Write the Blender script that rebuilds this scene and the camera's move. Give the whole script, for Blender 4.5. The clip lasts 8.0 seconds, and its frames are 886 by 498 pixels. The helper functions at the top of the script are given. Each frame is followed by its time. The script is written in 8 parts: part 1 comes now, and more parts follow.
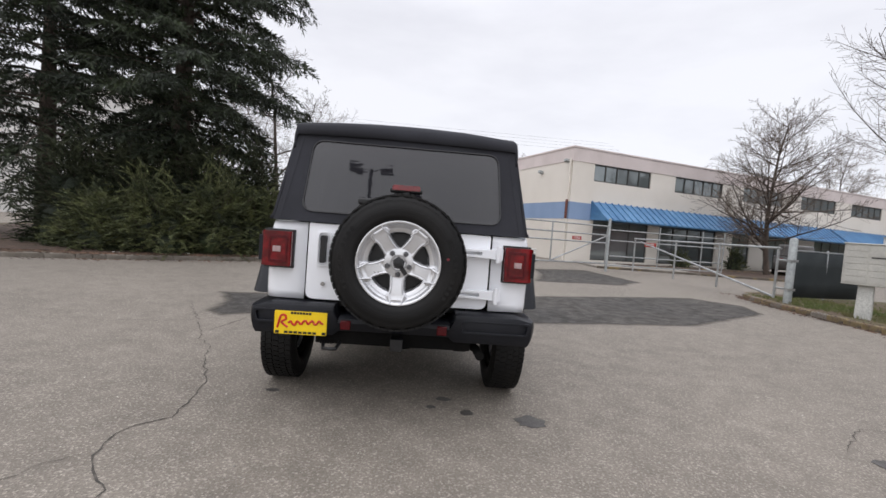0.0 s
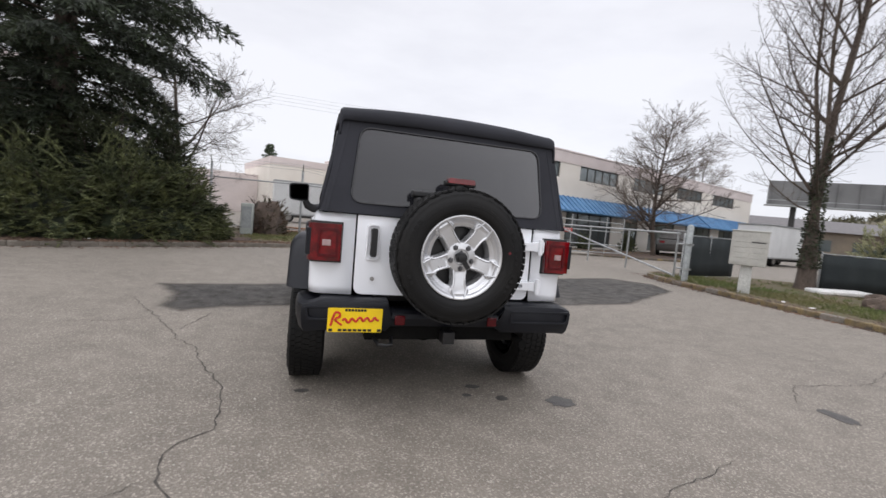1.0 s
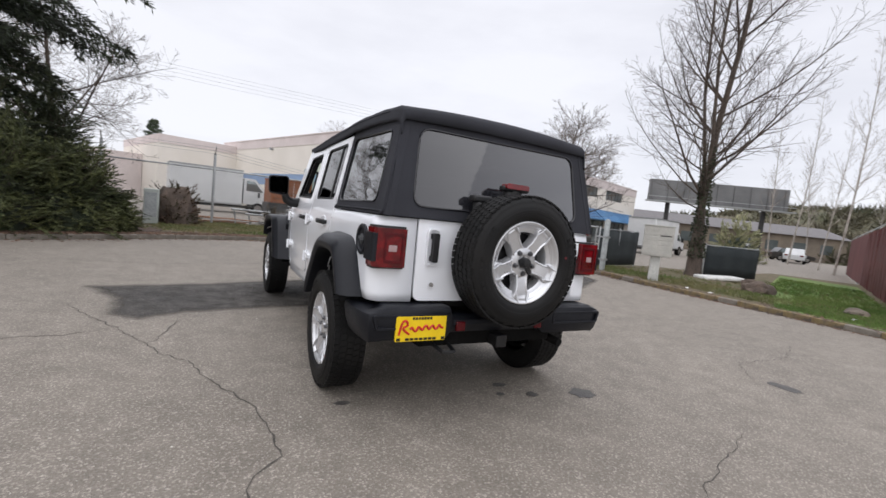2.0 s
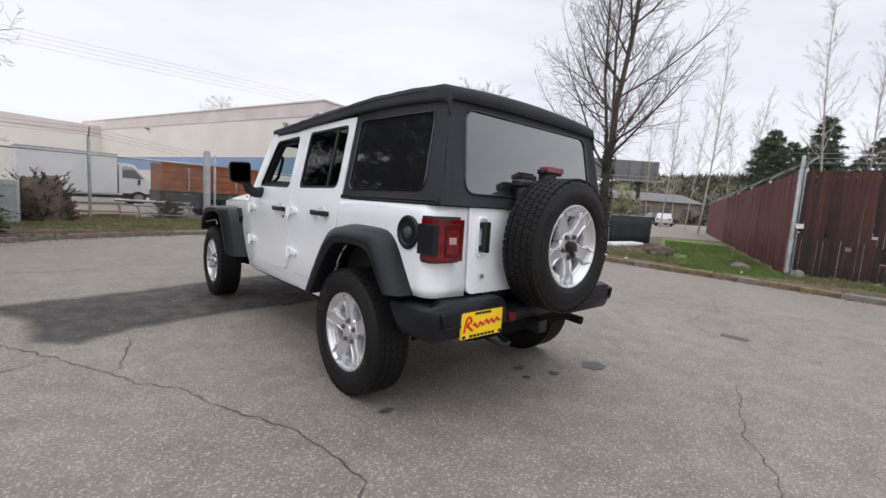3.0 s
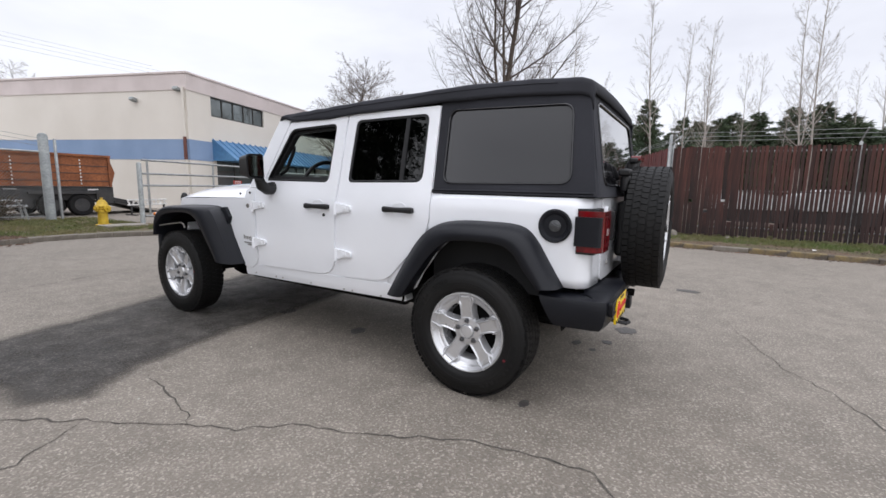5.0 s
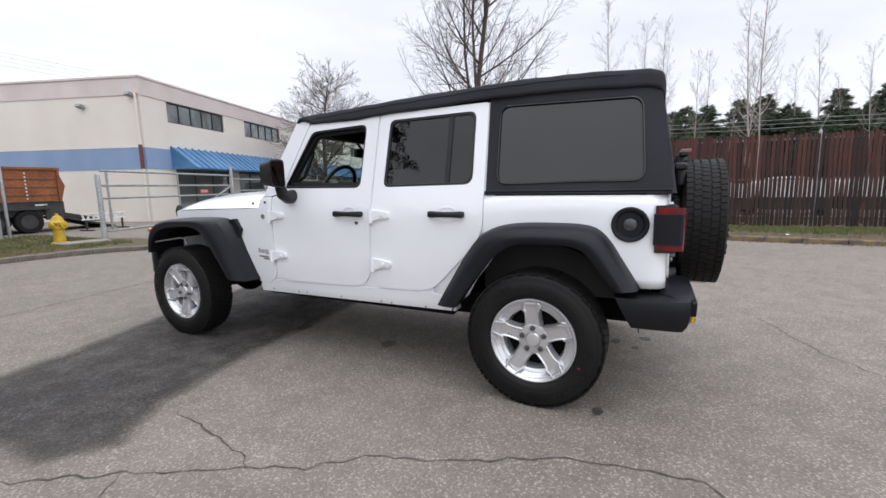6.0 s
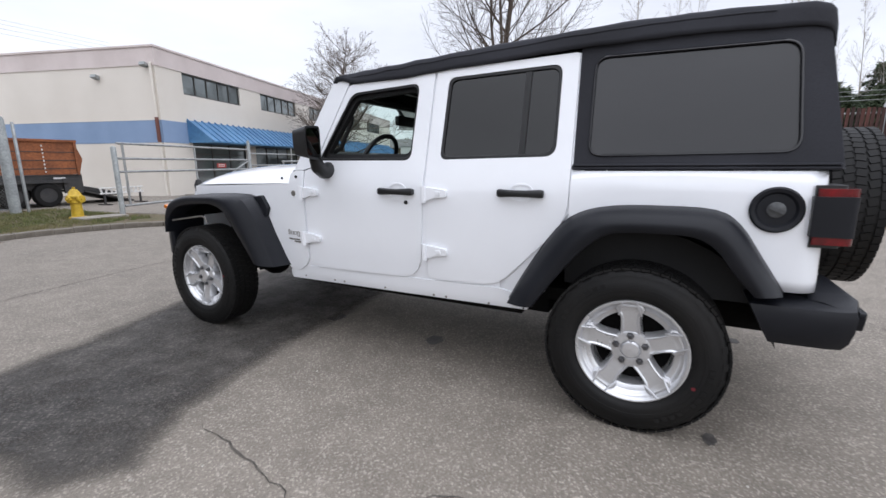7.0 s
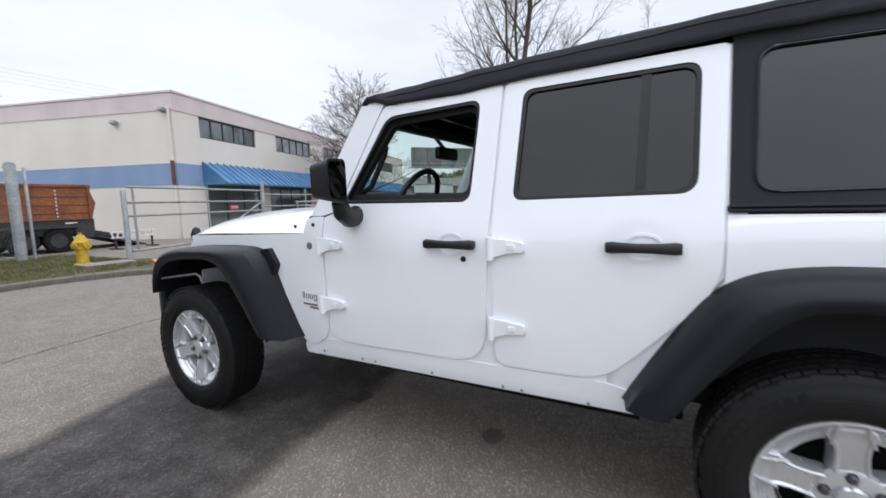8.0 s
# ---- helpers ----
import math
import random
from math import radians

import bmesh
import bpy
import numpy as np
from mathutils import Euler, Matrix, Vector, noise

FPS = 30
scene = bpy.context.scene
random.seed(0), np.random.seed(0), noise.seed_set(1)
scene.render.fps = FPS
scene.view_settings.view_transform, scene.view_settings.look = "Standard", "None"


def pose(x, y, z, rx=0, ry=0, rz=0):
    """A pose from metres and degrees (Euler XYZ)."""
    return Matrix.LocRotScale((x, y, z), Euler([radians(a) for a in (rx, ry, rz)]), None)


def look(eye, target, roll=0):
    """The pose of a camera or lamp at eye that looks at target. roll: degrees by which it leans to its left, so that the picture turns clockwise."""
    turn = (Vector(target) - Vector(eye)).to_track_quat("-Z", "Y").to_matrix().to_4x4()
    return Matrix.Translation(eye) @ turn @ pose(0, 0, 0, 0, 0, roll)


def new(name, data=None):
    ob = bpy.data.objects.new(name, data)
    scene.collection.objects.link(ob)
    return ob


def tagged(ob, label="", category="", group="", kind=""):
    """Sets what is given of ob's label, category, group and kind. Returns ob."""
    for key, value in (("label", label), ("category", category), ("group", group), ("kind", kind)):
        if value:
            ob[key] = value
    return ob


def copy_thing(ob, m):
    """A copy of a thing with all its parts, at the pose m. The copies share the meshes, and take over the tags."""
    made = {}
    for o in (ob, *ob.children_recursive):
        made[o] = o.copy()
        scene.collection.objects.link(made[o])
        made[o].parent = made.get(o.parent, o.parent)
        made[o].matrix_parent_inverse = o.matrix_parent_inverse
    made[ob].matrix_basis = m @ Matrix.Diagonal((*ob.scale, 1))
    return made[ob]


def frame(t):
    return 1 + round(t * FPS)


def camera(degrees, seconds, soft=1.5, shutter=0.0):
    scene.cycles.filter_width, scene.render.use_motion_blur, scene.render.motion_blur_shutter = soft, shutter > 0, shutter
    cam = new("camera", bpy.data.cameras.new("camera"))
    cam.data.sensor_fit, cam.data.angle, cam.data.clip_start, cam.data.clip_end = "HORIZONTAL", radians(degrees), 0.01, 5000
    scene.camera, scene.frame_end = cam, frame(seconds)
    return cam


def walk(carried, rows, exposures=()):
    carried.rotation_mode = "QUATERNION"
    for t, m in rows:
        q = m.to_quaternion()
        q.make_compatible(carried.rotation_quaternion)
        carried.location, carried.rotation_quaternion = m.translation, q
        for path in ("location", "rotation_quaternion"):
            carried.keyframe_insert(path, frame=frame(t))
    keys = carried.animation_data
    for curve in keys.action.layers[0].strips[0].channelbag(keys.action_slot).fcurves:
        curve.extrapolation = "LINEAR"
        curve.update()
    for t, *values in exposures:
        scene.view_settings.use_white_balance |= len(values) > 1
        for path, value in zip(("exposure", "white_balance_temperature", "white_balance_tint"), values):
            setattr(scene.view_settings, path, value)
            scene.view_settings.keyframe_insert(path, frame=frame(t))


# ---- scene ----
cam = camera(91.6, 8.0, shutter=0.25)
PATH = [
    (0, (0.098, -3.295, 1.196), (0.221, -1.302, 1.097), 4.4),
    (0.5, (-0.324, -3.22, 1.197), (-0.025, -1.248, 1.05), 6.0),
    (1, (-0.763, -3.167, 1.194), (-0.208, -1.251, 1.047), 5.1),
    (1.5, (-1.16, -2.999, 1.196), (-0.384, -1.159, 1.08), 4.0),
    (1.7, (-1.345, -2.94, 1.202), (-0.503, -1.131, 1.072), 5.3),
    (2.8, (-2.031, -2.343, 1.2), (-0.763, -0.811, 0.982), 3.6),
    (3, (-2.15, -2.237, 1.185), (-0.826, -0.755, 0.969), 3.6),
    (3.5, (-2.436, -1.988, 1.197), (-0.972, -0.643, 0.979), 2.6),
    (4, (-2.65, -1.685, 1.199), (-1.097, -0.446, 0.966), 2.0),
    (4.5, (-2.871, -1.392, 1.196), (-1.219, -0.295, 0.937), 0.4),
    (4.7, (-2.941, -1.278, 1.201), (-1.27, -0.216, 0.924), 0.9),
    (6, (-3.131, -0.564, 1.224), (-1.354, 0.306, 0.936), -1.0),
    (6.5, (-3.025, -0.341, 1.212), (-1.265, 0.544, 0.866), -1.8),
    (7, (-2.855, -0.106, 1.204), (-1.122, 0.812, 0.815), -0.5),
    (7.5, (-2.667, 0.183, 1.227), (-0.902, 1.053, 0.869), -2.1),
    (8, (-2.369, 0.427, 1.232), (-0.637, 1.402, 1.008), -1.6),
]
walk(cam, [(t, look(eye, target, roll)) for t, eye, target, roll in PATH], [(0.0, 0.26, 6520, 10), (4.5, 0.32, 6410, 10), (6.5, 0.42, 6290, 10), (8.0, 0.37, 6120, 9)])

# ---- world and sun: a bright overcast sky ----
SUN_EL, SUN_ROT = radians(30), radians(230)
world = bpy.data.worlds.new("world")
scene.world = world
world.use_nodes = True
wn, wl = world.node_tree.nodes, world.node_tree.links
wn.clear()
w_out = wn.new("ShaderNodeOutputWorld")
w_bg = wn.new("ShaderNodeBackground")
w_sky = wn.new("ShaderNodeTexSky")
w_sky.sky_type, w_sky.sun_disc = "NISHITA", False
w_sky.sun_elevation, w_sky.sun_rotation = SUN_EL, SUN_ROT
w_coord = wn.new("ShaderNodeTexCoord")
w_map = wn.new("ShaderNodeMapping")
w_map.inputs["Scale"].default_value = (1.0, 1.0, 3.2)
w_noise = wn.new("ShaderNodeTexNoise")
w_noise.inputs["Scale"].default_value, w_noise.inputs["Detail"].default_value = 1.7, 6.0
w_noise.inputs["Roughness"].default_value = 0.55
w_ramp = wn.new("ShaderNodeValToRGB")
w_ramp.color_ramp.elements[0].position, w_ramp.color_ramp.elements[0].color = 0.30, (6.8, 6.85, 7.45, 1)
w_ramp.color_ramp.elements[1].position, w_ramp.color_ramp.elements[1].color = 0.60, (8.2, 8.25, 8.8, 1)
w_mix = wn.new("ShaderNodeMixRGB")
w_mix.inputs["Fac"].default_value = 0.93
wl.new(w_coord.outputs["Generated"], w_map.inputs["Vector"])
wl.new(w_map.outputs["Vector"], w_noise.inputs["Vector"])
wl.new(w_noise.outputs["Fac"], w_ramp.inputs["Fac"])
wl.new(w_sky.outputs["Color"], w_mix.inputs["Color1"])
wl.new(w_ramp.outputs["Color"], w_mix.inputs["Color2"])
w_sep = wn.new("ShaderNodeSeparateXYZ")
wl.new(w_coord.outputs["Generated"], w_sep.inputs["Vector"])
w_rise = wn.new("ShaderNodeMapRange")
w_rise.inputs["From Min"].default_value, w_rise.inputs["From Max"].default_value = 0.42, 1.0
w_rise.inputs["To Min"].default_value, w_rise.inputs["To Max"].default_value = 1.0, 2.15
wl.new(w_sep.outputs["Z"], w_rise.inputs["Value"])
w_mul = wn.new("ShaderNodeVectorMath")
w_mul.operation = "MULTIPLY"
wl.new(w_mix.outputs["Color"], w_mul.inputs[0])
wl.new(w_rise.outputs["Result"], w_mul.inputs[1])
wl.new(w_mul.outputs["Vector"], w_bg.inputs["Color"])
w_bg.inputs["Strength"].default_value = 0.10
wl.new(w_bg.outputs["Background"], w_out.inputs["Surface"])

sun_data = bpy.data.lights.new("sun", "SUN")
sun_data.energy, sun_data.angle, sun_data.color = 1.05, radians(150), (1.0, 0.985, 0.97)
sun = new("sun", sun_data)
sun.matrix_world = look((-20 * math.sin(radians(50)), -20 * math.cos(radians(50)), 20 * math.tan(SUN_EL)), (0, 0, 0))
tagged(sun, kind="structure")


# ---- materials ----
def surf(name, c1, c2=None, scale=3.0, rough=0.6, metal=0.0, fine=60.0, fine_amt=0.25, bump=0.0, bump_scale=80.0, rough_var=0.1,
         coat=0.0, per_object=0.0, stretch=(1, 1, 1), lo=0.35, hi=0.65, spec=0.5, per_island=0.0):
    """A surface in two tones: broad patches, fine grain, relief and uneven gloss."""
    m = bpy.data.materials.new(name)
    m.use_nodes = True
    n, l = m.node_tree.nodes, m.node_tree.links
    b = n["Principled BSDF"]
    c2 = c2 or tuple(0.8 * v for v in c1)
    co = n.new("ShaderNodeTexCoord")
    mp = n.new("ShaderNodeMapping")
    mp.inputs["Scale"].default_value = stretch
    l.new(co.outputs["Object"], mp.inputs["Vector"])
    big = n.new("ShaderNodeTexNoise")
    big.inputs["Scale"].default_value, big.inputs["Detail"].default_value = scale, 5
    small = n.new("ShaderNodeTexNoise")
    small.inputs["Scale"].default_value, small.inputs["Detail"].default_value = fine, 3
    l.new(mp.outputs["Vector"], big.inputs["Vector"])
    l.new(mp.outputs["Vector"], small.inputs["Vector"])
    ramp = n.new("ShaderNodeValToRGB")
    ramp.color_ramp.elements[0].position, ramp.color_ramp.elements[1].position = lo, hi
    ramp.color_ramp.elements[0].color, ramp.color_ramp.elements[1].color = (*c1, 1), (*c2, 1)
    l.new(big.outputs["Fac"], ramp.inputs["Fac"])
    grain = n.new("ShaderNodeMapRange")
    grain.inputs["From Min"].default_value, grain.inputs["From Max"].default_value = 0.3, 0.7
    grain.inputs["To Min"].default_value, grain.inputs["To Max"].default_value = 1 - fine_amt, 1 + fine_amt
    l.new(small.outputs["Fac"], grain.inputs["Value"])
    mul = n.new("ShaderNodeVectorMath")
    mul.operation = "MULTIPLY"
    l.new(ramp.outputs["Color"], mul.inputs[0])
    l.new(grain.outputs["Result"], mul.inputs[1])
    colour = mul.outputs["Vector"]
    if per_object or per_island:
        info = n.new("ShaderNodeObjectInfo") if per_object else n.new("ShaderNodeNewGeometry")
        amt = per_object or per_island
        vary = n.new("ShaderNodeMapRange")
        vary.inputs["To Min"].default_value, vary.inputs["To Max"].default_value = 1 - amt, 1 + amt
        l.new(info.outputs["Random"] if per_object else info.outputs["Random Per Island"], vary.inputs["Value"])
        mul2 = n.new("ShaderNodeVectorMath")
        mul2.operation = "MULTIPLY"
        l.new(colour, mul2.inputs[0])
        l.new(vary.outputs["Result"], mul2.inputs[1])
        colour = mul2.outputs["Vector"]
    l.new(colour, b.inputs["Base Color"])
    gloss = n.new("ShaderNodeMapRange")
    gloss.inputs["To Min"].default_value = max(0.02, rough - rough_var)
    gloss.inputs["To Max"].default_value = min(1, rough + rough_var)
    l.new(big.outputs["Fac"], gloss.inputs["Value"])
    l.new(gloss.outputs["Result"], b.inputs["Roughness"])
    b.inputs["Metallic"].default_value = metal
    b.inputs["Coat Weight"].default_value = coat
    b.inputs["Coat Roughness"].default_value = 0.04
    b.inputs["Specular IOR Level"].default_value = spec
    if bump:
        rel = n.new("ShaderNodeTexNoise")
        rel.inputs["Scale"].default_value, rel.inputs["Detail"].default_value = bump_scale, 4
        l.new(mp.outputs["Vector"], rel.inputs["Vector"])
        bp = n.new("ShaderNodeBump")
        bp.inputs["Strength"].default_value, bp.inputs["Distance"].default_value = min(1, bump), 0.01
        l.new(rel.outputs["Fac"], bp.inputs["Height"])
        l.new(bp.outputs["Normal"], b.inputs["Normal"])
    return m


def pane_glass(name, tint, through_amt, rough=0.01, f0=0.035, haze_sheen=0.0, power=4.0):
    """A thin pane: it lets part of the light straight through, tinted, and reflects more towards grazing angles."""
    m = bpy.data.materials.new(name)
    m.use_nodes = True
    n, l = m.node_tree.nodes, m.node_tree.links
    n.remove(n["Principled BSDF"])
    out = n["Material Output"]
    clear = n.new("ShaderNodeBsdfTransparent")
    clear.inputs["Color"].default_value = (*[v * through_amt for v in tint], 1)
    # bluish diffuse film: cloudy vinyl, with some sky reflection put into its colour
    film = n.new("ShaderNodeBsdfDiffuse")
    film.inputs["Color"].default_value = (0.33, 0.33, 0.39, 1)
    haze = n.new("ShaderNodeMixShader")
    haze.inputs["Fac"].default_value = haze_sheen
    l.new(clear.outputs["BSDF"], haze.inputs[1])
    l.new(film.outputs["BSDF"], haze.inputs[2])
    gl = n.new("ShaderNodeBsdfGlossy")
    gl.inputs["Roughness"].default_value = rough
    lw = n.new("ShaderNodeLayerWeight")
    lw.inputs["Blend"].default_value = 0.5
    pw = n.new("ShaderNodeMath")
    pw.operation = "POWER"
    pw.inputs[1].default_value = power
    l.new(lw.outputs["Facing"], pw.inputs[0])
    sc = n.new("ShaderNodeMath")
    sc.operation = "MULTIPLY_ADD"
    sc.inputs[1].default_value, sc.inputs[2].default_value = 1 - f0, f0
    l.new(pw.outputs["Value"], sc.inputs[0])
    wob = n.new("ShaderNodeTexNoise")
    wob.inputs["Scale"].default_value, wob.inputs["Detail"].default_value = 5.0, 2.0
    bp = n.new("ShaderNodeBump")
    bp.inputs["Strength"].default_value, bp.inputs["Distance"].default_value = 0.025, 0.02
    l.new(wob.outputs["Fac"], bp.inputs["Height"])
    l.new(bp.outputs["Normal"], gl.inputs["Normal"])
    mix = n.new("ShaderNodeMixShader")
    l.new(sc.outputs["Value"], mix.inputs["Fac"])
    l.new(haze.outputs["Shader"], mix.inputs[1])
    l.new(gl.outputs["BSDF"], mix.inputs[2])
    l.new(mix.outputs["Shader"], out.inputs["Surface"])
    return m


def asphalt_material(name, base, dark, stone, wet=0.0, soft=False):
    """Aged asphalt: pale exposed aggregate in a darker binder, broad stains, worn sheen and relief."""
    m = bpy.data.materials.new(name)
    m.use_nodes = True
    n, l = m.node_tree.nodes, m.node_tree.links
    b = n["Principled BSDF"]
    co = n.new("ShaderNodeTexCoord")
    vor = n.new("ShaderNodeTexVoronoi")
    vor.inputs["Scale"].default_value = 120
    l.new(co.outputs["Object"], vor.inputs["Vector"])
    broad = n.new("ShaderNodeTexNoise")
    broad.inputs["Scale"].default_value, broad.inputs["Detail"].default_value = 0.55, 10
    broad.inputs["Roughness"].default_value = 0.70
    l.new(co.outputs["Object"], broad.inputs["Vector"])
    mid = n.new("ShaderNodeTexNoise")
    mid.inputs["Scale"].default_value, mid.inputs["Detail"].default_value = 70, 6
    mid.inputs["Roughness"].default_value = 0.7
    l.new(co.outputs["Object"], mid.inputs["Vector"])
    r1 = n.new("ShaderNodeValToRGB")
    r1.color_ramp.elements[0].position, r1.color_ramp.elements[1].position = 0.32, 0.68
    r1.color_ramp.elements[0].color, r1.color_ramp.elements[1].color = (*dark, 1), (*base, 1)
    l.new(broad.outputs["Fac"], r1.inputs["Fac"])
    pick = n.new("ShaderNodeSeparateColor")
    l.new(vor.outputs["Color"], pick.inputs["Color"])
    r2 = n.new("ShaderNodeValToRGB")
    r2.color_ramp.elements[0].position, r2.color_ramp.elements[1].position = 0.70, 1.0
    r2.color_ramp.elements[0].color, r2.color_ramp.elements[1].color = (0, 0, 0, 1), (1, 1, 1, 1)
    l.new(pick.outputs["Red"], r2.inputs["Fac"])
    mx = n.new("ShaderNodeMixRGB")
    l.new(r2.outputs["Color"], mx.inputs["Fac"])
    l.new(r1.outputs["Color"], mx.inputs["Color1"])
    mx.inputs["Color2"].default_value = (*stone, 1)
    gr = n.new("ShaderNodeMapRange")
    gr.inputs["From Min"].default_value, gr.inputs["From Max"].default_value = 0.3, 0.7
    gr.inputs["To Min"].default_value, gr.inputs["To Max"].default_value = 0.66, 1.26
    l.new(mid.outputs["Fac"], gr.inputs["Value"])
    mul = n.new("ShaderNodeVectorMath")
    mul.operation = "MULTIPLY"
    l.new(mx.outputs["Color"], mul.inputs[0])
    l.new(gr.outputs["Result"], mul.inputs[1])
    blot_n = n.new("ShaderNodeTexNoise")
    blot_n.inputs["Scale"].default_value, blot_n.inputs["Detail"].default_value = 4.5, 5
    blot_n.inputs["Roughness"].default_value = 0.65
    l.new(co.outputs["Object"], blot_n.inputs["Vector"])
    stain = n.new("ShaderNodeValToRGB")
    stain.color_ramp.elements[0].position, stain.color_ramp.elements[1].position = 0.33, 0.66
    low, high = (0.62, 1.22) if soft else (0.86, 1.085)
    stain.color_ramp.elements[0].color, stain.color_ramp.elements[1].color = (low * 1.01, low, low * 0.99, 1), (high * 1.005, high, high * 0.995, 1)
    l.new(blot_n.outputs["Fac"], stain.inputs["Fac"])
    mul3 = n.new("ShaderNodeVectorMath")
    mul3.operation = "MULTIPLY"
    l.new(mul.outputs["Vector"], mul3.inputs[0])
    l.new(stain.outputs["Color"], mul3.inputs[1])
    l.new(mul3.outputs["Vector"], b.inputs["Base Color"])
    if soft:
        cov = n.new("ShaderNodeAttribute")
        cov.attribute_name = "cover"
        worn = n.new("ShaderNodeMath")
        worn.operation = "MULTIPLY_ADD"
        worn.inputs[1].default_value = 0.55
        l.new(mid.outputs["Fac"], worn.inputs[0])
        torn = n.new("ShaderNodeMath")
        torn.operation = "MULTIPLY_ADD"
        torn.inputs[1].default_value = 0.9
        l.new(blot_n.outputs["Fac"], torn.inputs[0])
        l.new(cov.outputs["Fac"], torn.inputs[2])
        l.new(torn.outputs["Value"], worn.inputs[2])
        edge = n.new("ShaderNodeMapRange")
        edge.inputs["From Min"].default_value, edge.inputs["From Max"].default_value = 1.0, 1.82
        l.new(worn.outputs["Value"], edge.inputs["Value"])
        bare = n.new("ShaderNodeBsdfTransparent")
        mixs = n.new("ShaderNodeMixShader")
        l.new(edge.outputs["Result"], mixs.inputs["Fac"])
        l.new(bare.outputs["BSDF"], mixs.inputs[1])
        l.new(b.outputs["BSDF"], mixs.inputs[2])
        l.new(mixs.outputs["Shader"], n["Material Output"].inputs["Surface"])
    rr = n.new("ShaderNodeMapRange")
    rr.inputs["To Min"].default_value, rr.inputs["To Max"].default_value = 0.62 - wet, 0.92 - wet
    l.new(broad.outputs["Fac"], rr.inputs["Value"])
    l.new(rr.outputs["Result"], b.inputs["Roughness"])
    hsum = n.new("ShaderNodeMath")
    hsum.operation = "ADD"
    l.new(vor.outputs["Distance"], hsum.inputs[0])
    l.new(mid.outputs["Fac"], hsum.inputs[1])
    bp = n.new("ShaderNodeBump")
    bp.inputs["Strength"].default_value, bp.inputs["Distance"].default_value = 0.55, 0.006
    l.new(hsum.outputs["Value"], bp.inputs["Height"])
    l.new(bp.outputs["Normal"], b.inputs["Normal"])
    return m


M_ASPHALT = asphalt_material("asphalt", (0.226, 0.199, 0.168), (0.160, 0.140, 0.116), (0.365, 0.328, 0.283))
M_PATCH = asphalt_material("asphalt_patch", (0.082, 0.073, 0.064), (0.018, 0.0165, 0.0155), (0.135, 0.122, 0.108), soft=True)
M_OIL = surf("oil_stain", (0.05, 0.045, 0.042), (0.09, 0.083, 0.077), scale=14, rough=0.6, fine=120, bump=0.4)
M_CRACK = surf("crack_filler", (0.048, 0.043, 0.038), (0.105, 0.093, 0.080), scale=20, rough=0.95)
M_KERB = surf("kerb_concrete", (0.21, 0.187, 0.158), (0.105, 0.090, 0.073), scale=2.2, rough=0.9, fine=70, bump=0.5, bump_scale=60)
M_PAVING = surf("pale_pavement", (0.30, 0.275, 0.24), (0.22, 0.20, 0.175), scale=1.5, rough=0.9, fine=60, bump=0.3)
M_KERB_YELLOW = surf("kerb_worn_yellow_paint", (0.245, 0.178, 0.075), (0.095, 0.079, 0.063), scale=3.2, rough=0.85, bump=0.4, lo=0.33, hi=0.52)
M_GRASS = surf("turf", (0.085, 0.080, 0.034), (0.125, 0.088, 0.058), scale=1.1, rough=0.95, fine=45, fine_amt=0.45, bump=0.9, bump_scale=55)
M_GRASS_BLADE = surf("grass_blade", (0.095, 0.135, 0.032), (0.17, 0.150, 0.065), scale=0.7, rough=0.7, fine=9, fine_amt=0.3)
M_LAWN = surf("spring_lawn", (0.085, 0.15, 0.030), (0.14, 0.19, 0.05), scale=0.9, rough=0.9, fine=30, fine_amt=0.35, bump=0.8, bump_scale=50)
M_MOSSY_BLADE = surf("mossy_grass_blade", (0.100, 0.128, 0.036), (0.19, 0.165, 0.075), scale=0.8, rough=0.8, fine=9, fine_amt=0.3)
M_SOIL = surf("soil_and_bark", (0.09, 0.055, 0.037), (0.055, 0.038, 0.028), scale=5, rough=0.95, fine=60, fine_amt=0.5, bump=1.0, bump_scale=40)
M_STUCCO = surf("cream_stucco", (0.745, 0.70, 0.635), (0.69, 0.645, 0.58), scale=0.5, rough=0.9, fine=90, fine_amt=0.05, bump=0.25, bump_scale=120)
M_STUCCO_PINK = surf("pink_grey_parapet", (0.66, 0.585, 0.565), (0.58, 0.51, 0.49), scale=0.8, rough=0.85, fine=60, fine_amt=0.07)
M_STUCCO_BLUE = surf("blue_band_paint", (0.245, 0.34, 0.51), (0.215, 0.305, 0.46), scale=0.7, rough=0.8, fine=60, fine_amt=0.06)
M_WHITE_WALL = surf("white_panel_wall", (0.70, 0.69, 0.66), (0.60, 0.59, 0.57), scale=0.4, rough=0.7, fine=30, fine_amt=0.05)
M_WIN_FRAME = surf("dark_window_frame", (0.05, 0.048, 0.045), rough=0.5)
M_WINDOW = surf("reflective_window_glass", (0.18, 0.21, 0.215), (0.29, 0.32, 0.325), scale=0.5, rough=0.05, fine_amt=0.05, rough_var=0.03, spec=0.8, metal=0.55)
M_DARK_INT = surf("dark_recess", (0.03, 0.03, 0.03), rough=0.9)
M_AWNING = surf("blue_awning_metal", (0.105, 0.245, 0.43), (0.065, 0.175, 0.34), scale=0.8, rough=0.45, fine=8, fine_amt=0.12, metal=0.1)
M_GALV = surf("galvanised_steel", (0.42, 0.43, 0.43), (0.32, 0.33, 0.33), scale=7, rough=0.5, metal=0.75, fine=40, fine_amt=0.12)
M_POST_GREY = surf("weathered_grey_post", (0.40, 0.42, 0.42), (0.30, 0.32, 0.32), scale=4, rough=0.65, metal=0.3, fine=25, fine_amt=0.15)
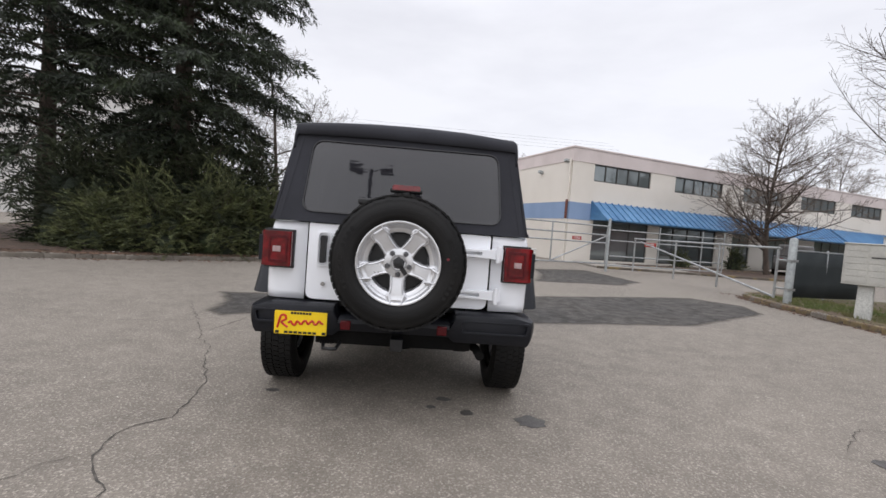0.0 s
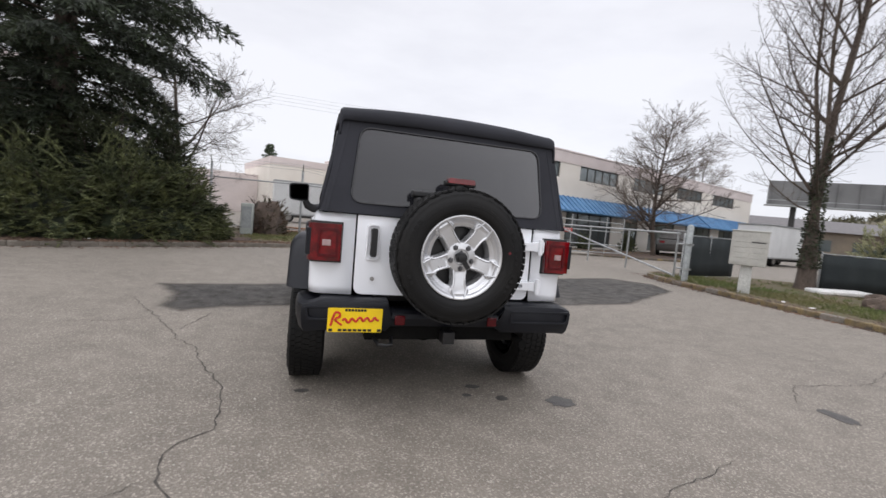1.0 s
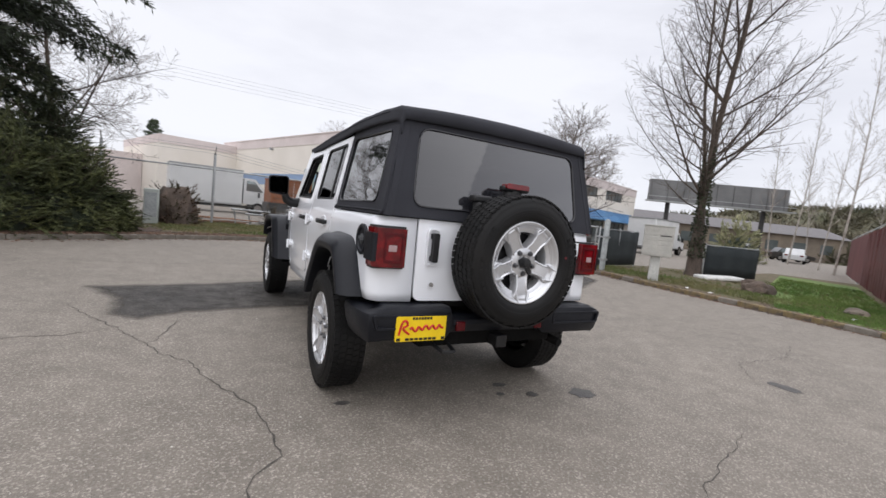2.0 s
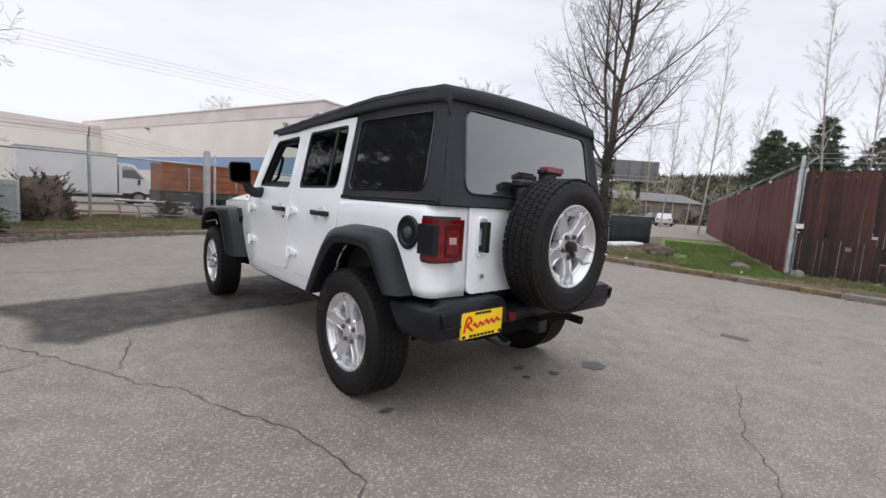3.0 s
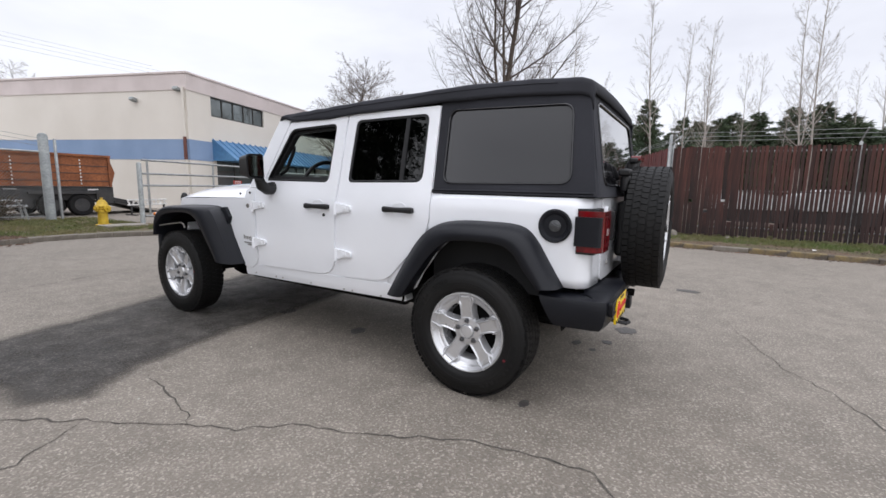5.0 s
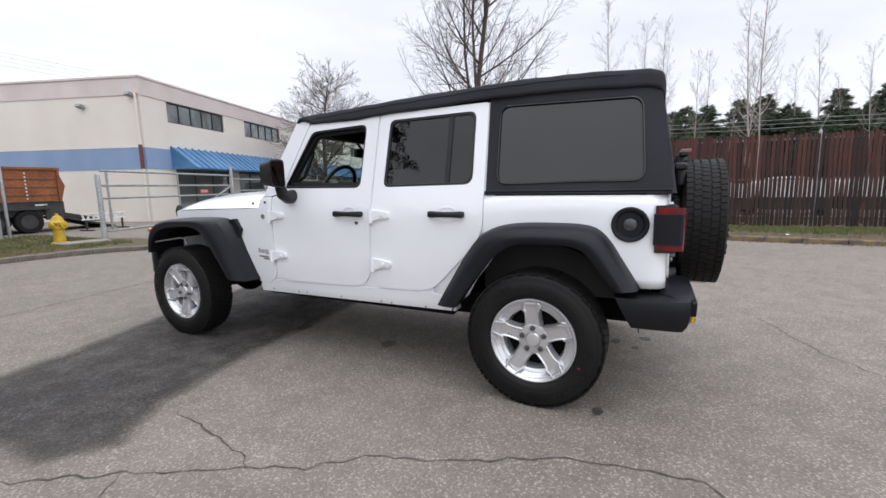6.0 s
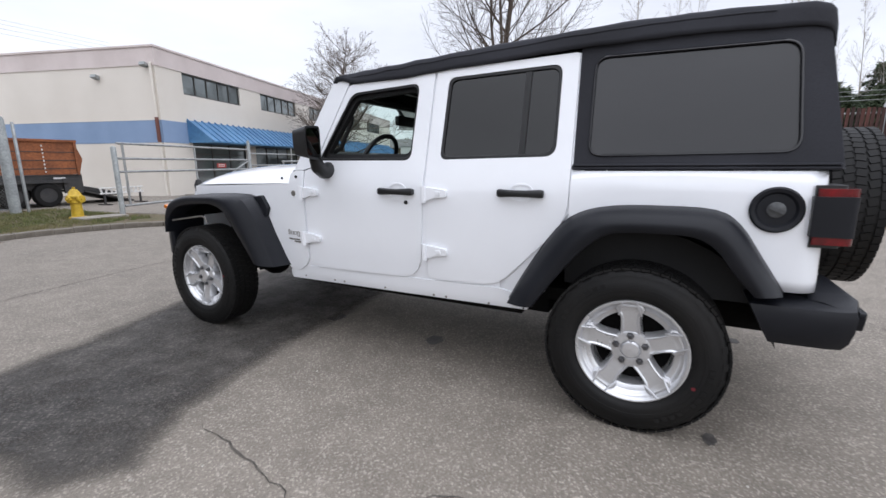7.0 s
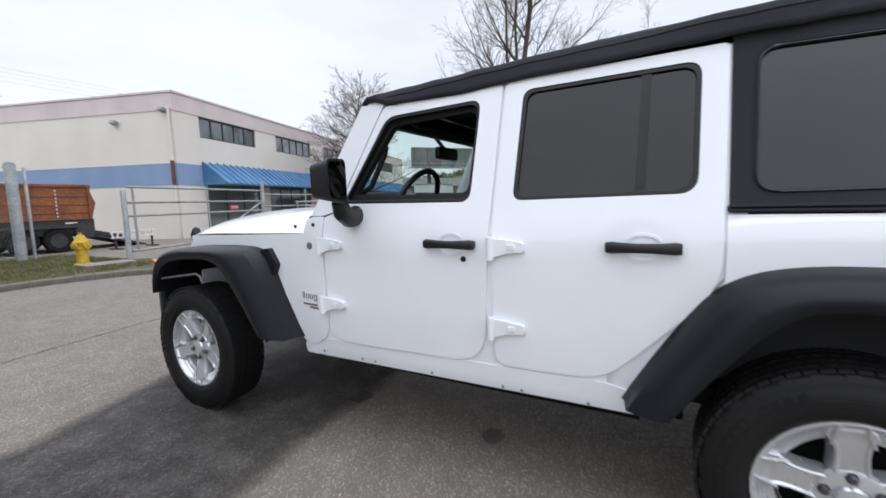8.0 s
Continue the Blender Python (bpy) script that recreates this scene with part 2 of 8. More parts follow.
M_WIRE = surf("fence_wire", (0.34, 0.35, 0.35), rough=0.55, metal=0.6)
M_RED_SLAT = surf("red_brown_fence_slat", (0.135, 0.026, 0.024), (0.085, 0.020, 0.020), scale=1.6, rough=0.6, fine=30, fine_amt=0.25, per_object=0.25, stretch=(1, 1, 0.25))
M_BROWN_SLAT = surf("faded_brown_fence_slat", (0.066, 0.019, 0.013), (0.019, 0.009, 0.008), scale=2.6, rough=0.75, fine=38, fine_amt=0.55, per_object=0.55, stretch=(1, 1, 0.12), lo=0.4, hi=0.6)
M_DARK_SCREEN = surf("dark_mesh_screen", (0.018, 0.024, 0.026), (0.03, 0.036, 0.038), scale=2.5, rough=0.9, fine=200, fine_amt=0.3)
M_BARK = surf("grey_bark", (0.095, 0.072, 0.057), (0.055, 0.042, 0.034), scale=6, rough=0.95, fine=40, fine_amt=0.35, bump=0.9, bump_scale=30, stretch=(1, 1, 0.3))
M_BARK_PALE = surf("pale_birch_bark", (0.42, 0.38, 0.34), (0.28, 0.25, 0.22), scale=1.5, rough=0.9, fine=20, fine_amt=0.3, stretch=(1, 1, 2))
M_TWIG = surf("bare_twig", (0.12, 0.092, 0.075), (0.075, 0.058, 0.048), scale=2, rough=0.9)
M_TWIG_MID = surf("grey_brown_twig", (0.16, 0.125, 0.10), (0.11, 0.086, 0.07), scale=2, rough=0.9)
M_TWIG_PALE = surf("pale_budding_twig", (0.225, 0.185, 0.155), (0.155, 0.128, 0.108), scale=2, rough=0.9)
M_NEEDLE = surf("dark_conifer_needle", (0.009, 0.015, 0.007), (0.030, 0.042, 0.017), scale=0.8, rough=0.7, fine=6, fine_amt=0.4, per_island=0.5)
# far needles are paled: the haze of distance is put into their colour
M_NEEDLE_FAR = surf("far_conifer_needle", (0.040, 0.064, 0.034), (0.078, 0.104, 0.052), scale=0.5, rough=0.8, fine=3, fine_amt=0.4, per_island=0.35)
M_JUNIPER = surf("juniper_foliage", (0.026, 0.036, 0.014), (0.115, 0.126, 0.048), scale=1.8, rough=0.75, fine=7, fine_amt=0.45, per_island=0.4)
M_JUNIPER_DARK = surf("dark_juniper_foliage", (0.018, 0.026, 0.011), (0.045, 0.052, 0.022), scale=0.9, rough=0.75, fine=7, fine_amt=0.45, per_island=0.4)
M_BUSH = surf("brushy_hillside_foliage", (0.10, 0.085, 0.055), (0.055, 0.06, 0.03), scale=0.12, rough=0.95, fine=1.2, fine_amt=0.45, per_island=0.3)

# vehicle
M_PAINT = surf("white_car_paint", (0.85, 0.865, 0.90), (0.83, 0.845, 0.88), scale=1.2, rough=0.32, fine=4, fine_amt=0.012, coat=1.0, rough_var=0.03)
M_PLASTIC = surf("black_textured_plastic", (0.0072, 0.0080, 0.0112), (0.0112, 0.0122, 0.0162), scale=4, rough=0.40, fine=300, fine_amt=0.15, bump=0.12, bump_scale=500, spec=0.26)
M_BLACK = surf("satin_black", (0.008, 0.008, 0.009), rough=0.45)
M_UNDER = surf("underbody_black", (0.004, 0.004, 0.004), (0.008, 0.0076, 0.0072), scale=6, rough=0.9, spec=0.12)
M_FABRIC = surf("black_soft_top_fabric", (0.0205, 0.0212, 0.0265), (0.032, 0.033, 0.0405), scale=2.5, rough=0.8, fine=420, fine_amt=0.3, bump=0.35, bump_scale=6, spec=0.3)
M_RUBBER = surf("tyre_rubber", (0.0048, 0.0048, 0.0051), (0.009, 0.0084, 0.008), scale=5, rough=0.62, fine=120, fine_amt=0.2, bump=0.15, bump_scale=200, spec=0.27)
M_ALLOY = surf("silver_alloy", (0.68, 0.685, 0.70), (0.60, 0.605, 0.62), scale=3, rough=0.25, metal=0.65, fine=80, fine_amt=0.03)
M_STEEL = surf("dull_steel", (0.35, 0.34, 0.33), (0.25, 0.23, 0.21), scale=9, rough=0.5, metal=0.8)
M_CAP = surf("grey_cap_plastic", (0.075, 0.078, 0.082), (0.05, 0.052, 0.056), scale=12, rough=0.4)
M_NUT = surf("dark_steel_nut", (0.16, 0.16, 0.165), (0.08, 0.08, 0.085), scale=60, rough=0.35, metal=0.8)
M_RED_LENS = surf("red_lamp_lens", (0.18, 0.002, 0.006), (0.075, 0.001, 0.003), scale=14, rough=0.10, fine_amt=0.15, coat=0.5, rough_var=0.03, spec=0.4)
M_RED_DEEP = surf("deep_red_reflector", (0.085, 0.003, 0.006), rough=0.25, spec=0.3)
M_CLEAR_LENS = surf("clear_reverse_lens", (0.42, 0.30, 0.30), (0.28, 0.16, 0.16), scale=30, rough=0.2, coat=0.3, fine_amt=0.1)
M_AMBER = surf("amber_lens", (0.55, 0.16, 0.02), rough=0.15, coat=1.0)
M_YELLOW = surf("yellow_dealer_plate", (0.86, 0.60, 0.008), (0.80, 0.54, 0.006), scale=6, rough=0.35, fine_amt=0.03)
M_RED_DOT = surf("worn_red_marking", (0.16, 0.008, 0.016), (0.06, 0.006, 0.01), scale=60, rough=0.6)
M_RED_INK = surf("red_plate_ink", (0.55, 0.02, 0.015), rough=0.4)
M_CABIN = surf("dark_cabin_plastic", (0.020, 0.020, 0.021), rough=0.65, fine=200, fine_amt=0.1, spec=0.25)
M_SEAT = surf("black_seat_cloth", (0.025, 0.025, 0.027), (0.035, 0.035, 0.037), scale=6, rough=0.95, fine=150, fine_amt=0.2, spec=0.25)
M_GLASS = pane_glass("clear_side_glass", (0.86, 0.95, 0.90), 0.92)
M_TINT = pane_glass("tinted_rear_glass", (0.5, 0.52, 0.54), 0.14, f0=0.058)
M_VINYL = pane_glass("smoked_vinyl_window", (0.5, 0.5, 0.53), 0.12, rough=0.03, f0=0.058, haze_sheen=0.035, power=2.2)
M_VINYL_REAR = pane_glass("smoked_vinyl_rear_window", (0.5, 0.5, 0.53), 0.26, rough=0.02, f0=0.058, haze_sheen=0.055, power=1.35)
M_VINYL_WELD = surf("glossy_vinyl_weld", (0.012, 0.012, 0.015), rough=0.16, fine_amt=0.05, spec=0.6)
M_MIRROR = surf("mirror_glass", (0.22, 0.22, 0.23), rough=0.02, metal=1.0, fine_amt=0.0, rough_var=0.01)


# ---- shaping helpers ----
def part(name, bm, material, parent=None, label="", bevel=0.0, smooth=35, seg=2):
    """Links a bmesh as one mesh object, under a thing or a part."""
    me = bpy.data.meshes.new(name)
    bmesh.ops.recalc_face_normals(bm, faces=bm.faces[:])
    bm.to_mesh(me)
    bm.free()
    me.materials.append(material)
    if smooth:
        me.polygons.foreach_set("use_smooth", [True] * len(me.polygons))
        me.set_sharp_from_angle(angle=radians(smooth))
    ob = new(name, me)
    ob.parent = parent
    if label:
        ob["label"] = label
    if bevel:
        mod = ob.modifiers.new("bevel", "BEVEL")
        mod.width, mod.segments, mod.limit_method, mod.angle_limit = bevel, seg, "ANGLE", radians(40)
        mod.harden_normals = False
    return ob


def thing(name, place, label, category, group="", kind="", rz=0.0):
    ob = new(name)
    ob.empty_display_size = 0.2
    ob.matrix_basis = pose(*place, 0, 0, rz)
    return tagged(ob, label, category, group, kind)


def box(bm, c, s, m=None):
    """A box of centre c and size s, turned by m."""
    t = Matrix.Translation(c) @ (m or Matrix()) @ Matrix.Diagonal((*s, 1))
    return bmesh.ops.create_cube(bm, size=1, matrix=t)["verts"]


def rot(rx=0, ry=0, rz=0):
    return pose(0, 0, 0, rx, ry, rz)


def tube(bm, pts, r, seg=8, caps=True):
    """A tube along points; r is one radius or one for each point."""
    pts = [Vector(p) for p in pts]
    rs = r if isinstance(r, (list, tuple)) else [r] * len(pts)
    rings, side = [], None
    for i, p in enumerate(pts):
        d = (pts[min(i + 1, len(pts) - 1)] - pts[max(i - 1, 0)]).normalized()
        if side is None or abs(side.dot(d)) > 0.95:
            side = d.orthogonal().normalized()
        side = (side - d * side.dot(d)).normalized()
        up = d.cross(side)
        rings.append([bm.verts.new(p + rs[i] * (math.cos(a) * side + math.sin(a) * up)) for a in (2 * math.pi * k / seg for k in range(seg))])
    for a, b in zip(rings, rings[1:]):
        for k in range(seg):
            bm.faces.new((a[k], a[(k + 1) % seg], b[(k + 1) % seg], b[k]))
    if caps and seg > 2:
        bm.faces.new(rings[0][::-1])
        bm.faces.new(rings[-1])


def lathe(bm, profile, seg=48, m=None, closed=False):
    """Turns (radius, along) pairs round the local x axis."""
    m = m or Matrix()
    rings = []
    for r, a in profile:
        rings.append([bm.verts.new(m @ Vector((a, r * math.cos(t), r * math.sin(t)))) for t in (2 * math.pi * k / seg for k in range(seg))])
    pairs = list(zip(rings, rings[1:])) + ([(rings[-1], rings[0])] if closed else [])
    for p, q in pairs:
        for k in range(seg):
            bm.faces.new((p[k], p[(k + 1) % seg], q[(k + 1) % seg], q[k]))
    return rings


def grid(bm, rows, close=False):
    """Faces between rows of points of equal length."""
    vs = [[bm.verts.new(p) for p in row] for row in rows]
    n = len(vs[0])
    for a, b in zip(vs, vs[1:]):
        for k in range(n if close else n - 1):
            bm.faces.new((a[k], a[(k + 1) % n], b[(k + 1) % n], b[k]))
    return vs


def rounded(pts, r, n=4):
    """A closed outline of 2D points with its corners rounded; r is one radius or one for each corner."""
    out = []
    k = len(pts)
    for i in range(k):
        p, a, b = Vector(pts[i]), Vector(pts[i - 1]), Vector(pts[(i + 1) % k])
        rr = r[i] if isinstance(r, (list, tuple)) else r
        if rr <= 0:
            out.append(tuple(p))
            continue
        da, db = (a - p), (b - p)
        la, lb = min(rr, da.length * 0.45), min(rr, db.length * 0.45)
        s, e = p + da.normalized() * la, p + db.normalized() * lb
        for j in range(n + 1):
            t = j / n
            out.append(tuple((1 - t) ** 2 * s + 2 * t * (1 - t) * p + t * t * e))
    return out


def fill(bm, outline, place, holes=(), cuts=()):
    """A flat face with holes, from 2D outlines, split at second-coordinate cuts, then laid out by place(u, v)."""
    tmp = bmesh.new()
    for ring in (outline, *holes):
        vs = [tmp.verts.new((u, v, 0)) for u, v in ring]
        for i in range(len(vs)):
            tmp.edges.new((vs[i - 1], vs[i]))
    bmesh.ops.triangle_fill(tmp, use_beauty=True, use_dissolve=False, edges=tmp.edges[:])
    for c in cuts:
        bmesh.ops.bisect_plane(tmp, geom=tmp.verts[:] + tmp.edges[:] + tmp.faces[:], plane_co=(0, c, 0), plane_no=(0, 1, 0))
    tmp.verts.index_update()
    made = [bm.verts.new(place(v.co.x, v.co.y)) for v in tmp.verts]
    faces = [bm.faces.new([made[v.index] for v in f.verts]) for f in tmp.faces]
    tmp.free()
    return faces


def slab(bm, outline, place, inner, holes=(), cuts=()):
    """A solid plate: the face laid by place, its back by inner, and the rims between."""
    front = fill(bm, outline, place, holes, cuts)
    tmp = bmesh.new()
    for ring in (outline, *holes):
        vs = [tmp.verts.new((u, v, 0)) for u, v in ring]
        for i in range(len(vs)):
            tmp.edges.new((vs[i - 1], vs[i]))
    for c in cuts:
        bmesh.ops.bisect_plane(tmp, geom=tmp.verts[:] + tmp.edges[:], plane_co=(0, c, 0), plane_no=(0, 1, 0))
    fill(bm, outline, inner, holes, cuts)
    for e in tmp.edges:
        (u0, v0, _), (u1, v1, _) = e.verts[0].co, e.verts[1].co
        bm.faces.new([bm.verts.new(q) for q in (place(u0, v0), place(u1, v1), inner(u1, v1), inner(u0, v0))])
    tmp.free()
    bmesh.ops.remove_doubles(bm, verts=bm.verts[:], dist=1e-5)


def lerp_table(x, table):
    """Straight-line reading of a table of (x, y) pairs in rising x."""
    if x <= table[0][0]:
        return table[0][1]
    for (a, p), (b, q) in zip(table, table[1:]):
        if x <= b:
            return p + (q - p) * (x - a) / (b - a)
    return table[-1][1]


# ---- ground, kerbs, patches ----
def flat(name, outline, z, thick, material, label, category, parent=None, bevel=0.0, kind="structure"):
    """A level slab with the given outline, its top at z."""
    bm = bmesh.new()
    slab(bm, outline, lambda u, v: (u, v, z), lambda u, v: (u, v, z - thick))
    ob = part(name, bm, material, parent, "", bevel, 30)
    return tagged(ob, label, category, "", kind)


bm = bmesh.new()
grid(bm, [[(x, y, 0) for x in (-900, -60, -20, -8, -4, 0, 4, 8, 20, 60, 900)] for y in (-900, -60, -20, -8, -4, 0, 4, 8, 20, 60, 900)])
ground = tagged(part("ground", bm, M_ASPHALT), "aged light grey asphalt parking lot, gritty and cracked", "ground", "", "structure")


def ragged(pts, step, jitter, seed):
    """The closed outline with its sides broken into uneven short steps."""
    rnd = random.Random(seed)
    out = []
    for i, p in enumerate(pts):
        a, b = Vector(p), Vector(pts[(i + 1) % len(pts)])
        n = max(1, int((b - a).length / step))
        side = Vector((-(b - a).y, (b - a).x)).normalized()
        for k in range(n):
            out.append(tuple(a + (b - a) * k / n + side * rnd.uniform(-jitter, jitter) * (k > 0)))
    return out


def repair_patch(outline, label, feather=0.22, step=0.06):
    """A thin overlay of newer asphalt whose rim wears thin: cover runs from 0 at the rim to 1 inside."""
    xs, ys = [p[0] for p in outline], [p[1] for p in outline]
    x0, y0 = min(xs) - 0.1, min(ys) - 0.1
    nx, ny = int((max(xs) + 0.1 - x0) / step) + 1, int((max(ys) + 0.1 - y0) / step) + 1
    gx, gy = np.meshgrid(x0 + step * np.arange(nx), y0 + step * np.arange(ny), indexing="ij")
    near, inside = np.full(gx.shape, 9.0), np.zeros(gx.shape, bool)
    for (ax, ay), (bx, by) in zip(outline, outline[1:] + outline[:1]):
        dx, dy = bx - ax, by - ay
        t = np.clip(((gx - ax) * dx + (gy - ay) * dy) / (dx * dx + dy * dy + 1e-9), 0, 1)
        near = np.minimum(near, np.hypot(gx - ax - t * dx, gy - ay - t * dy))
        cross = ((ay > gy) != (by > gy)) & (gx < ax + (gy - ay) * dx / (dy if abs(dy) > 1e-9 else 1e-9))
        inside ^= cross
    cover = np.clip(np.where(inside, near, -near) / feather + 0.45, 0, 1)
    keep = (cover[:-1, :-1] + cover[1:, :-1] + cover[1:, 1:] + cover[:-1, 1:]) > 0
    index = np.arange(nx * ny).reshape(nx, ny)
    faces = [(int(index[i, j]), int(index[i + 1, j]), int(index[i + 1, j + 1]), int(index[i, j + 1])) for i, j in zip(*np.nonzero(keep))]
    me = bpy.data.meshes.new("asphalt_patch")
    me.from_pydata([(float(a), float(b), 0.004) for a, b in zip(gx.ravel(), gy.ravel())], [], faces)
    layer = me.attributes.new("cover", "FLOAT", "POINT")
    layer.data.foreach_set("value", cover.ravel().astype(np.float32))
    me.materials.append(M_PATCH)
    tagged(new("asphalt_patch", me), label, "asphalt patch", "", "structure")


repair_patch(ragged([(-2.34, 1.90), (-2.08, 1.72), (-1.72, 1.95), (-1.2, 2.06), (-0.3, 2.16), (1.6, 2.30), (3.0, 2.62), (4.4, 2.9), (6.8, 4.5),
      (7.2, 5.5), (6.5, 6.3), (4.2, 5.55), (2.4, 4.9), (0.6, 4.05), (-0.7, 3.75), (-1.6, 3.44), (-2.76, 3.22), (-2.4, 2.6)], 0.14, 0.022, 3),
             "dark newer asphalt repair patch with ragged edges")
repair_patch(ragged([(3.2, 7.6), (5.7, 7.95), (6.9, 9.2), (6.5, 12.6), (4.2, 11.5), (3.9, 9.6)], 0.2, 0.05, 4), "dark asphalt repair patch near the gate", 0.4)


def blot(cx, cy, rx, ry, seed, rz=0.0):
    rnd = random.Random(seed)
    pts = []
    for k in range(18):
        a = 2 * math.pi * k / 18
        r = rnd.uniform(0.8, 1.15)
        u, v = rx * r * math.cos(a), ry * r * math.sin(a)
        pts.append((cx + u * math.cos(rz) - v * math.sin(rz), cy + u * math.sin(rz) + v * math.cos(rz)))
    flat("oil_stain", pts, 0.0035, 0.002, M_OIL, "dark oil stain soaked into the asphalt", "oil stain")


for n, (cx, cy, rx, ry) in enumerate([(0.905, -0.64, 0.10, 0.085), (0.505, -0.555, 0.045, 0.04), (0.36, -0.35, 0.06, 0.035), (0.27, -0.49, 0.035, 0.025),
                                      (-0.40, 1.27, 0.075, 0.065), (-0.81, -0.34, 0.05, 0.03), (2.95, -1.05, 0.08, 0.13), (-0.35, 2.2, 0.09, 0.07), (-1.62, 3.3, 0.12, 0.06)]):
    blot(cx, cy, rx, ry, 40 + n)


def crack(pts, width, seed):
    """A forked, wandering crack as a thin uneven dark ribbon just over the asphalt."""
    rnd = random.Random(seed)
    fine = []
    for a, b in zip(pts, pts[1:]):
        a, b = Vector(a), Vector(b)
        n = max(2, int((b - a).length / 0.045))
        side = Vector((-(b - a).y, (b - a).x)).normalized()
        for k in range(n):
            fine.append(a + (b - a) * k / n + side * rnd.uniform(-0.016, 0.016))
    fine.append(Vector(pts[-1]))
    bm = bmesh.new()
    rows = []
    for i, p in enumerate(fine):
        d = (fine[min(i + 1, len(fine) - 1)] - fine[max(i - 1, 0)])
        s = Vector((-d.y, d.x)).normalized() * width * rnd.uniform(0.35, 1.25) * min(1, 0.25 + min(i, len(fine) - 1 - i) * 0.2)
        rows.append([(p.x - s.x, p.y - s.y, 0.0032), (p.x + s.x, p.y + s.y, 0.0032)])
    grid(bm, rows)
    tagged(part("crack", bm, M_CRACK), "long dark crack wandering across the asphalt", "crack", "", "structure")


crack([(-2.74, 2.4), (-2.46, 1.89), (-2.2, 1.48), (-2.05, 1.2), (-1.93, 1.0), (-1.84, 0.76), (-1.66, 0.58), (-1.54, 0.22), (-1.40, -0.03), (-1.29, -0.27), (-1.27, -0.42), (-1.22, -0.66), (-1.23, -0.8),
       (-1.34, -0.93), (-1.40, -1.02), (-1.36, -1.18), (-1.3, -1.32), (-1.15, -1.45), (-0.9, -1.9)], 0.0048, 1)
crack([(-1.93, 1.0), (-1.86, 1.22), (-1.82, 1.44), (-1.76, 1.78)], 0.006, 2)
crack([(-2.2, 1.48), (-2.5, 1.3), (-2.75, 1.32), (-3.1, 1.1)], 0.004, 3)
crack([(1.54, -1.44), (0.64, -1.7), (0.35, -1.9), (-0.03, -2.03), (-0.4, -2.2)], 0.0032, 4)
crack([(2.84, -0.86), (3.3, -0.5), (4.2, -0.55), (5.1, -0.2)], 0.0035, 5)
crack([(2.9, -1.3), (2.6, -1.9), (2.7, -2.6)], 0.0012, 6)
crack([(-3.4, 5.2), (-2.2, 5.0), (-1.2, 5.3), (0.4, 5.6)], 0.008, 7)
crack([(-1.36, -1.18), (-1.52, -1.34), (-1.60, -1.55), (-1.50, -1.85)], 0.0022, 8)

VERGE = 0.10


def arc_pts(pts, n=6):
    """A smooth open run through the points (Catmull-Rom)."""
    out = []
    p = [Vector(q) for q in pts]
    for i in range(len(p) - 1):
        a, b, c, d = p[max(i - 1, 0)], p[i], p[i + 1], p[min(i + 2, len(p) - 1)]
        for k in range(n):
            t = k / n
            out.append(tuple(0.5 * (2 * b + (c - a) * t + (2 * a - 5 * b + 4 * c - d) * t * t + (3 * b - a - 3 * c + d) * t ** 3)))
    out.append(tuple(p[-1]))
    return out


def verge(name, edge, back, label, kerb_material, seed, soil=False):
    """A raised planted strip behind a kerb made of cast lengths; edge runs along the lot, back closes the outline."""
    flat(name, edge + back, VERGE - 0.02, 0.15, M_PAVING if soil is None else (M_SOIL if soil else M_GRASS), label, "pavement" if soil is None else ("planting bed" if soil else "grass verge"))
    rnd = random.Random(seed)
    run = [Vector(p) for p in edge]
    holder = None
    for a, b in zip(run, run[1:]):
        d = b - a
        if d.length < 0.05:
            continue
        n = max(1, round(d.length / 2.4))
        for k in range(n):
            c = a + d * (k + 0.5) / n
            bm = bmesh.new()
            box(bm, (0, 0, 0), (d.length / n - 0.003, 0.15, 0.22))
            ob = part("kerb_stone", bm, kerb_material if rnd.random() < 0.8 else M_KERB, holder, "", 0.018, 30)
            m = pose(c.x, c.y, VERGE - 0.11 + rnd.uniform(-0.008, 0.004), rnd.uniform(-1.5, 1.5), 0, math.degrees(math.atan2(d.y, d.x)) + rnd.uniform(-0.6, 0.6))
            if holder is None:
                holder = ob
                holder.name = "kerb"
                tagged(holder, "low worn concrete kerb edging the lot", "kerb", "", "structure")
                first = m
                ob.matrix_basis = m
            else:
                ob.matrix_basis = first.inverted() @ m


EDGE_R = arc_pts([(7.75, -16), (7.5, -6), (7.6, -2), (7.85, 0.6), (7.9, 2.6), (8.05, 4.4), (8.25, 6.2), (8.75, 7.4), (9.6, 7.9)], 5)
verge("verge_east", EDGE_R, [(13.4, 7.7), (15.6, 6.3), (21.5, 7.4), (23, 4.7), (9.9, -0.3), (12, -16)], "rough grass verge with moss and litter behind the kerb", M_KERB_YELLOW, 5)
EDGE_L = arc_pts([(-16, 1.5), (-8.0, 5.3), (-6.1, 6.3), (-4.3, 7.5), (-2.6, 8.75), (-1.0, 9.5), (0.4, 9.8), (1.7, 9.45), (2.5, 8.9), (3.0, 9.3), (3.1, 10.4), (2.9, 11.4)], 5)
verge("verge_north", EDGE_L, [(2.2, 14.9), (-5, 15.2), (-16, 16)], "strip of thin grass and moss behind the kerb", M_KERB, 6)
verge("front_bed", [(12.2, 14.3), (15.4, 14.2), (18.8, 14.6)], [(18.6, 20.2), (13.4, 18.5), (12.2, 18.1)], "red-brown bark bed behind a worn yellow kerb before the shopfront", M_KERB_YELLOW, 9, soil=True)
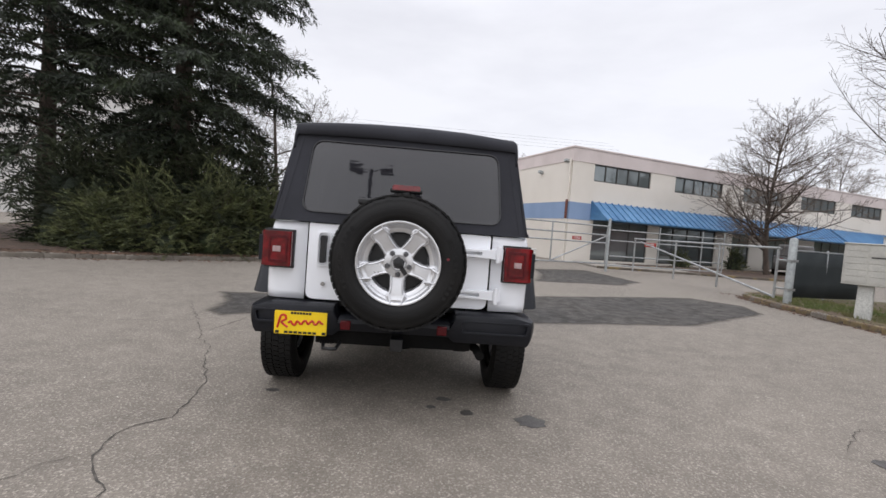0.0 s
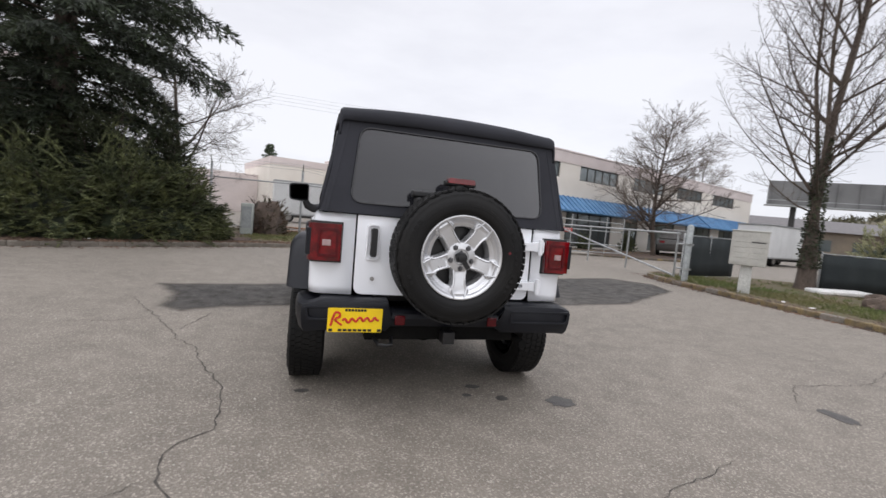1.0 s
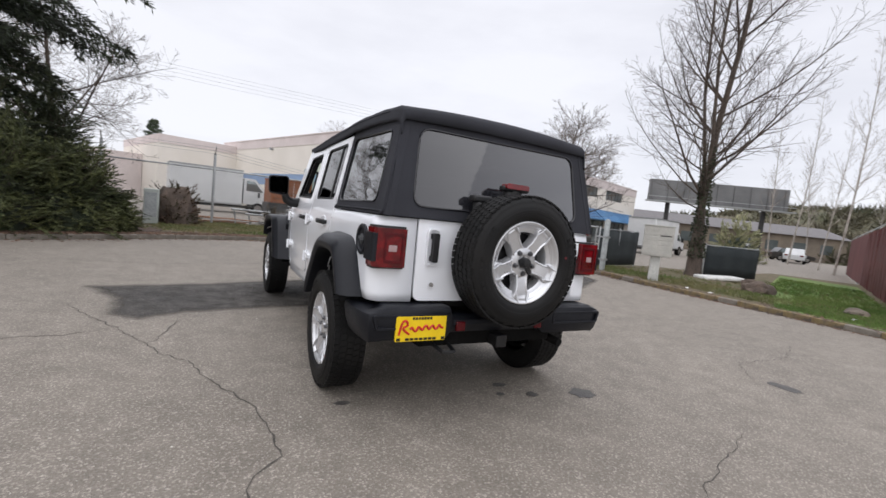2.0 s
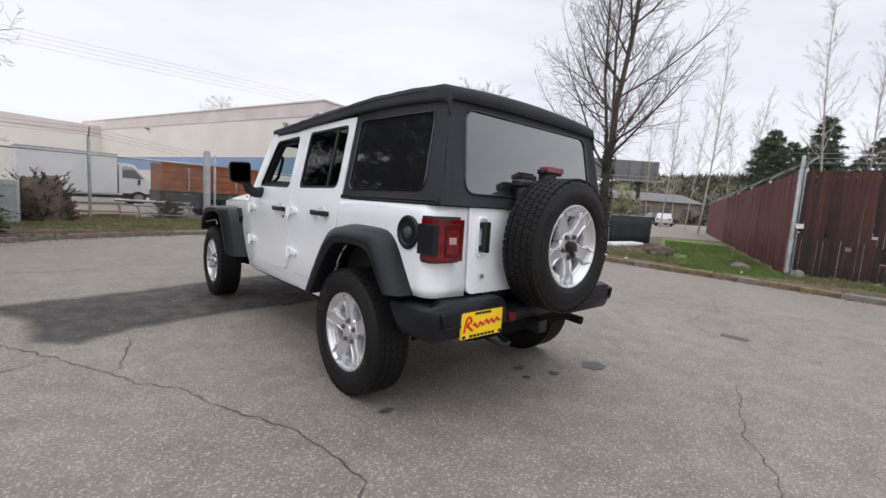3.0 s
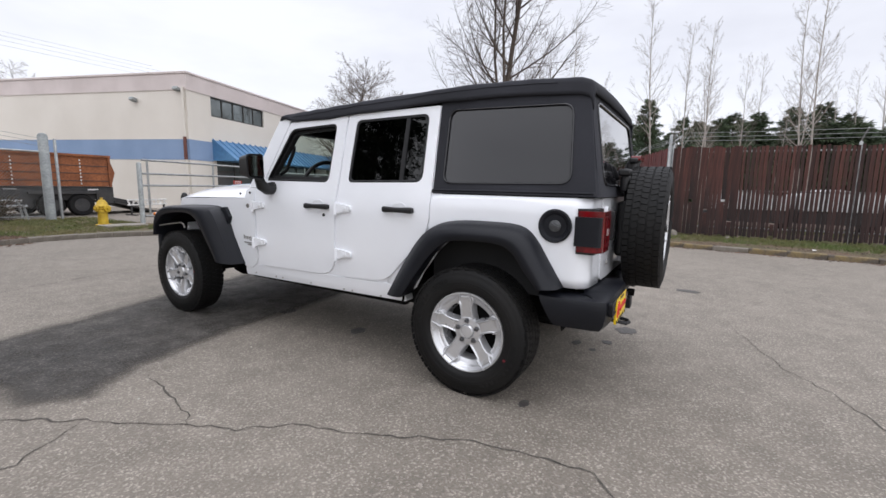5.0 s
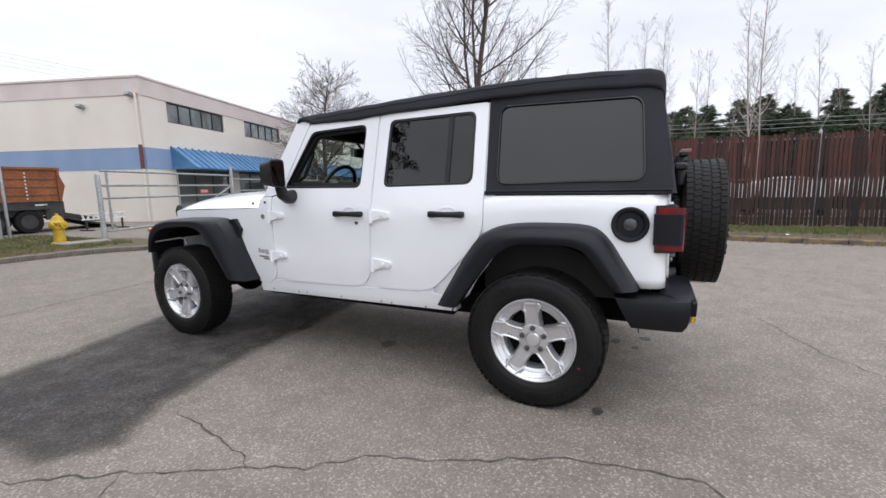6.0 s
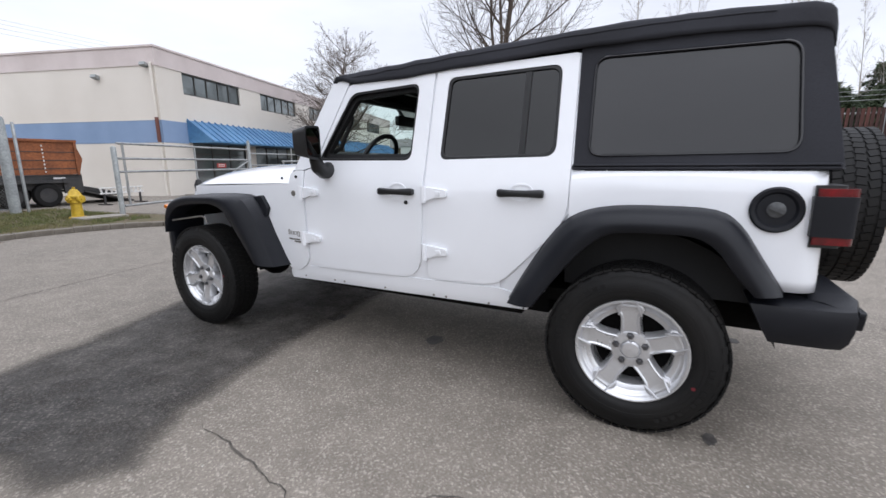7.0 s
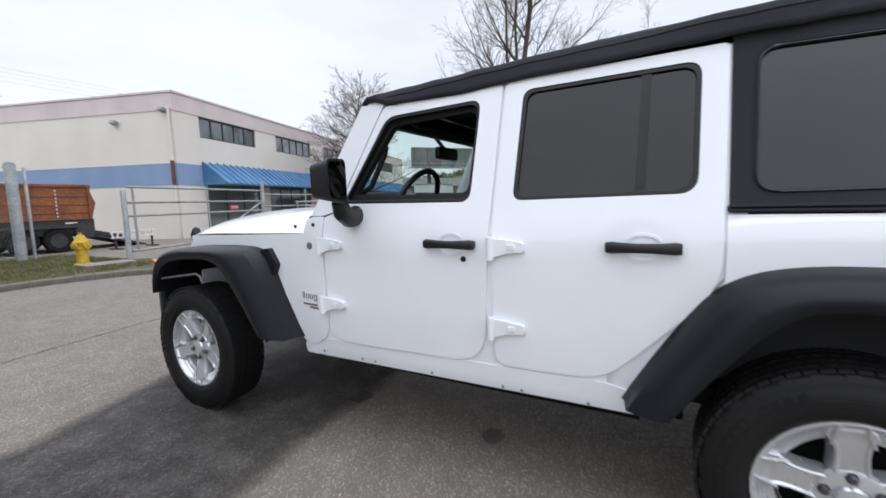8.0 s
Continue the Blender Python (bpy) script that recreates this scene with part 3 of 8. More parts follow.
verge("front_walk", [(7.7, 14.35), (9.8, 14.3), (12.19, 14.3)], [(12.19, 17.9), (7.7, 17.2)], "pale pavement behind a worn yellow kerb before the shopfront", M_KERB_YELLOW, 10, soil=None)
flat("planting_bed", [(-15.5, 2.3), (-8.1, 5.8), (-6.2, 6.75), (-4.3, 7.95), (-2.6, 9.3), (-2.6, 10.2), (-4.5, 14.5), (-15, 15)], VERGE + 0.01, 0.04, M_SOIL, "bark-strewn soil bed under the conifer and junipers", "planting bed")


flat("lawn", [(8.0, -0.35), (9.5, -0.2), (9.95, 0.05), (15, 1.95), (20.5, 4.0), (20.5, 6.6), (14.6, 4.3), (11.4, 2.9), (9.6, 2.0), (8.1, 1.3)], VERGE - 0.012, 0.03, M_LAWN, "bright green lawn strip along the red fence", "lawn")


def grass_tufts(name, rnd, spots, label, height, material=None):
    """Many small bent blades over an area, as one sheet of stuff."""
    verts, faces = [], []
    for x, y in spots:
        for _ in range(5):
            a, h, w = rnd.uniform(0, 6.28), height * rnd.uniform(0.5, 1.3), rnd.uniform(0.004, 0.009)
            px, py = x + rnd.uniform(-0.05, 0.05), y + rnd.uniform(-0.05, 0.05)
            ca, sa, lean = math.cos(a), math.sin(a), rnd.uniform(0.1, 0.8) * h
            i = len(verts)
            verts += [(px - sa * w, py + ca * w, VERGE - 0.03), (px + sa * w, py - ca * w, VERGE - 0.03), (px + ca * lean * 0.4, py + sa * lean * 0.4, VERGE - 0.03 + h * 0.7),
                      (px + ca * lean, py + sa * lean, VERGE - 0.03 + h)]
            faces += [(i, i + 1, i + 2), (i + 1, i + 3, i + 2)]
    me = bpy.data.meshes.new(name)
    me.from_pydata(verts, [], faces)
    me.materials.append(material or M_GRASS_BLADE)
    tagged(new(name, me), label, "grass", "", "stuff")


rnd = random.Random(11)
grass_tufts("grass", rnd, [(rnd.uniform(8.45, 10.2) if rnd.random() < 0.6 else rnd.uniform(8.45, 15), rnd.uniform(-8, 7)) for _ in range(5200)], "short patchy spring grass behind the kerb", 0.075)
near_lawn = [(rnd.uniform(8.1, 11.4), rnd.uniform(0.0, 1.0)) for _ in range(2200)]
lawn_spots = [(rnd.uniform(9.8, 18), rnd.uniform(0.0, 1.0)) for _ in range(2600)]
grass_tufts("grass", rnd, [(x, 0.06 + (x - 9.95) * 0.376 + v * min(2.4, 0.5 + (x - 9.8) * 0.8)) for x, v in lawn_spots] + [(x, max(-0.3, 0.06 + (x - 9.95) * 0.376) + v * 1.7) for x, v in near_lawn], "bright green spring grass by the red fence", 0.07, M_LAWN)
grass_tufts("grass", rnd, [(rnd.uniform(-3.0, 2.6), rnd.uniform(9.95, 14.6)) for _ in range(4200)], "thin dull grass and moss along the fence", 0.06, M_MOSSY_BLADE)



def scatter(name, rnd, spots, size, material, label, category, z=0.0, flatness=0.5):
    """Loose chips and stones over an area, as one sheet of stuff."""
    verts, faces = [], []
    for x, y in spots:
        r, a, i = size * rnd.uniform(0.5, 1.4), rnd.uniform(0, 6.28), len(verts)
        h = r * flatness * rnd.uniform(0.6, 1.2)
        for k in range(4):
            q = a + k * 1.57 + rnd.uniform(-0.3, 0.3)
            verts.append((x + r * math.cos(q), y + r * rnd.uniform(0.5, 0.9) * math.sin(q), z - 0.002))
        verts.append((x + rnd.uniform(-0.3, 0.3) * r, y + rnd.uniform(-0.3, 0.3) * r, z + h))
        faces += [(i + k, i + (k + 1) % 4, i + 4) for k in range(4)]
    me = bpy.data.meshes.new(name)
    me.from_pydata(verts, [], faces)
    me.materials.append(material)
    tagged(new(name, me), label, category, "", "stuff")


M_PEBBLE = surf("pale_pebble", (0.42, 0.40, 0.36), (0.20, 0.185, 0.16), scale=0.8, rough=0.9, per_island=0.4)
M_BARK_CHIP = surf("bark_chip", (0.13, 0.075, 0.048), (0.06, 0.042, 0.030), scale=1.2, rough=0.95, per_island=0.5)
rnd = random.Random(17)
scatter("pebbles", rnd, [(rnd.uniform(-4.5, 7.2), rnd.uniform(-3.6, 7.5)) for _ in range(900)], 0.0065, M_PEBBLE, "loose pale grit scattered over the asphalt", "pebbles", 0.002, 0.7)
bed_edge = [(Vector(a), Vector(b)) for a, b in zip(EDGE_L[4:28], EDGE_L[5:29])]
chips = []
for _ in range(3200):
    a, b = rnd.choice(bed_edge)
    p, off = a.lerp(b, rnd.random()), rnd.gauss(0.14, 0.20)
    side = Vector((-(b - a).y, (b - a).x)).normalized()
    chips.append((p.x + side.x * off, p.y + side.y * off, off))
scatter("bark_litter", rnd, [(x, y) for x, y, o in chips if o < -0.075], 0.028, M_BARK_CHIP, "dark bark chips spilled over the asphalt by the kerb", "bark litter", 0.003, 0.4)
scatter("bark_litter", rnd, [(x, y) for x, y, o in chips if o >= -0.075], 0.035, M_BARK_CHIP, "dark bark chips lying on the kerb and bed", "bark litter", VERGE + 0.004, 0.5)
scatter("leaf_litter", rnd, [(rnd.gauss(7.98, 0.20), rnd.uniform(-6.5, 7.0)) for _ in range(1500)], 0.024, M_BARK_CHIP, "brown leaf litter along the worn kerb", "leaf litter", VERGE + 0.002, 0.3)
gutter = []
for _ in range(2600):
    k = rnd.randrange(len(EDGE_R) - 1)
    p = Vector(EDGE_R[k][:2]).lerp(Vector(EDGE_R[k + 1][:2]), rnd.random())
    if -9 < p.y < 7.4:
        gutter.append((p.x - 0.01 - abs(rnd.gauss(0, 0.11)), p.y))
scatter("leaf_litter", rnd, gutter, 0.028, M_BARK_CHIP, "dark leaf litter and dirt in the gutter by the kerb", "leaf litter", 0.003, 0.4)

# ---- the two-storey commercial building ----
B_ANG = 18.0
building = thing("commercial_building", (7.52, 17.82, 0), "two-storey cream stucco commercial building with blue band and awnings", "building", rz=B_ANG)
B_LEN, B_DEEP, B_TOP = 31.0, 26.5, 5.74


def bbox(name, lo, hi, material, parent=None, bevel=0.0, label=""):
    bm = bmesh.new()
    box(bm, [(a + b) / 2 for a, b in zip(lo, hi)], [b - a for a, b in zip(lo, hi)])
    return part(name, bm, material, parent or building, label, bevel, 30)


def wall_with_openings(name, length, z0, z1, holes, thick, material, parent, side):
    """An upright wall; side "front" stands along x, "flank" along y."""
    bm = bmesh.new()
    rings = [[(a, p), (b, p), (b, q), (a, q)] for a, b, p, q in holes]
    if side == "front":
        slab(bm, [(0, z0), (length, z0), (length, z1), (0, z1)], lambda u, v: (u, 0, v), lambda u, v: (u, thick, v), rings)
    else:
        slab(bm, [(thick, z0), (length, z0), (length, z1), (thick, z1)], lambda u, v: (0, u, v), lambda u, v: (thick, u, v), rings)
    return part(name, bm, material, parent, "", 0, 30)


UPPER = [(1.35 + 5.6 * k, 5.15 + 5.6 * k) for k in range(5)]
SHOPS = [(1.55, 5.3), (6.1, 10.6), (12.0, 13.6), (15.0, 18.4), (20.0, 24.0), (25.5, 29.0)]
wall_with_openings("wall", B_LEN, 0, 5.0, [(a, b, 4.13, 4.99) for a, b in UPPER] + [(a, b, 0.12, 2.25) for a, b in SHOPS], 0.3, M_STUCCO, building, "front")
wall_with_openings("wall", B_DEEP, 0, 5.0, [(6.0, 9.2, 0.02, 2.4)], 0.3, M_STUCCO, building, "flank")
bbox("wall", (B_LEN - 0.3, 0.3, 0), (B_LEN, B_DEEP, 5.0), M_STUCCO)
bbox("wall", (0.3, B_DEEP - 0.3, 0), (B_LEN - 0.3, B_DEEP, 5.0), M_STUCCO)
bbox("roof", (0.3, 0.3, 4.7), (B_LEN - 0.3, B_DEEP - 0.3, 4.8), M_STUCCO_PINK)
bbox("parapet", (-0.03, -0.03, 5.0), (B_LEN + 0.03, 0.3, B_TOP - 0.09), M_STUCCO_PINK, label="pinkish grey painted parapet band")
bbox("parapet", (-0.03, 0.3, 5.0), (0.3, B_DEEP, B_TOP - 0.09), M_STUCCO_PINK, label="pinkish grey painted parapet band")
bbox("coping", (-0.07, -0.07, B_TOP - 0.09), (B_LEN + 0.07, 0.36, B_TOP), M_STUCCO_PINK, bevel=0.015)
bbox("coping", (-0.07, 0.36, B_TOP - 0.09), (0.36, B_DEEP, B_TOP), M_STUCCO_PINK, bevel=0.015)
bbox("blue_band", (-0.012, -0.012, 2.12), (1.32, 0.0, 2.98), M_STUCCO_BLUE, label="flat blue painted band")
bbox("blue_band", (-0.012, 0.0, 2.12), (0.0, B_DEEP, 2.98), M_STUCCO_BLUE, label="flat blue painted band")
bbox("band_trim", (-0.02, 0.0, 2.98), (0.0, B_DEEP, 3.01), M_STUCCO)
# near-black partition and floor: the dimness of the rooms is put into their colour
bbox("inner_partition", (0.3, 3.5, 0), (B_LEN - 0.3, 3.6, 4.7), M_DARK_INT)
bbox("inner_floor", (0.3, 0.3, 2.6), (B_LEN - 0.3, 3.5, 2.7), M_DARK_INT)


def glazed(a, b, p, q, lights, rail=None):
    """A framed window of upright lights set back in the front wall."""
    bm = bmesh.new()
    slab(bm, [(a, p), (b, p), (b, q), (a, q)], lambda u, v: (u, 0.06, v), lambda u, v: (u, 0.14, v), [[(a + 0.06, p + 0.06), (b - 0.06, p + 0.06), (b - 0.06, q - 0.06), (a + 0.06, q - 0.06)]])
    w = part("window", bm, M_WIN_FRAME, building, "dark metal framed window", 0, 30)
    for k in range(1, lights):
        bm = bmesh.new()
        box(bm, (a + 0.03 + (b - a - 0.06) * k / lights, 0.10, (p + q) / 2), (0.06, 0.075, q - p - 0.12))
        part("mullion", bm, M_WIN_FRAME, w)
    if rail:
        bm = bmesh.new()
        box(bm, ((a + b) / 2, 0.10, rail), (b - a - 0.12, 0.07, 0.05))
        part("transom", bm, M_WIN_FRAME, w)
    for k in range(lights):
        x0 = a + 0.03 + (b - a - 0.06) * k / lights
        x1 = a + 0.03 + (b - a - 0.06) * (k + 1) / lights
        bm = bmesh.new()
        box(bm, ((x0 + x1) / 2, 0.105, (p + q) / 2), (x1 - x0 - 0.06, 0.012, q - p - 0.12))
        part("pane", bm, M_WINDOW, w, "", 0, 0)
        if (k + int(a)) % 4 == 0 and q > 3:
            bm = bmesh.new()
            for j in range(12):
                box(bm, ((x0 + x1) / 2, 0.16, p + 0.1 + (q - p - 0.2) * j / 11), (x1 - x0 - 0.09, 0.03, 0.012), rot(25))
            part("blind", bm, M_STUCCO, w, "pale slatted blind", 0, 0)


for a, b in UPPER:
    glazed(a, b, 4.13, 4.99, 5)
for n, (a, b) in enumerate(SHOPS):
    glazed(a, b, 0.12, 2.25, max(2, round((b - a) / 1.1)), 1.7 if n % 2 == 0 else 0.6)


def awning(a, b):
    """A sloped standing-seam awning with closed gable ends."""
    top, low, out = 3.08, 2.16, 1.15
    bm = bmesh.new()
    slab(bm, [(0, low), (0, top), (-0.05, top), (-out, low + 0.06), (-out, low)], lambda u, v: (a, u, v), lambda u, v: (b, u, v))
    aw = part("awning", bm, M_AWNING, building, "blue standing-seam metal awning", 0, 30)
    n = int((b - a) / 0.42)
    ang = math.degrees(math.atan2(top - low - 0.06, out - 0.05))
    for k in range(n + 1):
        bm = bmesh.new()
        box(bm, (a + 0.02 + (b - a - 0.04) * k / n, -(out + 0.05) / 2, (top + low + 0.06) / 2 + 0.022), (0.045, math.hypot(out, top - low), 0.05), rot(ang))
        part("seam", bm, M_AWNING, aw, "", 0, 0)


awning(1.32, 11.6)
awning(11.9, 21.2)
awning(21.5, 30.2)


def wall_lamp(x, y, z, rz):
    bm = bmesh.new()
    box(bm, (0, -0.05, 0), (0.16, 0.1, 0.16))
    box(bm, (0, -0.15, 0.02), (0.24, 0.16, 0.12), rot(-20))
    ob = part("wall_lamp", bm, M_POST_GREY, building, "small grey flood lamp", 0.01)
    ob.matrix_basis = pose(x, y, z, 0, 0, rz)


wall_lamp(-0.01, 0.35, 5.0, -90)
wall_lamp(-0.01, 2.6, 4.63, -90)
wall_lamp(-0.01, 16.4, 4.85, -90)
bm = bmesh.new()
tube(bm, [(-0.08, 0.12, 5.1), (-0.08, 0.12, 0.05)], 0.05, 8)
part("downpipe", bm, M_STUCCO, building, "cream rain downpipe", 0)
bm = bmesh.new()
box(bm, (-0.10, 0.12, 2.6), (0.09, 0.11, 0.95))
part("meter_box", bm, surf("rust_brown_box", (0.16, 0.06, 0.045), rough=0.7), building, "rust-brown service box", 0.01)
for y in (6.0, 13.0):
    bm = bmesh.new()
    lathe(bm, [(0.0, 0), (0.12, 0), (0.12, 0.35), (0.2, 0.36), (0.2, 0.45), (0.0, 0.5)], 12, rot(0, -90))
    ob = part("roof_vent", bm, M_GALV, building)
    ob.matrix_basis = pose(1.2, y, B_TOP - 0.2)
wing = thing("warehouse_wing", (7.52 - 0.309 * 26.5, 17.82 + 0.951 * 26.5, 0), "cream stucco warehouse wing closing the yard", "building", rz=B_ANG)
bbox("wall", (-5.9, -3.0, 0), (0.0, 10, 4.6), M_STUCCO, wing)
bbox("parapet", (-5.93, -3.03, 4.6), (0.0, 10, 5.25), M_STUCCO_PINK, wing, label="pinkish grey painted parapet band")
bbox("rear_wing", (-24, 2.0, 0), (-5.93, 10, 3.7), M_STUCCO_PINK, wing, label="lower pinkish rear wing")
flat("bark_strip", [(9.9, 17.3), (38, 26.4), (38.3, 25.3), (10.3, 16.2)], 0.10, 0.12, M_SOIL, "reddish bark strip along the building front", "planting bed")
flat("yard_kerb", [(10.3, 16.19), (38.3, 25.29), (38.35, 25.14), (10.35, 16.04)], 0.11, 0.13, M_KERB_YELLOW, "yellow painted kerb by the building", "kerb", None, 0.015)


# ---- the vehicle: a white four-door off-roader with a black soft top; origin under its rear axle, nose along +y ----
suv = thing("suv", (0, 0, 0), "white four-door off-road suv with black soft top, parked on asphalt", "car")
HALF = [(0.44, 0.772), (0.58, 0.795), (0.75, 0.808), (1.0, 0.810), (1.10, 0.805), (1.165, 0.788), (1.72, 0.685)]
CUTS = (0.58, 0.75, 1.0, 1.10, 1.165)


def half(y, z):
    """Half the body's width at a place along it and a height."""
    return lerp_table(z, HALF) - max(0.0, y - 2.02) * 0.10


def sided(s, off=0.0):
    return lambda u, v: (s * (half(u, v) + off), u, v)


def shrink(ring, d):
    """The outline drawn in by about d towards its middle."""
    cy, cz = sum(p[0] for p in ring) / len(ring), sum(p[1] for p in ring) / len(ring)
    out = []
    for y, z in ring:
        v = Vector((y - cy, z - cz))
        hy, hz = max(abs(p[0] - cy) for p in ring), max(abs(p[1] - cz) for p in ring)
        out.append((cy + v.x * (1 - d / hy), cz + v.y * (1 - d / hz)))
    return out


def panel(name, s, outline, holes=(), material=None, off=0.0, thick=0.035, bevel=0.006, parent=None, label=""):
    bm = bmesh.new()
    slab(bm, outline, sided(s, off), sided(s, off - thick), holes, CUTS)
    return part(name, bm, material or M_PAINT, parent or suv, label, bevel)


def pane(s, ring, material, parent, off, name="window_glass", label=""):
    bm = bmesh.new()
    slab(bm, ring, sided(s, off), sided(s, off - 0.005))
    ob = part(name, bm, material, parent, label, 0, 0)
    ob.visible_shadow = False
    return ob


def bead(s, ring, r, material, parent, off, name):
    bm = bmesh.new()
    tube(bm, [sided(s, off)(u, v) for u, v in ring + ring[:1]], r, 6, False)
    return part(name, bm, material, parent, "", 0, 60)


def door_handle(s, y, z, parent):
    bm = bmesh.new()
    x = half(y, z)
    rows = []
    for k in range(13):
        t = k / 12
        h = 0.0245 - 0.0075 * math.sin(math.pi * t) ** 0.6 - (0.006 if k in (0, 12) else 0)
        o = 0.034 + 0.012 * math.sin(math.pi * t)
        yy = y - 0.116 + 0.232 * t
        rows.append([(s * (x + o - 0.018), yy, z - h), (s * (x + o - 0.004), yy, z - h * 0.85), (s * (x + o), yy, z - h * 0.5), (s * (x + o), yy, z + h * 0.5), (s * (x + o - 0.004), yy, z + h * 0.85), (s * (x + o - 0.018), yy, z + h)])
    vs = grid(bm, rows, True)
    bm.faces.new(vs[0])
    bm.faces.new(vs[-1][::-1])
    for e in (-0.1, 0.1):
        box(bm, (s * (x + 0.012), y + e, z), (0.034, 0.026, 0.03))
    part("door_handle", bm, M_BLACK, parent, "black pull handle", 0.004)
    bm = bmesh.new()
    ring = [(y + 0.064 * math.cos(a), z + 0.050 * math.sin(a)) for a in (2 * math.pi * k / 20 for k in range(20))]
    slab(bm, ring, sided(s, 0.0035), sided(s, 0.0), [shrink(ring, 0.012)])
    part("handle_cup", bm, M_PAINT, parent, "", 0.001)


def door_hinge(s, y, z, parent, long=0.125):
    """A cast hinge: a strap that narrows towards its end and a knuckle."""
    bm = bmesh.new()
    out = rounded([(y + 0.02, z - 0.042), (y + 0.02, z + 0.042), (y - 0.05, z + 0.036), (y - long, z + 0.026), (y - long, z - 0.012), (y - 0.06, z - 0.016)], 0.012, 3)
    slab(bm, out, sided(s, 0.02), sided(s, 0.0))
    tube(bm, [(s * (half(y, z) + 0.02), y + 0.012, z - 0.046), (s * (half(y, z) + 0.02), y + 0.012, z + 0.046)], 0.014, 10)
    box(bm, (s * (half(y, z) + 0.022), y - 0.075, z + 0.008), (0.008, 0.03, 0.02))
    part("hinge", bm, M_PAINT, parent, "", 0.003)


FD = rounded([(1.125, 0.555), (1.965, 0.54), (1.985, 1.165), (1.905, 1.19), (1.665, 1.672), (1.075, 1.690), (1.10, 1.19)], [0.16, 0.09, 0.015, 0.02, 0.03, 0.02, 0], 5)
FD_HOLE = rounded([(1.872, 1.228), (1.642, 1.622), (1.168, 1.640), (1.193, 1.222)], [0.03, 0.05, 0.05, 0.05], 5)
RD = rounded([(0.665, 0.572), (1.085, 0.56), (1.088, 1.19), (1.062, 1.692), (0.318, 1.702), (0.318, 0.93)], [0.10, 0.07, 0, 0.02, 0.02, 0.12], 5)
RD_HOLE = rounded([(0.392, 1.232), (1.012, 1.224), (0.988, 1.650), (0.392, 1.658)], [0.06, 0.04, 0.04, 0.05], 5)
QUARTER = rounded([(0.308, 1.172), (0.312, 1.735), (-0.565, 1.740), (-0.652, 1.172)], [0.0, 0.01, 0.03, 0.03], 4)
Q_HOLE = rounded([(0.245, 1.232), (0.245, 1.668), (-0.492, 1.650), (-0.520, 1.238)], 0.06, 6)

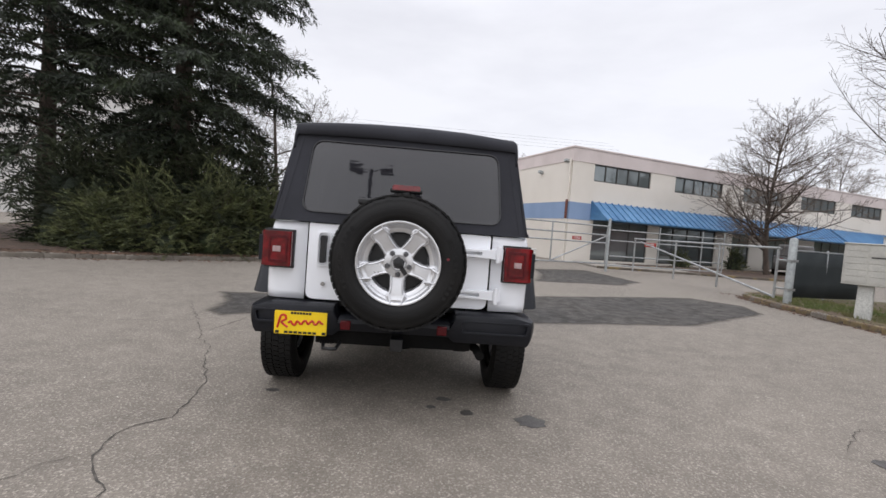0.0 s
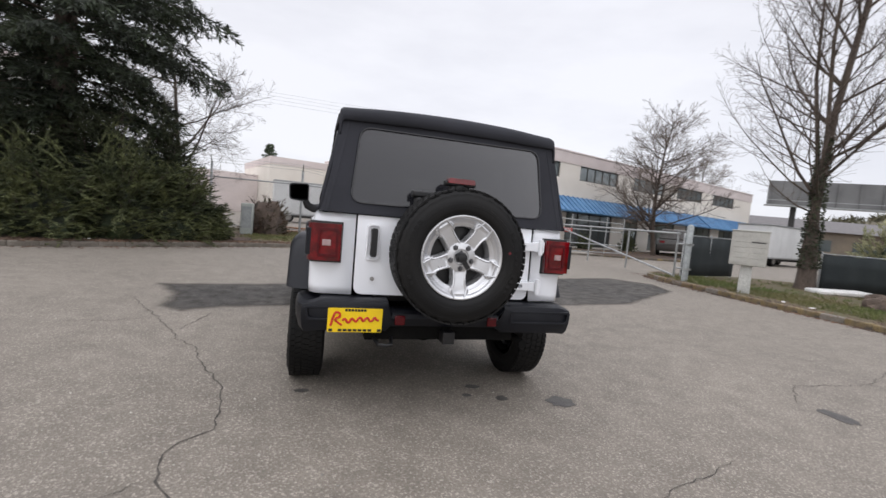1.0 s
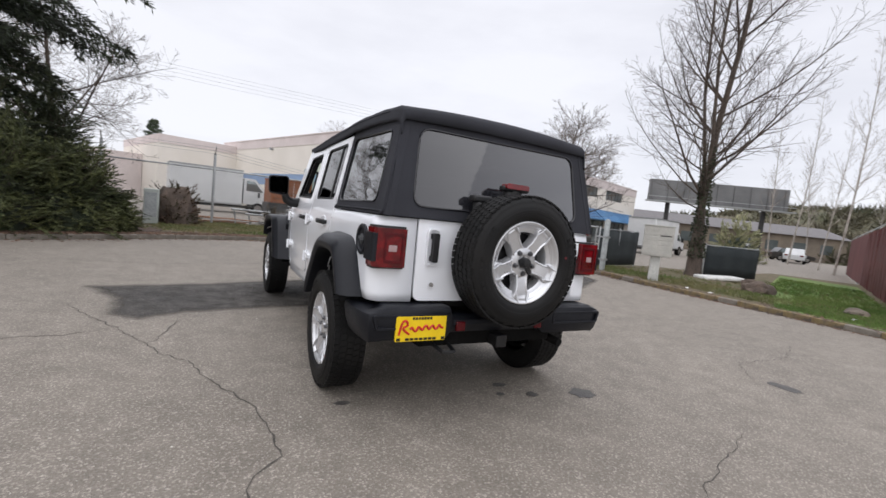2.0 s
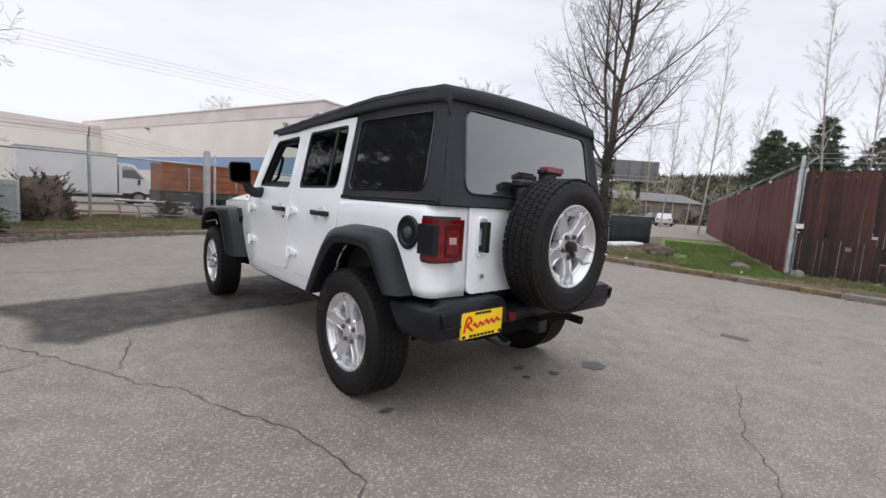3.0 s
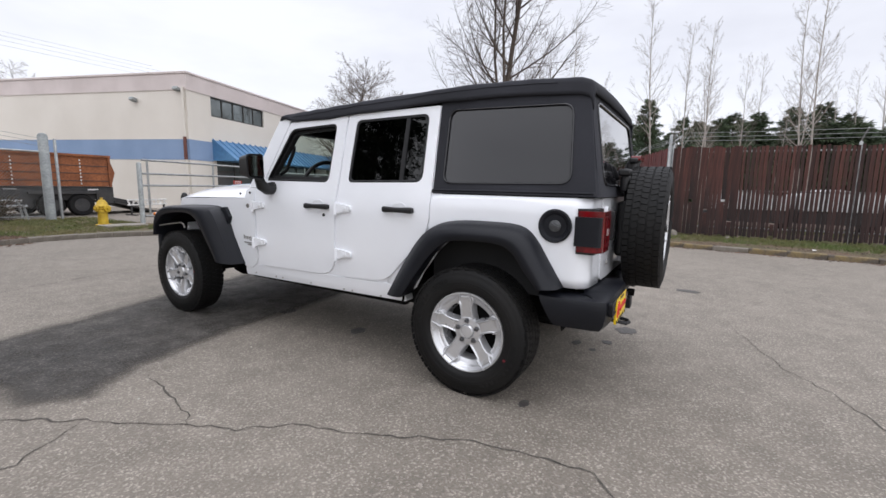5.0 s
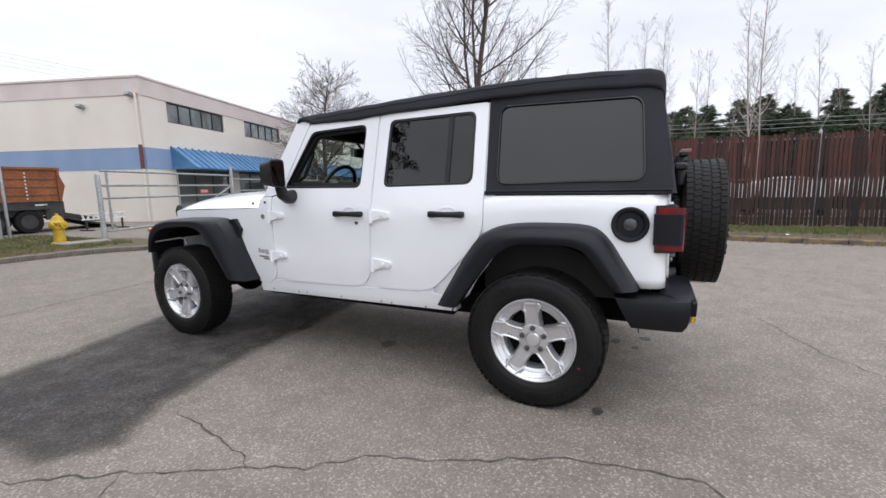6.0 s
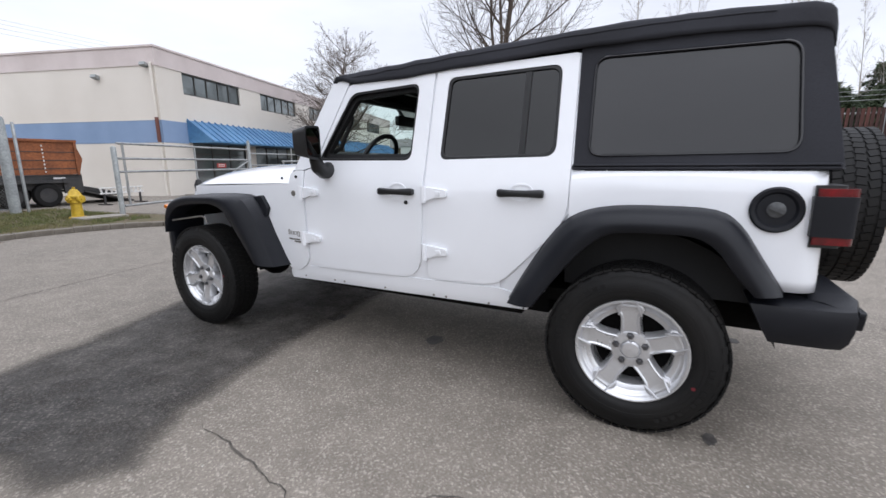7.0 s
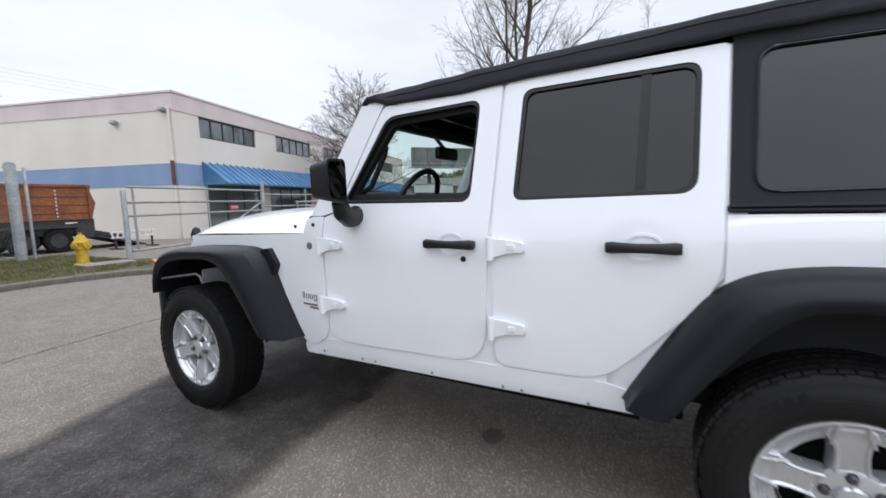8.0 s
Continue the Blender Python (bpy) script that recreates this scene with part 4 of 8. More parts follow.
ARCH = [(-0.66, 0.70), (-0.47, 0.70), (-0.38, 0.80), (-0.28, 0.90), (-0.2, 0.935), (-0.08, 0.945), (0.08, 0.935), (0.18, 0.89), (0.27, 0.80), (0.37, 0.66), (0.44, 0.53), (0.64, 0.50)]
for s in (-1, 1):
    fd = panel("door", s, FD, [FD_HOLE], label="white front door with its window lowered" if s < 0 else "white front door with a clear window")
    rd = panel("door", s, RD, [RD_HOLE], label="white rear door with a dark tinted window")
    for d, hole, glass in ((fd, FD_HOLE, M_GLASS), (rd, RD_HOLE, M_TINT)):
        bm = bmesh.new()
        slab(bm, hole, sided(s, -0.004), sided(s, -0.03), [shrink(hole, 0.016)])
        part("window_seal", bm, M_BLACK, d, "black rubber seal", 0.003)
        if not (d is fd and s < 0):
            pane(s, shrink(hole, 0.014), glass, d, -0.014)
        bm = bmesh.new()
        card = rounded([(1.16, 0.62), (1.93, 0.62), (1.93, 1.18), (1.16, 1.18)] if d is fd else [(0.72, 0.66), (1.04, 0.66), (1.04, 1.18), (0.36, 1.18), (0.36, 0.98)], 0.03)
        slab(bm, card, sided(s, -0.036), sided(s, -0.085))
        part("door_card", bm, M_CABIN, d, "", 0.01)
    bm = bmesh.new()
    slab(bm, [(0.548, 1.245), (0.578, 1.245), (0.570, 1.645), (0.540, 1.645)], sided(s, -0.008), sided(s, -0.022))
    part("window_bar", bm, M_BLACK, rd)
    door_handle(s, 1.27, 1.052, fd)
    door_handle(s, 0.545, 1.058, rd)
    for z in (1.025, 0.73):
        door_hinge(s, 1.985, z, fd)
    for z in (1.04, 0.72):
        door_hinge(s, 1.075, z, rd)
    bm = bmesh.new()
    lathe(bm, [(0.0, 0.006), (0.011, 0.006), (0.012, 0.0)], 12, Matrix.Translation((s * half(1.21, 0.99), 1.21, 0.992)) @ rot(0, 0, 0 if s > 0 else 180))
    part("lock", bm, M_BLACK, fd)

    # rear quarter of the body, swept round the corner
    bm = bmesh.new()
    rows = []
    cols = [(y, None) for y in (0.655, 0.60, 0.54, 0.48, 0.42, 0.36, 0.3125, 0.3120, 0.24, 0.16, 0.08, 0.0, -0.08, -0.16, -0.24, -0.30, -0.36, -0.42, -0.48, -0.54)]
    for y, _ in cols:
        lo = lerp_table(y, ARCH)
        hi = 1.165 if y <= 0.3120 else lerp_table(y, [(0.3125, 0.90), (0.36, 0.84), (0.655, 0.57)])
        under = 0.0
        if y > 0.3120:
            hi, under = hi + 0.07, 0.012
        lo = min(lo, hi - 0.01)
        rows.append([(s * (half(y, lo + (hi - lo) * k / 10) - under), y, lo + (hi - lo) * k / 10) for k in range(11)])
    for k in range(1, 8):
        a = math.radians(90 * k / 7)
        rows.append([(s * (half(-0.54, z) - 0.085 * (1 - math.cos(a))), -0.54 - 0.085 * math.sin(a) - 0.012 * (1 - (z - 0.7) / 0.465), z) for z in (0.70 + 0.465 * j / 10 for j in range(11))])
    rows.append([(s * 0.565, p[1] - 0.012, p[2]) for p in rows[-1]])
    grid(bm, rows)
    q = part("body_quarter", bm, M_PAINT, suv, "white rear quarter panel")
    mod = q.modifiers.new("thick", "SOLIDIFY")
    mod.thickness, mod.offset = 0.012, -1 if s < 0 else 1
    # soft top quarter with its vinyl window
    sq = panel("soft_top_quarter", s, QUARTER, [Q_HOLE], M_FABRIC, -0.004, 0.014, 0.006, label="black fabric side curtain")
    pane(s, shrink(Q_HOLE, -0.005), M_VINYL, sq, -0.010, label="smoked vinyl window")
    bead(s, Q_HOLE, 0.006, M_VINYL_WELD, sq, -0.003, "window_seam")
    bead(s, rounded([(0.308, 1.176), (-0.64, 1.176), (-0.64, 1.19), (0.308, 1.19)], 0.005), 0.006, M_FABRIC, sq, 0.0, "hem")
    # fuel filler
    y, z = -0.463, 1.02
    m = Matrix.Translation((s * half(y, z), y, z)) @ rot(0, 0, 0 if s > 0 else 180)
    if s < 0:
        bm = bmesh.new()
        lathe(bm, [(0.086, -0.002), (0.088, 0.010), (0.081, 0.016), (0.068, 0.013), (0.060, 0.0035), (0.0, 0.0035)], 40, m)
        filler = part("fuel_filler", bm, M_PLASTIC, suv, "round black fuel filler surround")
        bm = bmesh.new()
        lathe(bm, [(0.030, 0.0035), (0.030, 0.009), (0.025, 0.012), (0.0, 0.012)], 24, m)
        box(bm, m @ Vector((0.015, 0, 0)), (0.012, 0.05, 0.012), rot(25))
        part("fuel_cap", bm, M_CAP, filler, "grey filler cap with a grip bar")
    # body seen in the door gaps
    for gap in ([(0.5, 0.52), (2.04, 0.50), (2.04, 0.62), (0.5, 0.64)], [(1.055, 0.60), (1.14, 0.60), (1.14, 1.19), (1.115, 1.70), (1.02, 1.70), (1.055, 1.19)], [(0.26, 0.90), (0.40, 0.90), (0.345, 1.10), (0.345, 1.70), (0.26, 1.70)], [(1.93, 0.60), (2.03, 0.60), (2.03, 1.165), (1.93, 1.165)]):
        panel("door_jamb", s, gap, off=-0.013, thick=0.02, bevel=0.0)
    # sill
    bm = bmesh.new()
    slab(bm, rounded([(0.50, 0.455), (2.21, 0.432), (2.21, 0.49), (2.12, 0.535), (0.66, 0.560), (0.52, 0.53)], 0.02, 3), sided(s, -0.004), sided(s, -0.14), (), (0.46, 0.5))
    part("sill", bm, M_PAINT, suv, "white rocker sill", 0.008)
    bm = bmesh.new()
    box(bm, (s * 0.70, 1.35, 0.430), (0.05, 1.6, 0.03))
    part("sill_flange", bm, M_UNDER, suv)
    for y in (0.72, 0.98, 1.06, 1.40, 1.72, 1.80, 2.06):
        bm = bmesh.new()
        lathe(bm, [(0.0, 0.004), (0.006, 0.003), (0.007, 0.0)], 8, Matrix.Translation((s * (half(y, 0.462) - 0.004), y, 0.462)) @ rot(0, 0, 0 if s > 0 else 180))
        part("sill_bolt", bm, M_STEEL, suv)
    # cowl side and engine bay side
    cs = panel("front_body_side", s, rounded([(2.20, 0.50), (2.45, 0.90), (2.62, 0.95), (3.30, 0.94), (3.30, 1.046), (2.13, 1.082), (2.122, 1.150), (2.07, 1.168), (1.993, 1.168), (1.993, 0.60), (2.02, 0.548), (2.1, 0.50)],
               [0.02, 0.05, 0.03, 0.01, 0.01, 0.004, 0.01, 0.01, 0.01, 0.02, 0.02, 0.02]), label="white cowl side panel")
    bm = bmesh.new()
    lathe(bm, [(0.0, 0.005), (0.017, 0.005), (0.019, 0.0)], 20, Matrix.Translation((s * half(2.085, 1.022), 2.085, 1.022)) @ rot(0, 0, 0 if s > 0 else 180))
    part("round_badge", bm, M_STEEL, cs, "small round grey badge")
    for k, (dy, w, dz, h) in enumerate([(0.0, 0.016, 0.0, 0.034), (0.028, 0.022, -0.004, 0.024), (0.058, 0.022, -0.004, 0.024), (0.09, 0.022, -0.008, 0.034)]):
        bm = bmesh.new()
        slab(bm, [(2.165 - dy, 0.762 + dz - h / 2), (2.165 - dy, 0.762 + dz + h / 2), (2.165 - dy - w, 0.762 + dz + h / 2), (2.165 - dy - w, 0.762 + dz - h / 2)], sided(s, 0.004), sided(s, 0.0), [[(2.161 - dy, 0.758 + dz - h / 4), (2.161 - dy, 0.766 + dz + h / 4), (2.169 - dy - w, 0.766 + dz + h / 4), (2.169 - dy - w, 0.758 + dz - h / 4)]])
        part("badge_shape", bm, M_STEEL, cs, "plain grey badge shape", 0.001)
    for z0, y0, y1 in ((0.716, 2.165, 2.055), (0.700, 2.115, 2.05)):
        bm = bmesh.new()
        slab(bm, [(y0, z0 - 0.005), (y0, z0 + 0.005), (y1, z0 + 0.005), (y1, z0 - 0.005)], sided(s, 0.003), sided(s, 0.0))
        part("badge_bar", bm, M_STEEL, cs, "", 0.001)
    # windscreen pillar
    panel("windscreen_pillar", s, rounded([(1.997, 1.172), (2.085, 1.172), (1.79, 1.705), (1.675, 1.715), (1.670, 1.678), (1.912, 1.194)], 0.012, 3), bevel=0.012, thick=0.06, label="white windscreen frame pillar")
    for y, z in ((2.20, 1.118), (2.06, 1.128)):
        bm = bmesh.new()
        lathe(bm, [(0.0, 0.008), (0.009, 0.006), (0.010, 0.0)], 10, Matrix.Translation((s * half(y, z), y, z)) @ rot(0, 0, 0 if s > 0 else 180))
        part("bolt", bm, M_BLACK, cs)

    # wheel-arch flares
    def flare(attach, lip, inner, label):
        """A moulded flare between its line on the body, its outer lip and its inner edge."""
        bm = bmesh.new()
        rows = []
        for (ya, za), (yl, zl), (yi, zi) in zip(attach, lip, inner):
            h = half(ya, za)
            xa = max(h, 0.775)

            def mid(t, x):
                return (s * x, ya + (yl - ya) * t, za + (zl - za) * t)
            rows.append([(s * (h - 0.03), ya, za), (s * xa, ya, za), mid(0.10, xa + 0.020), mid(0.22, 0.885), mid(0.62, 0.916), mid(0.92, 0.930), (s * 0.934, yl + (yi - yl) * 0.12, zl + (zi - zl) * 0.12),
                         (s * 0.932, yl + (yi - yl) * 0.6, zl + (zi - zl) * 0.6), (s * 0.922, yl + (yi - yl) * 0.95, zl + (zi - zl) * 0.95), (s * 0.905, yi, zi), (s * (h - 0.05), yi + (ya - yi) * 0.15, zi + (za - zi) * 0.15)])
        vs = grid(bm, rows, True)
        bm.faces.new(vs[0])
        bm.faces.new(vs[-1][::-1])
        return part("fender_flare", bm, M_PLASTIC, suv, label, 0, 42)

    flare(arc_pts([(0.605, 0.515), (0.50, 0.70), (0.37, 0.895), (0.265, 0.978), (0.12, 1.015), (-0.08, 1.022), (-0.27, 1.012), (-0.36, 0.955), (-0.44, 0.835), (-0.525, 0.700)], 3),
          arc_pts([(0.49, 0.525), (0.385, 0.69), (0.26, 0.86), (0.18, 0.925), (0.09, 0.950), (-0.08, 0.956), (-0.23, 0.948), (-0.31, 0.905), (-0.375, 0.815), (-0.45, 0.700)], 3),
          arc_pts([(0.445, 0.525), (0.345, 0.67), (0.235, 0.81), (0.155, 0.88), (0.08, 0.908), (-0.08, 0.914), (-0.20, 0.907), (-0.275, 0.865), (-0.34, 0.78), (-0.415, 0.695)], 3), "black plastic rear fender flare")
    flare(arc_pts([(3.385, 0.70), (3.375, 0.85), (3.31, 0.945), (3.15, 0.985), (2.9, 0.998), (2.66, 1.003), (2.50, 0.99), (2.41, 0.925), (2.32, 0.765), (2.195, 0.525)], 3),
          arc_pts([(3.355, 0.70), (3.335, 0.83), (3.26, 0.92), (3.10, 0.968), (2.9, 0.978), (2.73, 0.978), (2.60, 0.945), (2.515, 0.845), (2.425, 0.70), (2.335, 0.535)], 3),
          arc_pts([(3.345, 0.70), (3.31, 0.80), (3.21, 0.888), (3.06, 0.922), (2.92, 0.932), (2.79, 0.932), (2.675, 0.895), (2.59, 0.805), (2.49, 0.68), (2.39, 0.545)], 3), "broad black plastic front fender flare")
    bm = bmesh.new()
    slab(bm, rounded([(2.49, 0.985), (2.405, 1.0), (2.340, 0.915), (2.372, 0.852), (2.43, 0.955)], 0.012, 3), sided(s, 0.03), sided(s, -0.01))
    part("fender_vent", bm, M_PLASTIC, suv, "small black fender vent", 0.006)
    bm = bmesh.new()
    box(bm, (s * 0.905, 3.335, 0.895), (0.03, 0.045, 0.03), rot(20))
    part("side_marker", bm, M_AMBER, suv, "amber side marker lamp", 0.006)
    bm = bmesh.new()
    tube(bm, [(s * 0.89, 3.37, 0.782), (s * 0.885, 3.2, 0.806), (s * 0.88, 2.96, 0.838), (s * 0.875, 2.93, 0.825), (s * 0.87, 2.92, 0.79)], 0.007, 6)
    part("liner_edge", bm, M_STEEL, suv, "pale fender liner edge")
    # wheel housings
    for y, r in ((0.0, 0.53), (3.008, 0.53)):
        bm = bmesh.new()
        rows = [[(s * x, y + r * math.cos(a), 0.385 + r * math.sin(a)) for x in (0.80, 0.6, 0.38)] for a in (math.radians(8 + 164 * k / 16) for k in range(17))]
        vs = grid(bm, rows)
        bm.faces.new([v[2] for v in vs])
        part("wheel_housing", bm, M_UNDER, suv, "", 0, 60)
    # door mirror
    bm = bmesh.new()
    head = rounded([(-0.09, -0.10), (0.105, -0.085), (0.115, 0.085), (-0.085, 0.10)], 0.035, 4)
    slab(bm, head, lambda u, v: (s * (0.985 + u), 1.70 - 0.40 * u, 1.325 + v), lambda u, v: (s * (0.985 + u * 0.8), 1.80 - 0.25 * u, 1.325 + v * 0.8))
    mirror = part("door_mirror", bm, M_BLACK, suv, "black door mirror", 0.018, 40, 3)
    bm = bmesh.new()
    slab(bm, shrink(head, 0.014), lambda u, v: (s * (0.985 + u), 1.6985 - 0.40 * u, 1.325 + v), lambda u, v: (s * (0.985 + u), 1.703 - 0.40 * u, 1.325 + v))
    part("mirror_glass", bm, M_MIRROR, mirror)
    bm = bmesh.new()
    tube(bm, [(s * 0.93, 1.755, 1.24), (s * 0.905, 1.76, 1.19), (s * 0.85, 1.775, 1.165), (s * 0.78, 1.79, 1.17)], [0.034, 0.042, 0.045, 0.05], 12)
    part("mirror_arm", bm, M_BLACK, mirror)
    # tail lamp: black bezel, a red lens wrapped round the corner, a dark cover on its side
    def wrap(x0, x1, y0, y1, r):
        return rounded([(x0, y1), (x0, y0), (x1, y0), (x1, y1)], [0.0, 0.012, r, 0.0], 5)

    bm = bmesh.new()
    slab(bm, wrap(0.634, 0.813, -0.668, -0.575, 0.03), lambda u, v: (s * u, v, 0.884), lambda u, v: (s * u, v, 1.114))
    tail = part("tail_light", bm, M_BLACK, suv, "red tail lamp with black side cover", 0.012)
    bm = bmesh.new()
    slab(bm, wrap(0.641, 0.822, -0.704, -0.580, 0.044), lambda u, v: (s * u, v, 0.896), lambda u, v: (s * u, v, 1.103))
    part("lamp_lens", bm, M_RED_LENS, tail, "glossy red lens", 0.022)
    bm = bmesh.new()
    slab(bm, wrap(0.800, 0.833, -0.697, -0.568, 0.022), lambda u, v: (s * u, v, 0.926), lambda u, v: (s * u, v, 1.074))
    part("lamp_cover", bm, M_PLASTIC, tail, "dark grey side cover", 0.012)
    bm = bmesh.new()
    slab(bm, rounded([(0.660, 0.918), (0.770, 0.918), (0.770, 1.080), (0.660, 1.080)], 0.012), lambda u, v: (s * u, -0.7085, v), lambda u, v: (s * u, -0.704, v), [rounded([(0.672, 0.934), (0.758, 0.934), (0.758, 1.064), (0.672, 1.064)], 0.01)])
    part("lamp_ring", bm, M_RED_DEEP, tail, "dark red inner ring", 0.001)
    bm = bmesh.new()
    box(bm, (s * 0.722, -0.7075, 0.998), (0.046, 0.005, 0.034))
    part("reverse_lamp", bm, M_CLEAR_LENS, tail, "clear reversing lens", 0.0015)
    bm = bmesh.new()
    box(bm, (s * 0.285, -0.757, 0.58), (0.06, 0.02, 0.055))
    part("bumper_reflector", bm, M_RED_DEEP, suv, "dark red bumper reflector", 0.006)

# bonnet, scuttle, nose
bm = bmesh.new()
rows = []
for y, ez, cz in [(2.14, 1.086, 1.232), (2.3, 1.084, 1.230), (2.5, 1.078, 1.222), (2.8, 1.072, 1.214), (3.02, 1.066, 1.204), (3.17, 1.060, 1.190), (3.26, 1.052, 1.166), (3.32, 1.038, 1.120), (3.35, 1.010, 1.055), (3.362, 0.96, 0.985)]:
    hw = half(y, 1.05) - 0.003 - (0.012 if y > 3.3 else 0)
    row = []
    for k in range(-14, 15):
        u = k / 14
        row.append((u * hw, y, ez + (cz - ez) * (1 - abs(u) ** 3.4) * 0.86 + (0.02 * math.cos(u * 2.2) ** 2 if abs(u) < 0.71 else 0)))
    rows.append([(row[0][0], y, ez - 0.004)] + row + [(row[-1][0], y, ez - 0.004)])
grid(bm, rows)
hood = part("hood", bm, M_PAINT, suv, "white bonnet", 0, 40)
mod = hood.modifiers.new("thick", "SOLIDIFY")
mod.thickness = 0.012
bm = bmesh.new()
box(bm, (0, 2.10, 1.13), (1.44, 0.14, 0.08))
part("scuttle", bm, M_BLACK, suv, "", 0.01)
bm = bmesh.new()
slab(bm, rounded([(-0.62, 0.66), (0.62, 0.66), (0.61, 1.0), (-0.61, 1.0)], 0.06), lambda u, v: (u, 3.39, v), lambda u, v: (u, 3.33, v), [[(-0.36 + 0.105 * k, 0.72), (-0.30 + 0.105 * k, 0.72), (-0.30 + 0.105 * k, 0.95), (-0.36 + 0.105 * k, 0.95)] for k in range(7)])
part("grille", bm, M_PAINT, suv, "white slotted grille panel", 0.012)
bm = bmesh.new()
slab(bm, rounded([(-0.84, 3.44), (-0.80, 3.56), (-0.45, 3.60), (0.45, 3.60), (0.80, 3.56), (0.84, 3.44)], 0.04), lambda u, v: (u, v, 0.70), lambda u, v: (u, v, 0.50))
part("front_bumper", bm, M_PLASTIC, suv, "black plastic front bumper", 0.02)
for sx in (-1, 1):
    bm = bmesh.new()
    lathe(bm, [(0.0, 0.0), (0.03, 0.0), (0.035, 0.05), (0.02, 0.09), (0.0, 0.1)], 12, Matrix.Translation((sx * 0.63, 3.335, 1.0)) @ rot(0, -90))
    part("hood_bumper", bm, M_BLACK, suv)

# windscreen: header rail and glass
bm = bmesh.new()
slab(bm, [(1.80, 1.69), (1.72, 1.735), (1.66, 1.72), (1.70, 1.675)], lambda u, v: (-0.67, u, v), lambda u, v: (0.67, u, v))
part("windscreen_header", bm, M_PAINT, suv, "white windscreen header", 0.01)
bm = bmesh.new()
grid(bm, [[(u * 0.715, 2.065, 1.182) for u in (-1, -0.5, 0, 0.5, 1)], [(u * 0.655, 1.765, 1.70) for u in (-1, -0.5, 0, 0.5, 1)]])
ws = part("windscreen", bm, pane_glass("green_tinted_windscreen", (0.80, 0.93, 0.86), 0.9), suv, "faintly green windscreen", 0, 0)
ws.visible_shadow = False

# tailgate and rear
bm = bmesh.new()
slab(bm, rounded([(-0.555, 0.705), (0.555, 0.705), (0.555, 1.165), (-0.555, 1.165)], [0.05, 0.05, 0.01, 0.01], 4), lambda u, v: (u, -0.642 - 0.012 * (1 - (v - 0.7) / 0.465), v), lambda u, v: (u, -0.60, v), (), (0.8, 1.0))
gate_rear = part("tailgate", bm, M_PAINT, suv, "white swing tailgate", 0.008)
bm = bmesh.new()
slab(bm, rounded([(-0.475, 0.93), (-0.44, 0.93), (-0.44, 1.095), (-0.475, 1.095)], 0.012), lambda u, v: (u, -0.695, v), lambda u, v: (u, -0.665, v))
box(bm, (-0.458, -0.66, 1.075), (0.032, 0.05, 0.03))
box(bm, (-0.458, -0.66, 0.95), (0.032, 0.05, 0.03))
part("tailgate_handle", bm, M_BLACK, gate_rear, "black tailgate handle", 0.005)
bm = bmesh.new()
slab(bm, rounded([(-0.50, 0.905), (-0.415, 0.905), (-0.415, 1.12), (-0.50, 1.12)], 0.03), lambda u, v: (u, -0.660, v), lambda u, v: (u, -0.64, v), [rounded([(-0.49, 0.917), (-0.425, 0.917), (-0.425, 1.108), (-0.49, 1.108)], 0.025)])
part("handle_rim", bm, M_PAINT, gate_rear, "", 0.002)
bm = bmesh.new()
lathe(bm, [(0.0, 0.008), (0.012, 0.008), (0.013, 0.0)], 14, Matrix.Translation((-0.452, -0.662, 0.80)) @ rot(0, 0, -90))
part("tailgate_lock", bm, M_STEEL, gate_rear)
for z in (1.055, 0.80):
    bm = bmesh.new()
    slab(bm, rounded([(0.30, z - 0.022), (0.56, z - 0.028), (0.63, z - 0.04), (0.63, z + 0.04), (0.56, z + 0.028), (0.30, z + 0.022)], 0.012, 3), lambda u, v: (u, -0.690, v), lambda u, v: (u, -0.64, v), [rounded([(0.33, z - 0.008), (0.50, z - 0.010), (0.50, z + 0.010), (0.33, z + 0.008)], 0.004)])
    tube(bm, [(0.60, -0.694, z - 0.05), (0.60, -0.694, z + 0.05)], 0.016, 10)
    part("tailgate_hinge", bm, M_PAINT, gate_rear, "white cast tailgate hinge", 0.004)

# rear bumper
bm = bmesh.new()
rows = []
plan = [(-0.872, -0.405, -1, 0), (-0.872, -0.52, -1, 0), (-0.868, -0.61, -1, -0.1), (-0.858, -0.695, -0.9, -0.45), (-0.832, -0.748, -0.5, -0.85), (-0.74, -0.772, -0.1, -1), (-0.36, -0.770, 0, -1), (-0.33, -0.757, 0, -1), (-0.20, -0.748, 0, -1)]
plan += [(-x, y, -a, b) for x, y, a, b in plan[::-1]]
for x, y, nx, ny in plan:
    t = 0.692 if 0.34 < abs(x) < 0.75 else (0.668 if abs(x) > 0.75 else 0.625)
    b = 0.50 if abs(x) > 0.80 else (0.51 if abs(x) > 0.34 else 0.535)
    lead = 0.085 if y > -0.45 else (0.03 if y > -0.55 else 0.0)
    ring = [(x - nx * 0.16, y - ny * 0.16, t), (x - nx * 0.034, y - ny * 0.034, t), (x - nx * 0.008, y - ny * 0.008, t - 0.012), (x, y, t - 0.036), (x - nx * 0.004, y - ny * 0.004, b + 0.075), (x - nx * 0.016, y - ny * 0.016, b + 0.028), (x - nx * 0.036, y - ny * 0.036, b), (x - nx * 0.16, y - ny * 0.16, b)]
    rows.append([(px, py - lead * (t - pz) / (t - b), pz) for px, py, pz in ring])
vs = grid(bm, rows, True)
bm.faces.new(vs[0])
bm.faces.new(vs[-1][::-1])
bumper = part("rear_bumper", bm, M_PLASTIC, suv, "black plastic rear bumper", 0, 40)
